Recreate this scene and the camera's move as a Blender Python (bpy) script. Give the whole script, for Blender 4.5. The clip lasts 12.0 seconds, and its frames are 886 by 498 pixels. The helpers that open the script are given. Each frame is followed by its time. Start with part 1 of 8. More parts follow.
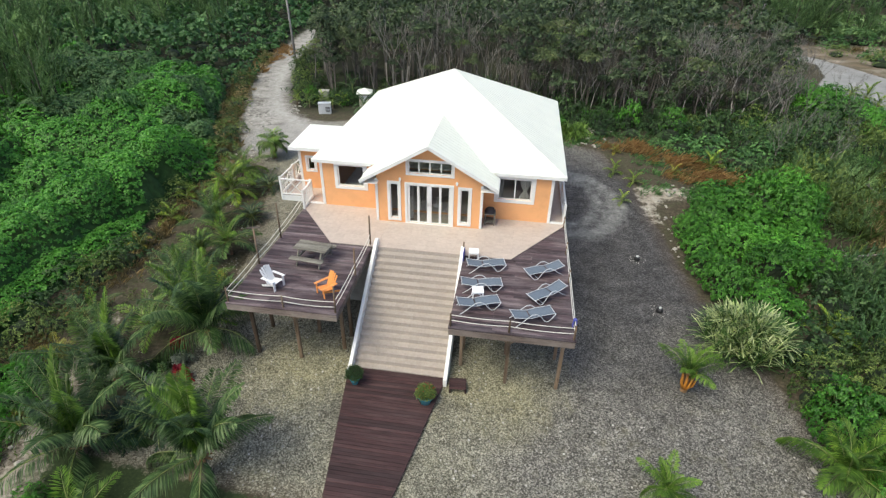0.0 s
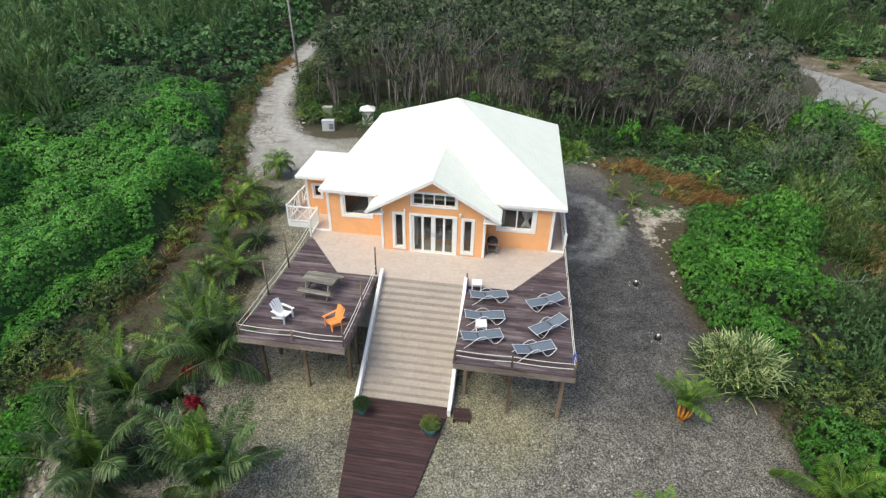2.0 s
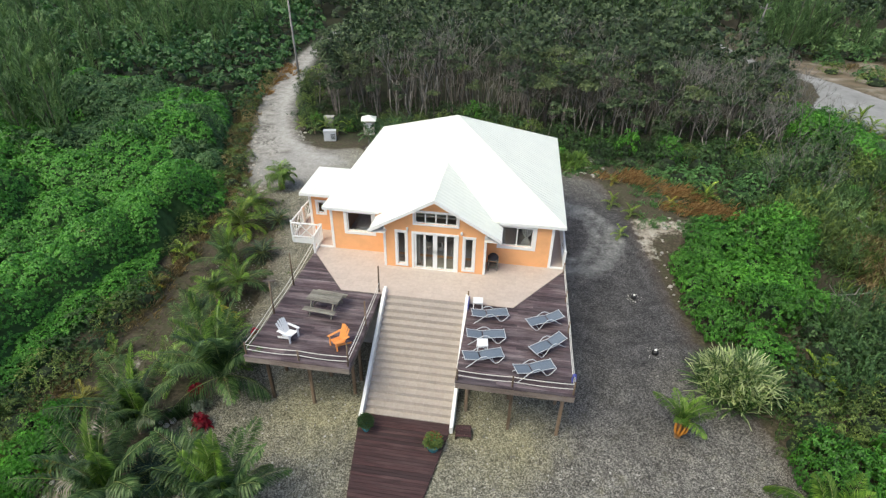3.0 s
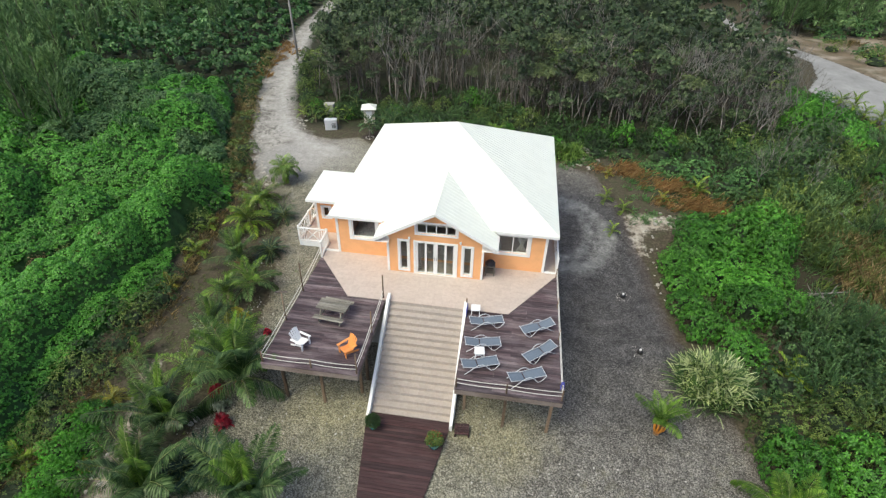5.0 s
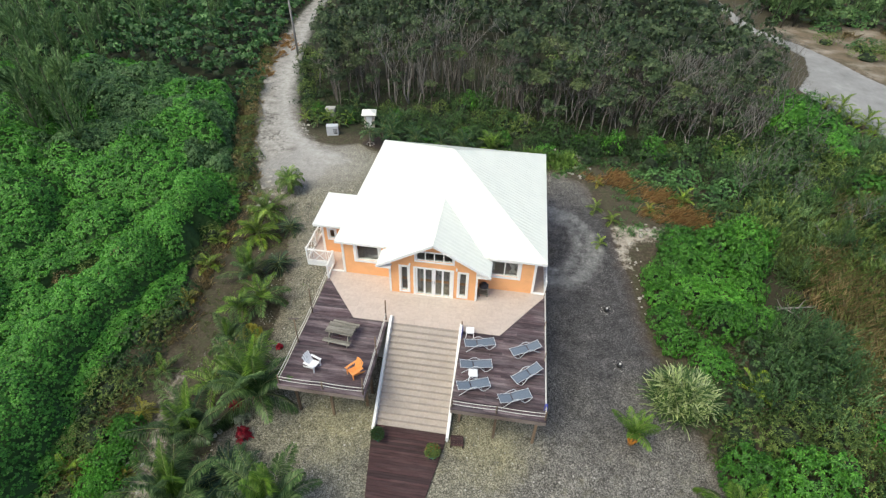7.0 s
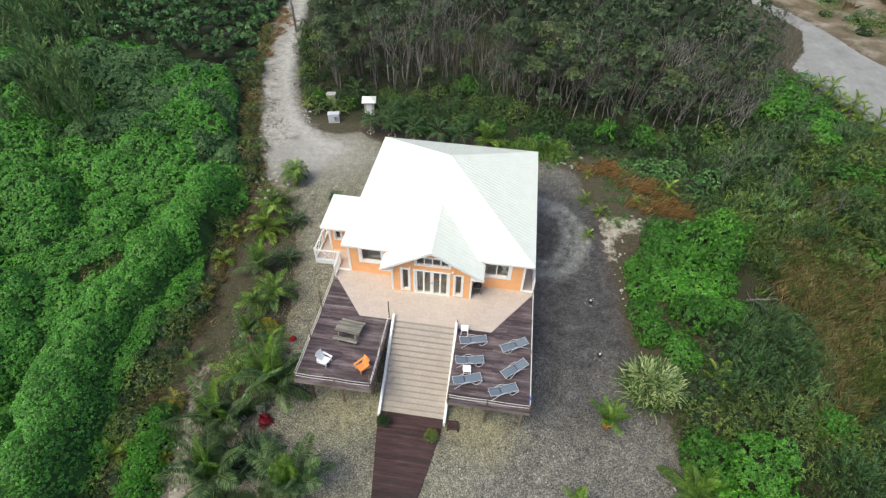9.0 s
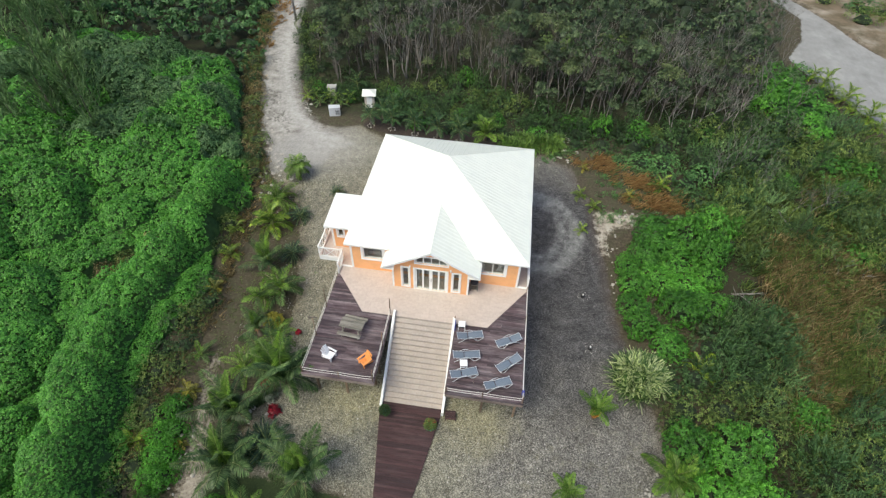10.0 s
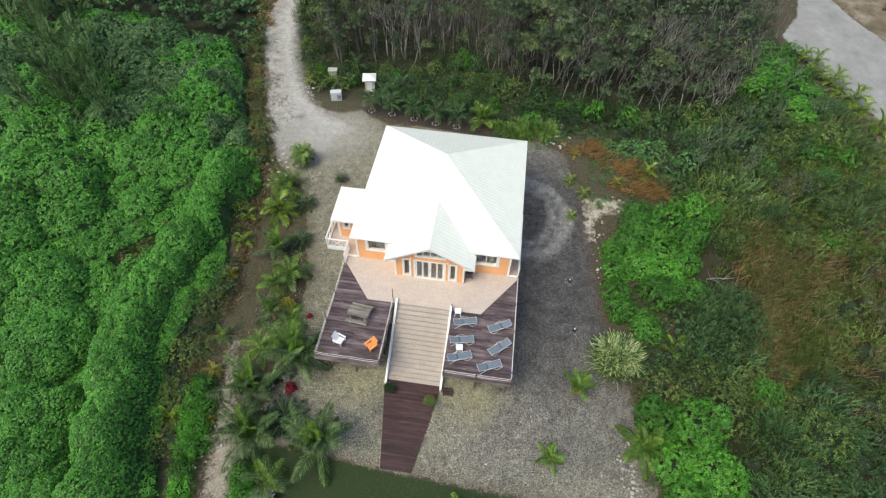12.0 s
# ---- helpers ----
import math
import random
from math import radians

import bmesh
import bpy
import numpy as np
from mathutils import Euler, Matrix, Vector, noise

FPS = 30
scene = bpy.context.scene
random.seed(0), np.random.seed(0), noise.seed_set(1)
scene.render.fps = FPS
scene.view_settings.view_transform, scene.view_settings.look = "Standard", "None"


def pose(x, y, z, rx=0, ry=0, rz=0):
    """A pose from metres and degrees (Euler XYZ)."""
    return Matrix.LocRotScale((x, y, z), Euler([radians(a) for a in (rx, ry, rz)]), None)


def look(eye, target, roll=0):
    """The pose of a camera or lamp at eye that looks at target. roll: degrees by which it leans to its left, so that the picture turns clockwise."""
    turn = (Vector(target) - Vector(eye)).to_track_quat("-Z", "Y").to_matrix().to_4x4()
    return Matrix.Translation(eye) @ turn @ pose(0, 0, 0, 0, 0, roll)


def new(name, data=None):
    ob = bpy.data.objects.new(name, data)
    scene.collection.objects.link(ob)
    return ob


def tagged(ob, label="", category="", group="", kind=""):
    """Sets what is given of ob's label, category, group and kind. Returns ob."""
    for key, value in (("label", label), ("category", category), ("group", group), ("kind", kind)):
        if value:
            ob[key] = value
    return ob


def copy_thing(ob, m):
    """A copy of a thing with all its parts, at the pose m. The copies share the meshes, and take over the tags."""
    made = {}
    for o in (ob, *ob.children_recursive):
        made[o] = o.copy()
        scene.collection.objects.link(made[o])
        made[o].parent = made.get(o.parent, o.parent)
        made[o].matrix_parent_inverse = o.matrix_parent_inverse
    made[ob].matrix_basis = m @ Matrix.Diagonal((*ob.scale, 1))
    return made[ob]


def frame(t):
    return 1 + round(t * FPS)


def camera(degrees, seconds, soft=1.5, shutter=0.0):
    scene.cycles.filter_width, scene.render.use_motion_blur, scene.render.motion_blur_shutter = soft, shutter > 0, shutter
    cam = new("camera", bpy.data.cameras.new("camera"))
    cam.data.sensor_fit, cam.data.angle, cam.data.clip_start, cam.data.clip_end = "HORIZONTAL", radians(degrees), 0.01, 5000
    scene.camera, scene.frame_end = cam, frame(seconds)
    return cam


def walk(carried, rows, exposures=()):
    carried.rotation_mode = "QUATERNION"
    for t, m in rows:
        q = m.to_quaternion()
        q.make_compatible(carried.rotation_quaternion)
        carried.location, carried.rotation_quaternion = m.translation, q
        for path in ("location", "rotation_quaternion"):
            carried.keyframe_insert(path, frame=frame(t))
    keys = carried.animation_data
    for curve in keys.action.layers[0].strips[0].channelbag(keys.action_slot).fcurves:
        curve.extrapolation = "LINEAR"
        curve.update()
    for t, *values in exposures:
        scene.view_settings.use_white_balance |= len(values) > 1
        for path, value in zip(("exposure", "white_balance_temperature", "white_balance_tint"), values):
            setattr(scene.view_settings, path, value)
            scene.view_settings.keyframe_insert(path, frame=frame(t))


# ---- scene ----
cam = camera(81.3, 12.0, soft=1.3)
PATH = [
    (0, (3.812, -19.041, 15.29), (3.571, -17.357, 14.238), 1.1),
    (0.5, (3.797, -18.978, 15.563), (3.556, -17.293, 14.513), 1.1),
    (1, (3.702, -18.965, 15.98), (3.458, -17.28, 14.931), 1.0),
    (1.5, (3.602, -18.936, 16.335), (3.36, -17.25, 15.286), 1.1),
    (2, (3.575, -18.913, 16.763), (3.335, -17.227, 15.714), 1.2),
    (2.5, (3.537, -18.888, 17.199), (3.296, -17.201, 16.151), 1.1),
    (3, (3.462, -18.874, 17.779), (3.223, -17.19, 16.727), 1.1),
    (5, (3.34, -18.934, 20.505), (3.121, -17.327, 19.335), 1.3),
    (5.5, (3.317, -18.925, 21.362), (3.101, -17.317, 20.193), 1.5),
    (6, (3.305, -18.956, 22.348), (3.093, -17.362, 21.159), 1.5),
    (6.5, (3.299, -18.975, 23.237), (3.093, -17.404, 22.015), 1.5),
    (7, (3.311, -18.988, 24.297), (3.111, -17.447, 23.037), 1.6),
    (9, (3.356, -19.037, 28.384), (3.179, -17.615, 26.989), 1.7),
    (9.5, (3.356, -19.106, 29.315), (3.186, -17.713, 27.891), 1.8),
    (10, (3.39, -19.103, 30.372), (3.225, -17.741, 28.917), 1.9),
    (10.5, (3.409, -19.055, 31.379), (3.252, -17.725, 29.894), 2.0),
    (11, (3.372, -19.07, 32.433), (3.22, -17.774, 30.917), 2.0),
    (11.5, (3.385, -19.104, 33.385), (3.236, -17.839, 31.843), 1.9),
    (12, (3.414, -19.153, 34.429), (3.273, -17.921, 32.859), 2.1),
]
walk(cam, [(t, look(eye, target, roll)) for t, eye, target, roll in PATH])

# ---- world, sun, exposure ----
scene.view_settings.exposure = 0.52
SUN_EL, SUN_ROT = radians(58), radians(221)
world = bpy.data.worlds.new("sky")
scene.world = world
world.use_nodes = True
_n = world.node_tree.nodes
_sky = _n.new("ShaderNodeTexSky")
_sky.sky_type = "NISHITA"
_sky.sun_disc = False
_sky.sun_elevation, _sky.sun_rotation = SUN_EL, SUN_ROT
_sky.air_density, _sky.dust_density, _sky.ozone_density = 1.0, 3.0, 1.0
_n["Background"].inputs["Strength"].default_value = 0.150
world.node_tree.links.new(_sky.outputs[0], _n["Background"].inputs["Color"])
_d = Vector((math.sin(SUN_ROT) * math.cos(SUN_EL), math.cos(SUN_ROT) * math.cos(SUN_EL), math.sin(SUN_EL)))
sun = new("sun", bpy.data.lights.new("sun", "SUN"))
sun.data.energy, sun.data.angle, sun.data.color = 1.50, radians(34), (0.965, 0.965, 0.71)
sun.matrix_world = look(_d * 80, (0, 0, 0))


# ---- materials ----
class Nodes:
    """Small wrapper to write node materials briefly."""

    def __init__(self, name, rough=0.8, metal=0.0, spec=0.5):
        self.mat = bpy.data.materials.new(name)
        self.mat.use_nodes = True
        self.tree = self.mat.node_tree
        self.bsdf = self.tree.nodes["Principled BSDF"]
        self.bsdf.inputs["Roughness"].default_value = rough
        self.bsdf.inputs["Metallic"].default_value = metal
        self.bsdf.inputs["Specular IOR Level"].default_value = spec
        self.co = self.add("ShaderNodeTexCoord").outputs["Object"]

    def add(self, kind):
        return self.tree.nodes.new(kind)

    def link(self, a, b):
        self.tree.links.new(a, b)

    def put(self, value, socket):
        if isinstance(value, bpy.types.NodeSocket):
            self.link(value, socket)
        else:
            socket.default_value = (*value, 1) if isinstance(value, tuple) and len(value) == 3 and socket.type == "RGBA" else value

    def world(self):
        return self.add("ShaderNodeNewGeometry").outputs["Position"]

    def noise(self, scale, detail=4, rough=0.6, co=None, stretch=None):
        n = self.add("ShaderNodeTexNoise")
        n.inputs["Scale"].default_value, n.inputs["Detail"].default_value, n.inputs["Roughness"].default_value = scale, detail, rough
        src = co or self.co
        if stretch:
            m = self.add("ShaderNodeMapping")
            m.inputs["Scale"].default_value = stretch
            self.link(src, m.inputs["Vector"])
            src = m.outputs[0]
        self.link(src, n.inputs["Vector"])
        return n.outputs["Fac"]

    def cells(self, scale, what="Color", co=None):
        n = self.add("ShaderNodeTexVoronoi")
        n.inputs["Scale"].default_value = scale
        self.link(co or self.co, n.inputs["Vector"])
        return n.outputs[what]

    def ramp(self, fac, *stops):
        r = self.add("ShaderNodeValToRGB")
        el = r.color_ramp.elements
        while len(el) < len(stops):
            el.new(0.5)
        for e, (p, c) in zip(el, stops):
            e.position = p
            e.color = (*c, 1) if isinstance(c, tuple) else (c, c, c, 1)
        self.put(fac, r.inputs["Fac"])
        return r.outputs["Color"]

    def mix(self, fac, a, b, blend="MIX"):
        m = self.add("ShaderNodeMix")
        m.data_type, m.blend_type = "RGBA", blend
        self.put(fac, m.inputs[0])
        self.put(a, m.inputs[6])
        self.put(b, m.inputs[7])
        return m.outputs[2]

    def math(self, op, a, b=0.0):
        m = self.add("ShaderNodeMath")
        m.operation = op
        self.put(a, m.inputs[0])
        self.put(b, m.inputs[1])
        return m.outputs[0]

    def attr(self, name):
        a = self.add("ShaderNodeAttribute")
        a.attribute_name = name
        return a.outputs["Fac"]

    def random(self):
        return self.add("ShaderNodeObjectInfo").outputs["Random"]

    def island(self):
        return self.add("ShaderNodeNewGeometry").outputs["Random Per Island"]

    def bump(self, height, strength=0.4, distance=0.02):
        b = self.add("ShaderNodeBump")
        b.inputs["Strength"].default_value, b.inputs["Distance"].default_value = strength, distance
        self.link(height, b.inputs["Height"])
        self.link(b.outputs[0], self.bsdf.inputs["Normal"])

    def done(self, colour, rough=None):
        self.put(colour, self.bsdf.inputs["Base Color"])
        if rough is not None:
            self.put(rough, self.bsdf.inputs["Roughness"])
        return self.mat


def painted(name, colour, rough=0.55, wear=0.12, scale=3.0, bump=0.1):
    m = Nodes(name, rough)
    w = m.world()
    dark = tuple(c * (1 - wear * 2.2) for c in colour)
    light = tuple(min(1, c * (1 + wear * 0.3)) for c in colour)
    c = m.ramp(m.noise(scale, 6, 0.65, w), (0.25, dark), (0.55, colour), (0.8, light))
    m.bump(m.noise(60, 3, 0.6, w), bump, 0.004)
    return m.done(c)


def leaf(name, dark, mid, light, rough=0.5, trans=0.25, big=0.35, calm=0.0):
    """Leaves: a tone for every island, a slow drift over the plant, some light through the blade."""
    m = Nodes(name, rough, spec=0.35)
    tone = m.ramp(m.island(), (0.0, dark), (0.5, mid), (1.0, light))
    drift = m.ramp(m.noise(big, 3, 0.6, m.world()), (0.3, (0.48, 0.53, 0.45)), (0.7, (1.32, 1.26, 1.2)))
    c = m.mix(1.0 - calm, tone, drift, "MULTIPLY")
    c = m.mix(1.0 - calm, c, m.ramp(m.noise(2.6, 2, 0.5, m.world()), (0.35, (0.72, 0.74, 0.72)), (0.65, (1.26, 1.24, 1.2))), "MULTIPLY")
    if calm:
        c = m.mix(1.0, c, m.ramp(m.noise(13, 3, 0.7, m.world()), (0.36, (0.58, 0.62, 0.58)), (0.64, (1.40, 1.34, 1.36))), "MULTIPLY")
    c = m.mix(1.0, c, m.ramp(m.random(), (0.0, (0.64, 0.67, 0.67)), (1.0, (1.36, 1.31, 1.28))), "MULTIPLY")
    m.done(c)
    t = m.add("ShaderNodeBsdfTranslucent")
    m.link(c, t.inputs["Color"])
    s = m.add("ShaderNodeMixShader")
    s.inputs[0].default_value = trans
    m.link(m.bsdf.outputs[0], s.inputs[1])
    m.link(t.outputs[0], s.inputs[2])
    m.link(s.outputs[0], m.tree.nodes["Material Output"].inputs["Surface"])
    return m.mat


def timber(name, colour, grey, rough=0.75, along="x"):
    """Weathered boards: grain along the board, a tone of its own for each board, worn grey patches."""
    m = Nodes(name, rough)
    w = m.world()
    s = (1.2, 22, 22) if along == "x" else (22, 1.2, 22) if along == "y" else (22, 22, 1.2)
    grain = m.noise(1.0, 6, 0.7, w, s)
    dark = tuple(c * 0.30 for c in colour)
    c = m.ramp(grain, (0.33, dark), (0.5, colour), (0.75, tuple(x * 1.25 for x in colour)))
    s2 = (0.5, 3.0, 1) if along == "x" else (3.0, 0.5, 1) if along == "y" else (3, 3, 0.5)
    worn = m.ramp(m.noise(1.0, 5, 0.7, w, s2), (0.45, 0.0), (0.68, 1.0))
    c = m.mix(m.math("MULTIPLY", worn, 0.75), c, grey)
    c = m.mix(1.0, c, m.ramp(m.random(), (0.0, (0.55, 0.54, 0.56)), (1.0, (1.3, 1.26, 1.25))), "MULTIPLY")
    m.bump(grain, 0.5, 0.004)
    return m.done(c)


WHITE = painted("white_paint", (0.80, 0.80, 0.78), 0.45, 0.05)
PLASTIC = painted("white_plastic", (0.82, 0.82, 0.82), 0.35, 0.03, 6)
STUCCO = painted("orange_stucco", (0.82, 0.415, 0.185), 0.85, 0.06, 1.3, 0.35)
ORANGE = painted("orange_paint", (0.82, 0.32, 0.085), 0.5, 0.1, 8)
STONEWALL = painted("grey_render", (0.42, 0.40, 0.37), 0.9, 0.15, 1.5, 0.4)
METAL = painted("light_grey_metal", (0.56, 0.58, 0.60), 0.35, 0.08, 9)
DARKMETAL = painted("black_enamel", (0.02, 0.02, 0.022), 0.45, 0.1, 9)
BLACKCLOTH = painted("black_cover", (0.025, 0.022, 0.028), 0.8, 0.2, 7)
CONCRETE = painted("concrete", (0.40, 0.39, 0.36), 0.9, 0.2, 2.5, 0.4)
ROPE = painted("white_rope", (0.72, 0.70, 0.64), 0.8, 0.1, 30)
BLUEPOT = painted("teal_glaze", (0.05, 0.22, 0.28), 0.25, 0.15, 9)
BLUE = painted("blue_cloth", (0.09, 0.10, 0.38), 0.8, 0.2, 9)
DECK = timber("deck_boards", (0.080, 0.054, 0.060), (0.25, 0.21, 0.215))
WALKWOOD = timber("walkway_boards", (0.050, 0.022, 0.022), (0.082, 0.050, 0.049))
POSTWOOD = timber("post_timber", (0.17, 0.115, 0.07), (0.25, 0.20, 0.15), along="z")
BEAMWOOD = timber("beam_timber", (0.165, 0.130, 0.110), (0.28, 0.245, 0.215))
GREYWOOD = timber("grey_table_timber", (0.19, 0.18, 0.145), (0.31, 0.305, 0.26))
BARK = timber("grey_bark", (0.20, 0.17, 0.14), (0.40, 0.37, 0.33), 0.9, "z")
DARKBARK = timber("dark_bark", (0.055, 0.048, 0.036), (0.11, 0.095, 0.075), 0.9, "z")
PALEBARK = timber("pale_bark", (0.16, 0.142, 0.12), (0.32, 0.295, 0.26), 0.9, "z")
DULLBARK = timber("dull_bark", (0.085, 0.075, 0.062), (0.19, 0.17, 0.145), 0.9, "z")
PALMBARK = timber("palm_bark", (0.20, 0.15, 0.11), (0.33, 0.28, 0.23), 0.9, "z")
POLEWOOD = timber("pole_timber", (0.22, 0.21, 0.20), (0.36, 0.35, 0.33), 0.9, "z")

_m = Nodes("roof_sheet", 0.4)
_w = _m.world()
_c = _m.ramp(_m.noise(1.1, 6, 0.7, _w), (0.25, (0.74, 0.75, 0.675)), (0.6, (0.80, 0.81, 0.725)))
_streak = _m.ramp(_m.noise(1.0, 5, 0.75, _w, (5, 5, 1.2)), (0.62, 0.0), (0.8, 1.0))
ROOF = _m.done(_m.mix(_m.math("MULTIPLY", _streak, 0.15), _c, (0.50, 0.51, 0.48)))

_m = Nodes("floor_tile", 0.5)
_w = _m.world()
_c = _m.ramp(_m.noise(5, 6, 0.7, _w), (0.3, (0.46, 0.385, 0.335)), (0.7, (0.575, 0.49, 0.43)))
_c = _m.mix(1.0, _c, _m.ramp(_m.random(), (0.0, (0.95, 0.945, 0.94)), (1.0, (1.03, 1.03, 1.03))), "MULTIPLY")
_c = _m.mix(_m.math("MULTIPLY", _m.ramp(_m.noise(0.7, 5, 0.7, _w), (0.5, 0.0), (0.75, 1.0)), 0.25), _c, (0.38, 0.315, 0.27))
TILE = _m.done(_c)
_m = Nodes("stair_tile", 0.55)
_w = _m.world()
_c = _m.ramp(_m.noise(7, 6, 0.7, _w), (0.3, (0.365, 0.315, 0.275)), (0.7, (0.46, 0.405, 0.355)))
_c = _m.mix(1.0, _c, _m.ramp(_m.random(), (0.0, (0.94, 0.94, 0.93)), (1.0, (1.03, 1.03, 1.03))), "MULTIPLY")
STAIRTILE = _m.done(_c)
_m = Nodes("riser_tile", 0.55)
_c = _m.ramp(_m.noise(7, 6, 0.7, _m.world()), (0.3, (0.365, 0.315, 0.275)), (0.7, (0.46, 0.405, 0.355)))
RISERTILE = _m.done(_m.mix(1.0, _c, _m.ramp(_m.random(), (0.0, (0.93, 0.93, 0.93)), (1.0, (1.04, 1.04, 1.04))), "MULTIPLY"))
GROUT = painted("grout", (0.45, 0.38, 0.325), 0.9, 0.2, 4)

_m = Nodes("lounger_mesh", 0.6)
_c = _m.ramp(_m.noise(40, 3, 0.6), (0.3, (0.10, 0.128, 0.165)), (0.7, (0.17, 0.205, 0.25)))
_m.bump(_m.cells(160, "Distance"), 0.3, 0.002)
SLING = _m.done(_c)

_m = Nodes("curtain_cloth", 0.9)
_wv = _m.add("ShaderNodeTexWave")
_wv.inputs["Scale"].default_value = 6
_m.link(_m.co, _wv.inputs["Vector"])
CURTAIN = _m.done(_m.ramp(_wv.outputs["Fac"], (0.0, (0.36, 0.34, 0.32)), (1.0, (0.62, 0.60, 0.57))))

GLASS = Nodes("window_glass", 0.03)
GLASS.bsdf.inputs["Transmission Weight"].default_value = 1.0
GLASS.bsdf.inputs["IOR"].default_value = 1.45
GLASS = GLASS.done((0.82, 0.87, 0.88))

LEAF_THICKET = leaf("thicket_leaves", (0.074, 0.270, 0.030), (0.114, 0.385, 0.046), (0.168, 0.475, 0.068), 0.46, 0.27, 0.35, 0.4)
LEAF_BROAD = leaf("broad_leaves", (0.038, 0.140, 0.015), (0.070, 0.242, 0.027), (0.122, 0.352, 0.047), 0.42, 0.25, 0.45, 0.3)
LEAF_HEDGE = leaf("hedge_leaves", (0.052, 0.205, 0.018), (0.090, 0.345, 0.032), (0.150, 0.450, 0.058), 0.42, 0.36)
LEAF_DARK = leaf("dark_leaves", (0.024, 0.062, 0.017), (0.044, 0.105, 0.029), (0.077, 0.150, 0.048), 0.5, 0.24)
LEAF_WOOD = leaf("wood_leaves", (0.026, 0.051, 0.024), (0.055, 0.095, 0.044), (0.118, 0.170, 0.084), 0.55, 0.2, 0.5)
LEAF_WOODLIT = leaf("lighter_wood_leaves", (0.042, 0.068, 0.028), (0.080, 0.116, 0.049), (0.140, 0.180, 0.080), 0.55, 0.22, 0.5)
LEAF_SCRUB = leaf("scrub_leaves", (0.046, 0.130, 0.041), (0.083, 0.212, 0.066), (0.145, 0.294, 0.101), 0.5, 0.28, 0.25)
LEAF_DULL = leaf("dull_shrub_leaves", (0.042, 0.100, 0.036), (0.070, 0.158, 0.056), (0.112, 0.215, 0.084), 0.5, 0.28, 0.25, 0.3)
LEAF_OLIVE = leaf("olive_leaves", (0.056, 0.104, 0.024), (0.122, 0.196, 0.048), (0.205, 0.280, 0.080), 0.55, 0.24, 0.5, 0.2)
LEAF_PINE = leaf("feathery_needles", (0.080, 0.155, 0.062), (0.136, 0.240, 0.098), (0.205, 0.325, 0.145), 0.6, 0.45)
LEAF_FEATHER = leaf("feathery_scrub", (0.058, 0.122, 0.046), (0.118, 0.220, 0.083), (0.200, 0.315, 0.128), 0.6, 0.24, 0.5, 0.2)
LEAF_PALM = leaf("palm_leaflets", (0.032, 0.078, 0.024), (0.082, 0.160, 0.050), (0.190, 0.285, 0.115), 0.36, 0.36, 1.2)
LEAF_PALMNEW = leaf("new_palm_leaflets", (0.074, 0.165, 0.022), (0.135, 0.265, 0.038), (0.235, 0.365, 0.070), 0.36, 0.40, 1.2)
LEAF_DEADFROND = leaf("dead_frond_leaflets", (0.16, 0.11, 0.06), (0.27, 0.20, 0.12), (0.38, 0.31, 0.20), 0.7, 0.25, 1.2)
LEAF_CREAM = leaf("cream_strap_margins", (0.46, 0.58, 0.24), (0.58, 0.68, 0.34), (0.68, 0.74, 0.46), 0.45, 0.30, 1.5)
LEAF_YOUNG = leaf("young_palm_leaflets", (0.094, 0.190, 0.022), (0.176, 0.299, 0.036), (0.297, 0.391, 0.060), 0.4, 0.35, 1.2)
LEAF_YELLOW = leaf("yellow_leaves", (0.16, 0.15, 0.018), (0.27, 0.25, 0.03), (0.36, 0.36, 0.07), 0.5)
LEAF_PANDAN = leaf("strap_middles", (0.040, 0.100, 0.025), (0.085, 0.175, 0.045), (0.150, 0.260, 0.075), 0.42, 0.2, 1.5)
LEAF_STRAP = leaf("green_straps", (0.060, 0.130, 0.024), (0.120, 0.221, 0.042), (0.204, 0.325, 0.072), 0.45)
LEAF_RED = leaf("red_leaves", (0.190, 0.006, 0.018), (0.340, 0.012, 0.032), (0.460, 0.030, 0.055), 0.4, 0.3, 0.35, 0.5)
LEAF_CYCAD = leaf("cycad_leaflets", (0.013, 0.036, 0.021), (0.023, 0.060, 0.031), (0.044, 0.091, 0.047), 0.45, 0.1)
LEAF_SILVER = leaf("silver_leaves", (0.16, 0.20, 0.16), (0.28, 0.33, 0.28), (0.42, 0.46, 0.40), 0.6)
LEAF_DRY = leaf("dry_grass", (0.160, 0.128, 0.058), (0.300, 0.235, 0.120), (0.48, 0.40, 0.24), 0.8, 0.3, 0.35, 0.4)
LEAF_RUST = leaf("rusty_grass", (0.300, 0.170, 0.070), (0.520, 0.315, 0.135), (0.680, 0.480, 0.240), 0.8, 0.35, 0.35, 0.8)
LEAF_GRASS = leaf("lawn_blades", (0.020, 0.036, 0.014), (0.034, 0.056, 0.021), (0.055, 0.082, 0.032), 0.6)
LEAF_BLUE = leaf("dark_palm_leaflets", (0.022, 0.062, 0.026), (0.046, 0.115, 0.044), (0.092, 0.180, 0.072), 0.36, 0.3, 1.2)
FRONDSTEM = painted("frond_stem", (0.27, 0.32, 0.10), 0.5, 0.2, 9)
BOOT = painted("frond_boots", (0.30, 0.17, 0.08), 0.8, 0.3, 9)
ORANGESTEM = painted("orange_frond_base", (0.60, 0.24, 0.03), 0.5, 0.2, 9)
TWIG = painted("bleached_wood", (0.215, 0.20, 0.18), 0.9, 0.2, 4)
# fill green, kept dark to stand for shade in the thicket's gaps
THICKETBODY = painted("thicket_gap_shade", (0.034, 0.088, 0.018), 0.95, 0.3, 3)
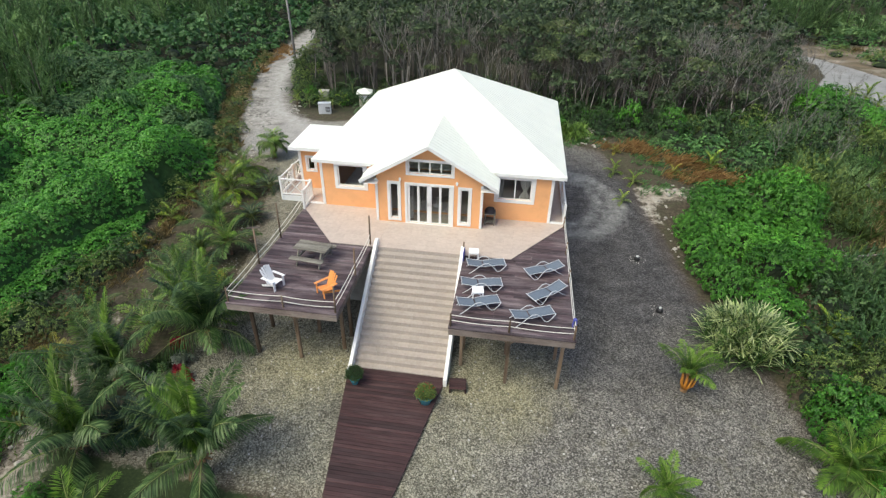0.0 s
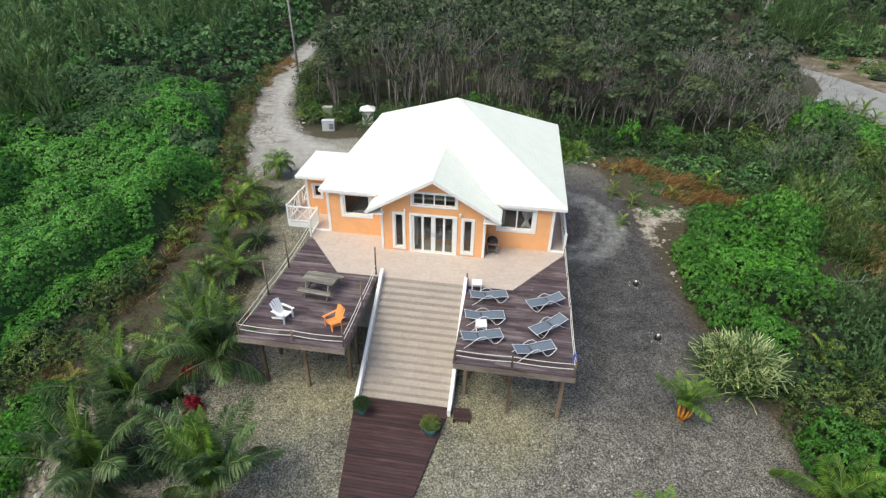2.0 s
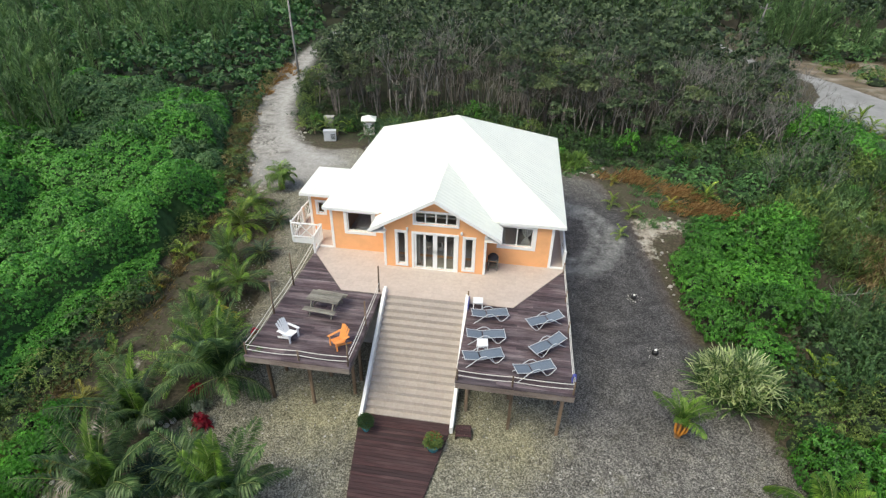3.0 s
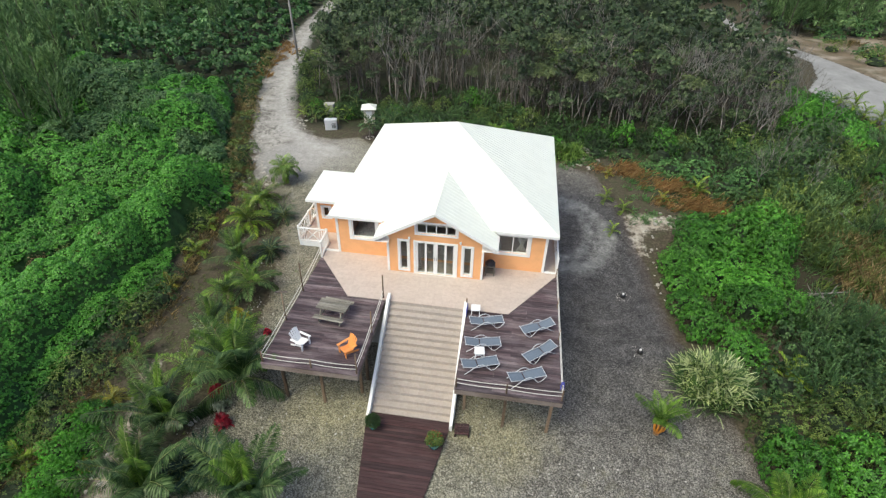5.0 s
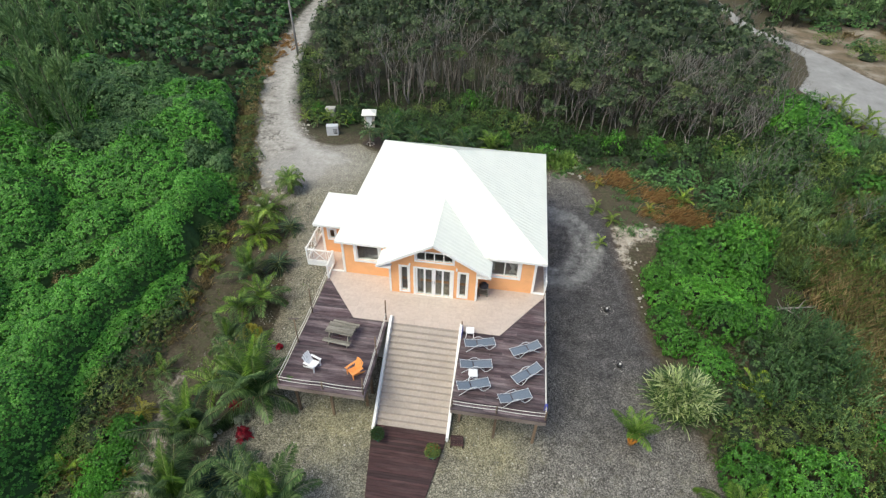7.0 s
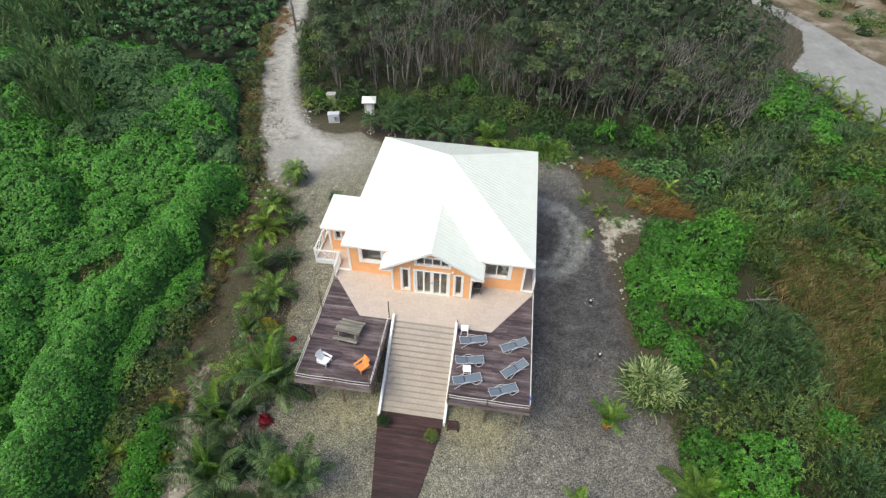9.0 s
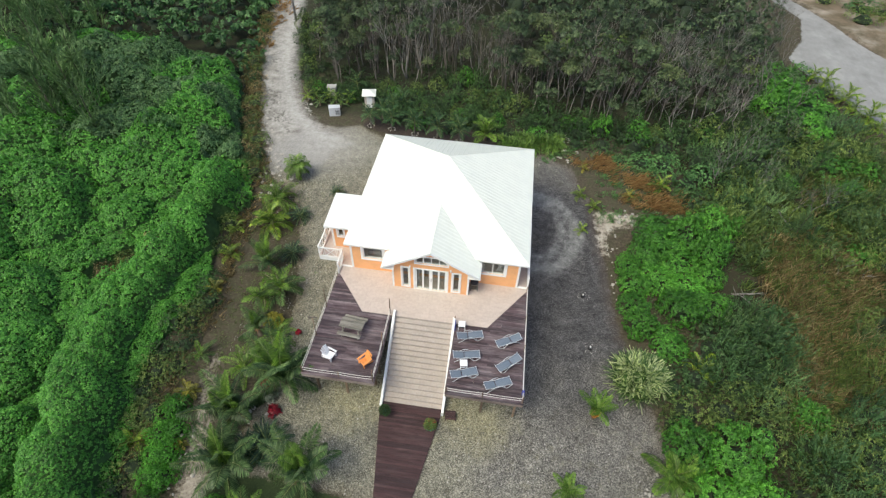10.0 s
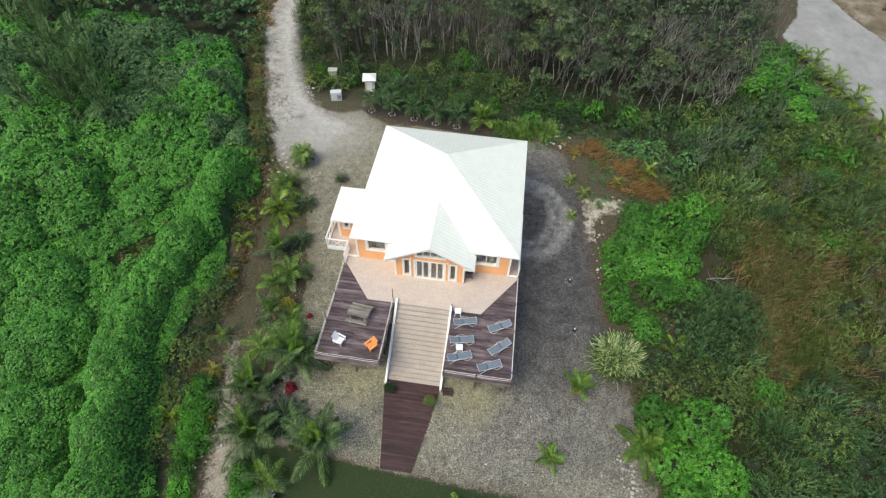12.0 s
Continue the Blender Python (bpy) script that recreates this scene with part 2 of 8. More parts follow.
# dark fill colour that stands in for shade behind the leaves
SHADEBODY = painted("inner_shade", (0.020, 0.035, 0.014), 0.95, 0.3, 3)


# ---- building helpers ----
def part(name, bm, material, parent=None, label=""):
    """Links a bmesh (or a mesh) as one object under its thing or part."""
    if isinstance(bm, bmesh.types.BMesh):
        me = bpy.data.meshes.new(name)
        bm.normal_update()
        bm.to_mesh(me)
        bm.free()
    else:
        me = bm
    if not me.materials:
        me.materials.append(material)
    ob = new(name, me)
    if parent:
        ob.parent = parent
    if label:
        tagged(ob, label)
    return ob


def thing(name, m, label, category, group="", kind=""):
    ob = new(name)
    ob.empty_display_size = 0.2
    ob.matrix_basis = m
    return tagged(ob, label, category, group, kind)


def box(x0, x1, y0, y1, z0, z1, bevel=0.0, bm=None):
    bm = bm or bmesh.new()
    made = bmesh.ops.create_cube(bm, size=1.0)["verts"]
    for v in made:
        v.co = ((x0 + x1) / 2 + v.co.x * (x1 - x0), (y0 + y1) / 2 + v.co.y * (y1 - y0), (z0 + z1) / 2 + v.co.z * (z1 - z0))
    if bevel:
        es = [e for e in bm.edges if e.verts[0] in made]
        bmesh.ops.bevel(bm, geom=es, offset=bevel, segments=1, affect="EDGES")
    return bm


def prism(poly, z0, z1, bm=None):
    """A plan polygon (anticlockwise) raised from z0 to z1."""
    bm = bm or bmesh.new()
    lo = [bm.verts.new((x, y, z0)) for x, y in poly]
    hi = [bm.verts.new((x, y, z1)) for x, y in poly]
    n = len(poly)
    bm.faces.new(hi)
    bm.faces.new(lo[::-1])
    for i in range(n):
        bm.faces.new((lo[i], lo[(i + 1) % n], hi[(i + 1) % n], hi[i]))
    return bm


def beam(a, b, w, h, bm=None, up=(0, 0, 1), bevel=0.0):
    """A squared bar from a to b, w wide and h high."""
    a, b = Vector(a), Vector(b)
    d = (b - a).normalized()
    s = d.cross(Vector(up))
    s = s.normalized() if s.length > 1e-4 else Vector((1, 0, 0))
    u = s.cross(d).normalized()
    bm = bm or bmesh.new()
    ring = []
    for p in (a, b):
        ring.append([bm.verts.new(p + s * i * w / 2 + u * j * h / 2) for i, j in ((-1, -1), (1, -1), (1, 1), (-1, 1))])
    bm.faces.new(ring[0])
    bm.faces.new(ring[1][::-1])
    for i in range(4):
        bm.faces.new((ring[0][(i + 1) % 4], ring[0][i], ring[1][i], ring[1][(i + 1) % 4]))
    bmesh.ops.recalc_face_normals(bm, faces=bm.faces)
    if bevel:
        bmesh.ops.bevel(bm, geom=bm.edges[:], offset=bevel, segments=1, affect="EDGES")
    return bm


def tube(points, radii, sides=6, bm=None):
    """A tapered tube through points."""
    bm = bm or bmesh.new()
    pts = [Vector(p) for p in points]
    rings = []
    for i, p in enumerate(pts):
        d = (pts[min(i + 1, len(pts) - 1)] - pts[max(i - 1, 0)]).normalized()
        s = d.cross(Vector((0.13, 0.31, 1))).normalized() if abs(d.z) < 0.9 else d.cross(Vector((0, 1, 0.1))).normalized()
        u = s.cross(d)
        r = radii[i] if hasattr(radii, "__len__") else radii
        rings.append([bm.verts.new(p + (s * math.cos(2 * math.pi * k / sides) + u * math.sin(2 * math.pi * k / sides)) * r) for k in range(sides)])
    for a, b in zip(rings, rings[1:]):
        for k in range(sides):
            f = bm.faces.new((a[k], a[(k + 1) % sides], b[(k + 1) % sides], b[k]))
            f.smooth = True
    bm.faces.new(rings[0][::-1])
    bm.faces.new(rings[-1])
    bmesh.ops.recalc_face_normals(bm, faces=bm.faces)
    return bm


def lathe(profile, sides=16, bm=None, at=(0, 0)):
    """A turned shape from (radius, height) pairs."""
    bm = bm or bmesh.new()
    rings = [[bm.verts.new((at[0] + r * math.cos(2 * math.pi * k / sides), at[1] + r * math.sin(2 * math.pi * k / sides), z)) for k in range(sides)] for r, z in profile]
    for a, b in zip(rings, rings[1:]):
        for k in range(sides):
            bm.faces.new((a[k], a[(k + 1) % sides], b[(k + 1) % sides], b[k])).smooth = True
    bm.faces.new(rings[0][::-1])
    bm.faces.new(rings[-1])
    return bm


def mesh_from(name, verts, faces, smooth=False):
    """A mesh from numpy arrays: faces all with the same number of corners."""
    me = bpy.data.meshes.new(name)
    k = faces.shape[1]
    me.vertices.add(len(verts))
    me.vertices.foreach_set("co", np.ascontiguousarray(verts, dtype=np.float32).ravel())
    me.loops.add(faces.size)
    me.loops.foreach_set("vertex_index", np.ascontiguousarray(faces, dtype=np.int32).ravel())
    me.polygons.add(len(faces))
    me.polygons.foreach_set("loop_start", np.arange(0, faces.size, k, dtype=np.int32))
    if smooth:
        me.polygons.foreach_set("use_smooth", np.ones(len(faces), dtype=bool))
    me.update(calc_edges=True)
    return me


def unit(v):
    return v / np.maximum(np.linalg.norm(v, axis=-1, keepdims=True), 1e-6)


def blades(base, direction, length, width, fold=0.25, droop=0.0, rng=np.random):
    """Leaves as folded diamonds: four corners each, from base along direction."""
    n = len(base)
    d = unit(direction)
    ref = np.tile(np.array([[0.0, 0.0, 1.0]]), (n, 1))
    ref[np.abs(d[:, 2]) > 0.92] = (1.0, 0.2, 0.0)
    s = unit(np.cross(d, ref))
    u = np.cross(s, d)
    L, Wd = np.broadcast_to(length, n)[:, None], np.broadcast_to(width, n)[:, None]
    mid = base + d * L * 0.45
    tip = base + d * L - np.array([[0, 0, 1.0]]) * droop * L
    v = np.stack([base, mid + s * Wd / 2 + u * Wd * fold, tip, mid - s * Wd / 2 + u * Wd * fold], 1)
    return v.reshape(-1, 3)


def quads(n):
    return np.arange(n * 4).reshape(n, 4)


def leaf_mesh(name, verts):
    """Diamonds drawn as two triangles each, folded on the midrib."""
    n = len(verts) // 4
    q = quads(n)
    tri = np.concatenate([q[:, [0, 1, 2]], q[:, [0, 2, 3]]], 1).reshape(-1, 3)
    return mesh_from(name, verts, tri)


def rosettes(points, normals, count, length, width, rng, lift=0.45, spread=0.05, fold=0.2, droop=0.1):
    """Whorls of leaves that open round the normal at each point."""
    n = len(points)
    nn = unit(normals)
    a = unit(np.cross(nn, np.array([[0.31, 0.17, 0.93]]) + 1e-3))
    b = np.cross(nn, a)
    ang = (np.arange(count)[None] / count + rng.random((n, 1))) * 2 * np.pi + rng.normal(0, 0.25, (n, count))
    up = rng.normal(lift, 0.28, (n, count))
    d = (np.cos(ang)[..., None] * a[:, None] + np.sin(ang)[..., None] * b[:, None]) * np.cos(up)[..., None] + nn[:, None] * np.sin(up)[..., None]
    base = points[:, None] + rng.normal(0, spread, (n, count, 3))
    size = rng.uniform(0.7, 1.2, (n, count))
    if not np.isscalar(length):
        length, width = np.asarray(length)[:, None], np.asarray(width)[:, None]
    return blades(base.reshape(-1, 3), d.reshape(-1, 3), (size * length).ravel(), (size * width).ravel(), fold, droop, rng)


def heads(points, normals, count, length, width, rng, cup=0.22, droop=0.5, wild=0.16, even=0.0, broad=0.55):
    """Rounded heads of leaves: each whorl hangs together at its middle and bends down at the tips."""
    n = len(points)
    nn = unit(np.asarray(normals, float))[:, None]
    a = unit(np.cross(nn, np.array([0.31, 0.17, 0.93]) + 1e-3))
    b = np.cross(nn, a)
    ang = ((np.arange(count)[None] + rng.normal(0, 0.22, (n, count))) / count + rng.random((n, 1)))[..., None] * 2 * np.pi
    out = np.cos(ang) * a + np.sin(ang) * b
    side = -np.sin(ang) * a + np.cos(ang) * b
    size = rng.uniform(0.78 + 0.1 * even, 1.25 - 0.1 * even, (n, 1)) * rng.uniform(0.8 + 0.08 * even, 1.15, (n, count))
    L = (size * np.reshape(length, (-1, 1)))[..., None]
    W = (size * np.reshape(width, (-1, 1)))[..., None]
    tilt = rng.normal(0, wild, (n, count, 1))
    c = np.asarray(points)[:, None]
    mid = c + out * L * broad + nn * L * (cup + 0.5 * tilt)
    tip = c + out * L + nn * L * (cup - droop + tilt)
    v = np.concatenate([c, np.stack([mid - side * W / 2, tip, mid + side * W / 2], 2).reshape(n, count * 3, 3)], 1)
    o = (np.arange(n) * (1 + 3 * count))[:, None, None]
    k = 1 + 3 * np.arange(count)
    z = np.zeros(count, int)
    t = np.concatenate([np.stack([z, k, k + 1], 1), np.stack([z, k + 1, k + 2], 1)])
    return v.reshape(-1, 3), (o + t[None]).reshape(-1, 3)


def domes(points, normals, radius, rng, k=5):
    """Small rounded heads of foliage: a crown point, an inner and an outer ring of leaf tips, all uneven."""
    n = len(points)
    nn = unit(np.asarray(normals, float))[:, None]
    a = unit(np.cross(nn, np.array([0.31, 0.17, 0.93]) + 1e-3))
    b = np.cross(nn, a)
    R = (np.reshape(radius, (-1, 1)) * rng.uniform(0.78, 1.2, (n, 1)))[..., None]
    c = np.asarray(points)[:, None]
    turn = rng.random((n, 1))
    rings = []
    for r, z, off in ((0.62, -0.05, 0.0), (1.0, -0.46, 0.5)):
        ang = ((np.arange(k)[None] + off + rng.normal(0, 0.13, (n, k))) / k + turn)[..., None] * 2 * np.pi
        rr_ = r * rng.uniform(0.74, 1.26, (n, k, 1))
        rings.append(c + (np.cos(ang) * a + np.sin(ang) * b) * R * rr_ + nn * R * (z + rng.normal(0, 0.17, (n, k, 1))))
    v = np.concatenate([c + nn * R * 0.08, rings[0], rings[1]], 1)
    i = np.arange(k)
    j = (i + 1) % k
    t = np.concatenate([np.stack([0 * i, 1 + i, 1 + j], 1), np.stack([1 + i, 1 + k + i, 1 + j], 1), np.stack([1 + j, 1 + k + i, 1 + k + j], 1)])
    o = (np.arange(n) * (1 + 2 * k))[:, None, None]
    return v.reshape(-1, 3), (o + t[None]).reshape(-1, 3)


def value_noise(x, y, scale, seed):
    """Smooth value noise in the plane, about -1 to 1."""
    rng = np.random.RandomState(seed)
    t = rng.uniform(-1, 1, (64, 64))
    u, v = np.asarray(x) / scale + 1000, np.asarray(y) / scale + 1000
    i, j = np.floor(u).astype(int), np.floor(v).astype(int)
    fu, fv = u - i, v - j
    fu, fv = fu * fu * (3 - 2 * fu), fv * fv * (3 - 2 * fv)
    g = lambda p, q: t[p % 64, q % 64]
    return (g(i, j) * (1 - fu) + g(i + 1, j) * fu) * (1 - fv) + (g(i, j + 1) * (1 - fu) + g(i + 1, j + 1) * fu) * fv


def ground_z(x, y):
    """The lie of the land: level round the house, a slow rise behind it."""
    u = np.clip((np.asarray(y, float) - 9) / 18, 0, 1)
    right = np.clip((np.asarray(x, float) - 14) / 16, 0, 1)
    return 0.85 * u * u * (3 - 2 * u) * (1 - 0.9 * right)


def inside(x, y, poly):
    """Whether points lie in a plan polygon."""
    x, y = np.asarray(x), np.asarray(y)
    c = np.zeros(x.shape, bool)
    for (x0, y0), (x1, y1) in zip(poly, poly[1:] + poly[:1]):
        hit = ((y0 > y) != (y1 > y)) & (x < (x1 - x0) * (y - y0) / (y1 - y0 + 1e-12) + x0)
        c ^= hit
    return c


def edge_distance(x, y, poly):
    """Distance to a polygon's edge: positive inside."""
    x, y = np.asarray(x, float), np.asarray(y, float)
    best = np.full(x.shape, 1e9)
    for (x0, y0), (x1, y1) in zip(poly, poly[1:] + poly[:1]):
        dx, dy = x1 - x0, y1 - y0
        t = np.clip(((x - x0) * dx + (y - y0) * dy) / (dx * dx + dy * dy), 0, 1)
        best = np.minimum(best, np.hypot(x - x0 - t * dx, y - y0 - t * dy))
    return np.where(inside(x, y, poly), best, -best)

# ---- ground ----
COURT = [(-9.5, -9.8), (-1.1, -10.4), (8, -10.8), (16.6, -11.2), (16.2, -8), (15.6, -4.5), (15.0, -2.1), (14.0, 1.4), (13.5, 3.3), (13.1, 6.5), (13.0, 9.4),
         (12.5, 12.5), (12.1, 16.4), (11.0, 19.3), (10.3, 21.2), (7, 22.6), (0.6, 23.4), (-7.4, 22.4), (-10.8, 24.2), (-12.9, 23.4), (-15.3, 23.9),
         (-18.8, 19), (-17, 15.7), (-14.6, 14), (-13.0, 12), (-11.8, 8.5), (-10.6, 4.9), (-9.8, 1.7), (-9.6, -2), (-9.3, -5), (-9.8, -8)]
TRACK = [(-31.6, 88), (-34.4, 85), (-32.2, 67.6), (-29.5, 49), (-26.4, 37.2), (-23.1, 29), (-20.7, 23), (-18.8, 19), (-17, 15.7), (-12.6, 17.6), (-11.4, 22.3), (-14.3, 23.2),
         (-16.6, 25.0), (-18.8, 28.4), (-20.8, 32.7), (-22.6, 38.5), (-24.4, 44.5), (-29.0, 64), (-30.6, 76)]
LANE = [(-32.6, 86), (-30.6, 67), (-27.0, 49), (-24.4, 38), (-21.0, 29.6), (-18.2, 24.6), (-15.4, 21.4), (-12.0, 20.2), (-10.8, 21.2), (-14.0, 22.6), (-16.6, 25.4), (-18.9, 29.4),
        (-21.4, 36), (-24.6, 46.5), (-29.4, 66), (-31.4, 84)]
BACKBED = [(-10.6, 24.2), (-8.0, 23.4), (-5.4, 22.9), (-1.0, 22.5), (3.6, 22.0), (6.6, 21.6), (6.2, 24.2), (3.0, 25.2), (-4, 25.6), (-9.6, 26.0)]
SANDPATH = [(-14.2, -3), (-13.0, -6.9), (-12.5, -9.6), (-11.6, -14), (-9.6, -14), (-10.7, -10.1), (-12.1, -6.5), (-13.6, -2.5)]
LAWN = [(-11.2, -10.6), (-10.2, -9.6), (-1.1, -10.45), (8.2, -10.85), (17, -11.3), (17, -60), (-10, -60)]
ROAD = [(38.6, 98), (39.2, 84), (39.0, 76.6), (41.6, 71), (44.4, 63), (42.2, 55.6), (38.6, 49.5), (39.6, 46), (41.0, 41.5), (43.4, 36), (45.6, 31.5), (46.4, 22), (52, 8), (62, 12), (60, 34), (52.5, 48.5), (49.6, 56), (47.8, 63.5), (45.0, 70.5), (41.8, 76), (41.0, 84), (40.2, 98)]
CLEARING = [(51.5, 49.5), (48.6, 58), (46, 68), (44, 78), (62, 82), (84, 62), (74, 36), (60, 34)]
VERGE = [(42.0, 37.5), (41.4, 29), (39.5, 21.5), (37.0, 14.5), (33.6, 6), (38.2, 4), (43.6, 13), (46.2, 24), (45.2, 33)]
SANDSPOT = [(12.5, 10.6), (12.2, 15.2), (13.2, 16.0), (16.1, 15.8), (16.0, 14.4), (13.8, 13.8), (13.1, 12.4), (13.3, 10.6)]

_gx = np.concatenate([[-2500, -1200, -600, -300, -200, -150, -110, -80, -60, -48], np.arange(-40, 56, 0.55), [60, 70, 85, 110, 150, 200, 300, 600, 1200, 2500]])
_gy = np.concatenate([[-2500, -1200, -600, -300, -150, -80, -50, -35, -26], np.arange(-20, 50, 0.55), np.arange(50, 92, 1.0), [96, 105, 120, 150, 200, 300, 600, 1200, 2500]])
_X, _Y = np.meshgrid(_gx, _gy)
_Z = ground_z(_X, _Y) + 0.03 * value_noise(_X, _Y, 2.1, 5) + 0.012 * value_noise(_X, _Y, 0.7, 6)
_nx, _ny = len(_gx), len(_gy)
_i = np.arange(_nx * _ny).reshape(_ny, _nx)
_f = np.stack([_i[:-1, :-1], _i[:-1, 1:], _i[1:, 1:], _i[1:, :-1]], -1).reshape(-1, 4)
_me = mesh_from("ground", np.stack([_X, _Y, _Z], -1).reshape(-1, 3), _f, True)


def _mask(name, d, soft):
    a = _me.attributes.new(name, "FLOAT", "POINT")
    a.data.foreach_set("value", np.clip(0.5 + d / soft, 0, 1).astype(np.float32).ravel())


_mask("court", edge_distance(_X, _Y, COURT), 2.4)
_mask("track", edge_distance(_X, _Y, TRACK), 2.4)
_mask("sandpath", edge_distance(_X, _Y, SANDPATH), 2.4)
_mask("straw", np.where(np.abs(_X) < 7.0, 2.2 - np.hypot((np.abs(_X) - 4.0) * 0.7, (_Y + 4.2) * 0.75), -1.0) + 0.5 * value_noise(_X, _Y, 1.2, 14), 4.0)
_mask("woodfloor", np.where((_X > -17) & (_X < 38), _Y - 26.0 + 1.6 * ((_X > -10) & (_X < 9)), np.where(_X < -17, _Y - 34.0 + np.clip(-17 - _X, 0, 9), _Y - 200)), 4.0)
_mask("scrubshade", np.minimum(_X - 20.5, 26 - 0.3 * (_X - 20) - _Y), 4.0)
_mask("lawn", edge_distance(_X, _Y, LAWN), 2.0)
_mask("road", edge_distance(_X, _Y, ROAD), 2.4)
_mask("lane", edge_distance(_X, _Y, LANE), 2.6)
_mask("dust", 4.2 - np.hypot((_X + 13.6) * 0.8, (_Y - 20.4) * 1.0), 9.0)
_mask("backbed", edge_distance(_X, _Y, BACKBED), 1.2)
_mask("verge", edge_distance(_X, _Y, VERGE), 3.0)
_mask("clearing", edge_distance(_X, _Y, CLEARING), 8.0)
_mask("sandspot", edge_distance(_X, _Y, SANDSPOT), 1.6)
# darker chippings on the right-hand turning place, their dark partly the house's shade put into the colour, with the
# pale ring that tyres have worn into it
_mask("chippings_shade", -1.0 + np.minimum(np.minimum(_X - 5.9 - 1.2 * np.clip((2 - _Y) / 2, 0, 1), 0.55 * (_Y + 2.6)), 0.6 * (20.5 - _Y)) + 1.0 * value_noise(_X, _Y, 3.0, 9) + 0.6 * value_noise(_X, _Y, 1.3, 10), 7.0)
_mask("greyer", np.minimum(0.7 * (_X - 4.6), 0.45 * (_Y + 10.0)) + 0.9 * value_noise(_X, _Y, 2.6, 19) + 0.5 * value_noise(_X, _Y, 1.1, 20), 7.0)
_ring = 0.55 - np.abs(np.hypot(_X - 7.4, (_Y - 12.4) * 0.78) - 3.3 + 0.35 * value_noise(_X, _Y, 1.6, 12))
_ring = np.maximum(_ring, 0.35 - np.abs(np.hypot(_X - 7.2, (_Y - 12.8) * 0.7) - 2.3))
_mask("tyres", np.where(_X > 6.4, _ring, -1), 1.6)

_m = Nodes("ground", 0.95, spec=0.2)
_w = _m.world()
_n1 = _m.noise(1.3, 6, 0.7, _w)
_n2 = _m.noise(6.0, 5, 0.7, _w)
_n3 = _m.noise(0.32, 4, 0.6, _w)
_wob = _m.math("MULTIPLY", _m.math("SUBTRACT", _m.math("ADD", _n1, _m.math("MULTIPLY", _n2, 0.6)), 0.8), 0.75)


def _edge(name, lo=0.46, hi=0.56, k=1.0):
    return _m.ramp(_m.math("ADD", _m.attr(name), _m.math("MULTIPLY", _wob, k)), (lo, 0.0), (hi, 1.0))


_soil = _m.ramp(_n2, (0.3, (0.030, 0.025, 0.016)), (0.5, (0.068, 0.056, 0.038)), (0.72, (0.140, 0.117, 0.086)))
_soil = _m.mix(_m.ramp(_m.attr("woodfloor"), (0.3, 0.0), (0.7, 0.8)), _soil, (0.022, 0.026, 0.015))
_soil = _m.mix(_m.ramp(_n1, (0.45, 0.0), (0.7, 0.55)), _soil, (0.055, 0.075, 0.028))
# soil under the scrub darkened to paint the shade between its bushes
_soil = _m.mix(_m.ramp(_m.attr("scrubshade"), (0.3, 0.0), (0.7, 0.75)), _soil, (0.030, 0.028, 0.016))
# gravel: stones of mixed tone, seen as cells of two sizes
_peb = _m.cells(24, "Color", _w)
_peb2 = _m.cells(62, "Color", _w)
_pd = _m.cells(30, "Distance", _w)
_gv = _m.add("ShaderNodeSeparateColor")
_m.link(_m.mix(0.42, _peb, _peb2), _gv.inputs[0])
_stone = _m.ramp(_gv.outputs[0], (0.16, (0.054, 0.053, 0.042)), (0.48, (0.152, 0.149, 0.120)), (0.84, (0.43, 0.42, 0.355)))
_stone = _m.mix(_m.ramp(_m.math("ADD", _m.attr("greyer"), _m.math("MULTIPLY", _wob, 0.8)), (0.30, 0.0), (0.72, 0.85)), _stone, _m.ramp(_gv.outputs[0], (0.16, (0.034, 0.033, 0.034)), (0.48, (0.096, 0.093, 0.091)), (0.84, (0.33, 0.32, 0.31))))
_stone = _m.mix(1.0, _stone, _m.ramp(_n3, (0.3, (0.80, 0.78, 0.74)), (0.7, (1.12, 1.10, 1.04))), "MULTIPLY")
_stone = _m.mix(_m.ramp(_n1, (0.52, 0.0), (0.78, 0.55)), _stone, (0.16, 0.15, 0.085))
_stone = _m.mix(_m.math("MULTIPLY", _m.ramp(_m.math("ADD", _m.attr("straw"), _m.math("MULTIPLY", _wob, 1.0)), (0.45, 0.0), (0.85, 1.0)), 0.5), _stone, _m.ramp(_gv.outputs[0], (0.2, (0.115, 0.106, 0.056)), (0.8, (0.42, 0.39, 0.235))))
# dark chip tones that also hold some of the house's shade
_chip = _m.ramp(_gv.outputs[0], (0.2, (0.017, 0.017, 0.019)), (0.55, (0.040, 0.039, 0.041)), (0.9, (0.115, 0.112, 0.112)))
_stone = _m.mix(_m.ramp(_m.math("ADD", _m.attr("chippings_shade"), _m.math("MULTIPLY", _wob, 0.6)), (0.26, 0.0), (0.66, 0.92)), _stone, _m.mix(_m.ramp(_m.noise(0.9, 6, 0.7, _w), (0.36, 0.0), (0.66, 0.95)), _chip, _m.ramp(_gv.outputs[0], (0.16, (0.034, 0.033, 0.035)), (0.5, (0.072, 0.070, 0.072)), (0.86, (0.19, 0.185, 0.185)))))
_stone = _m.mix(_m.math("MULTIPLY", _edge("tyres", 0.38, 0.76, 1.0), 0.85), _stone, _m.ramp(_n2, (0.3, (0.15, 0.15, 0.145)), (0.7, (0.30, 0.30, 0.29))))
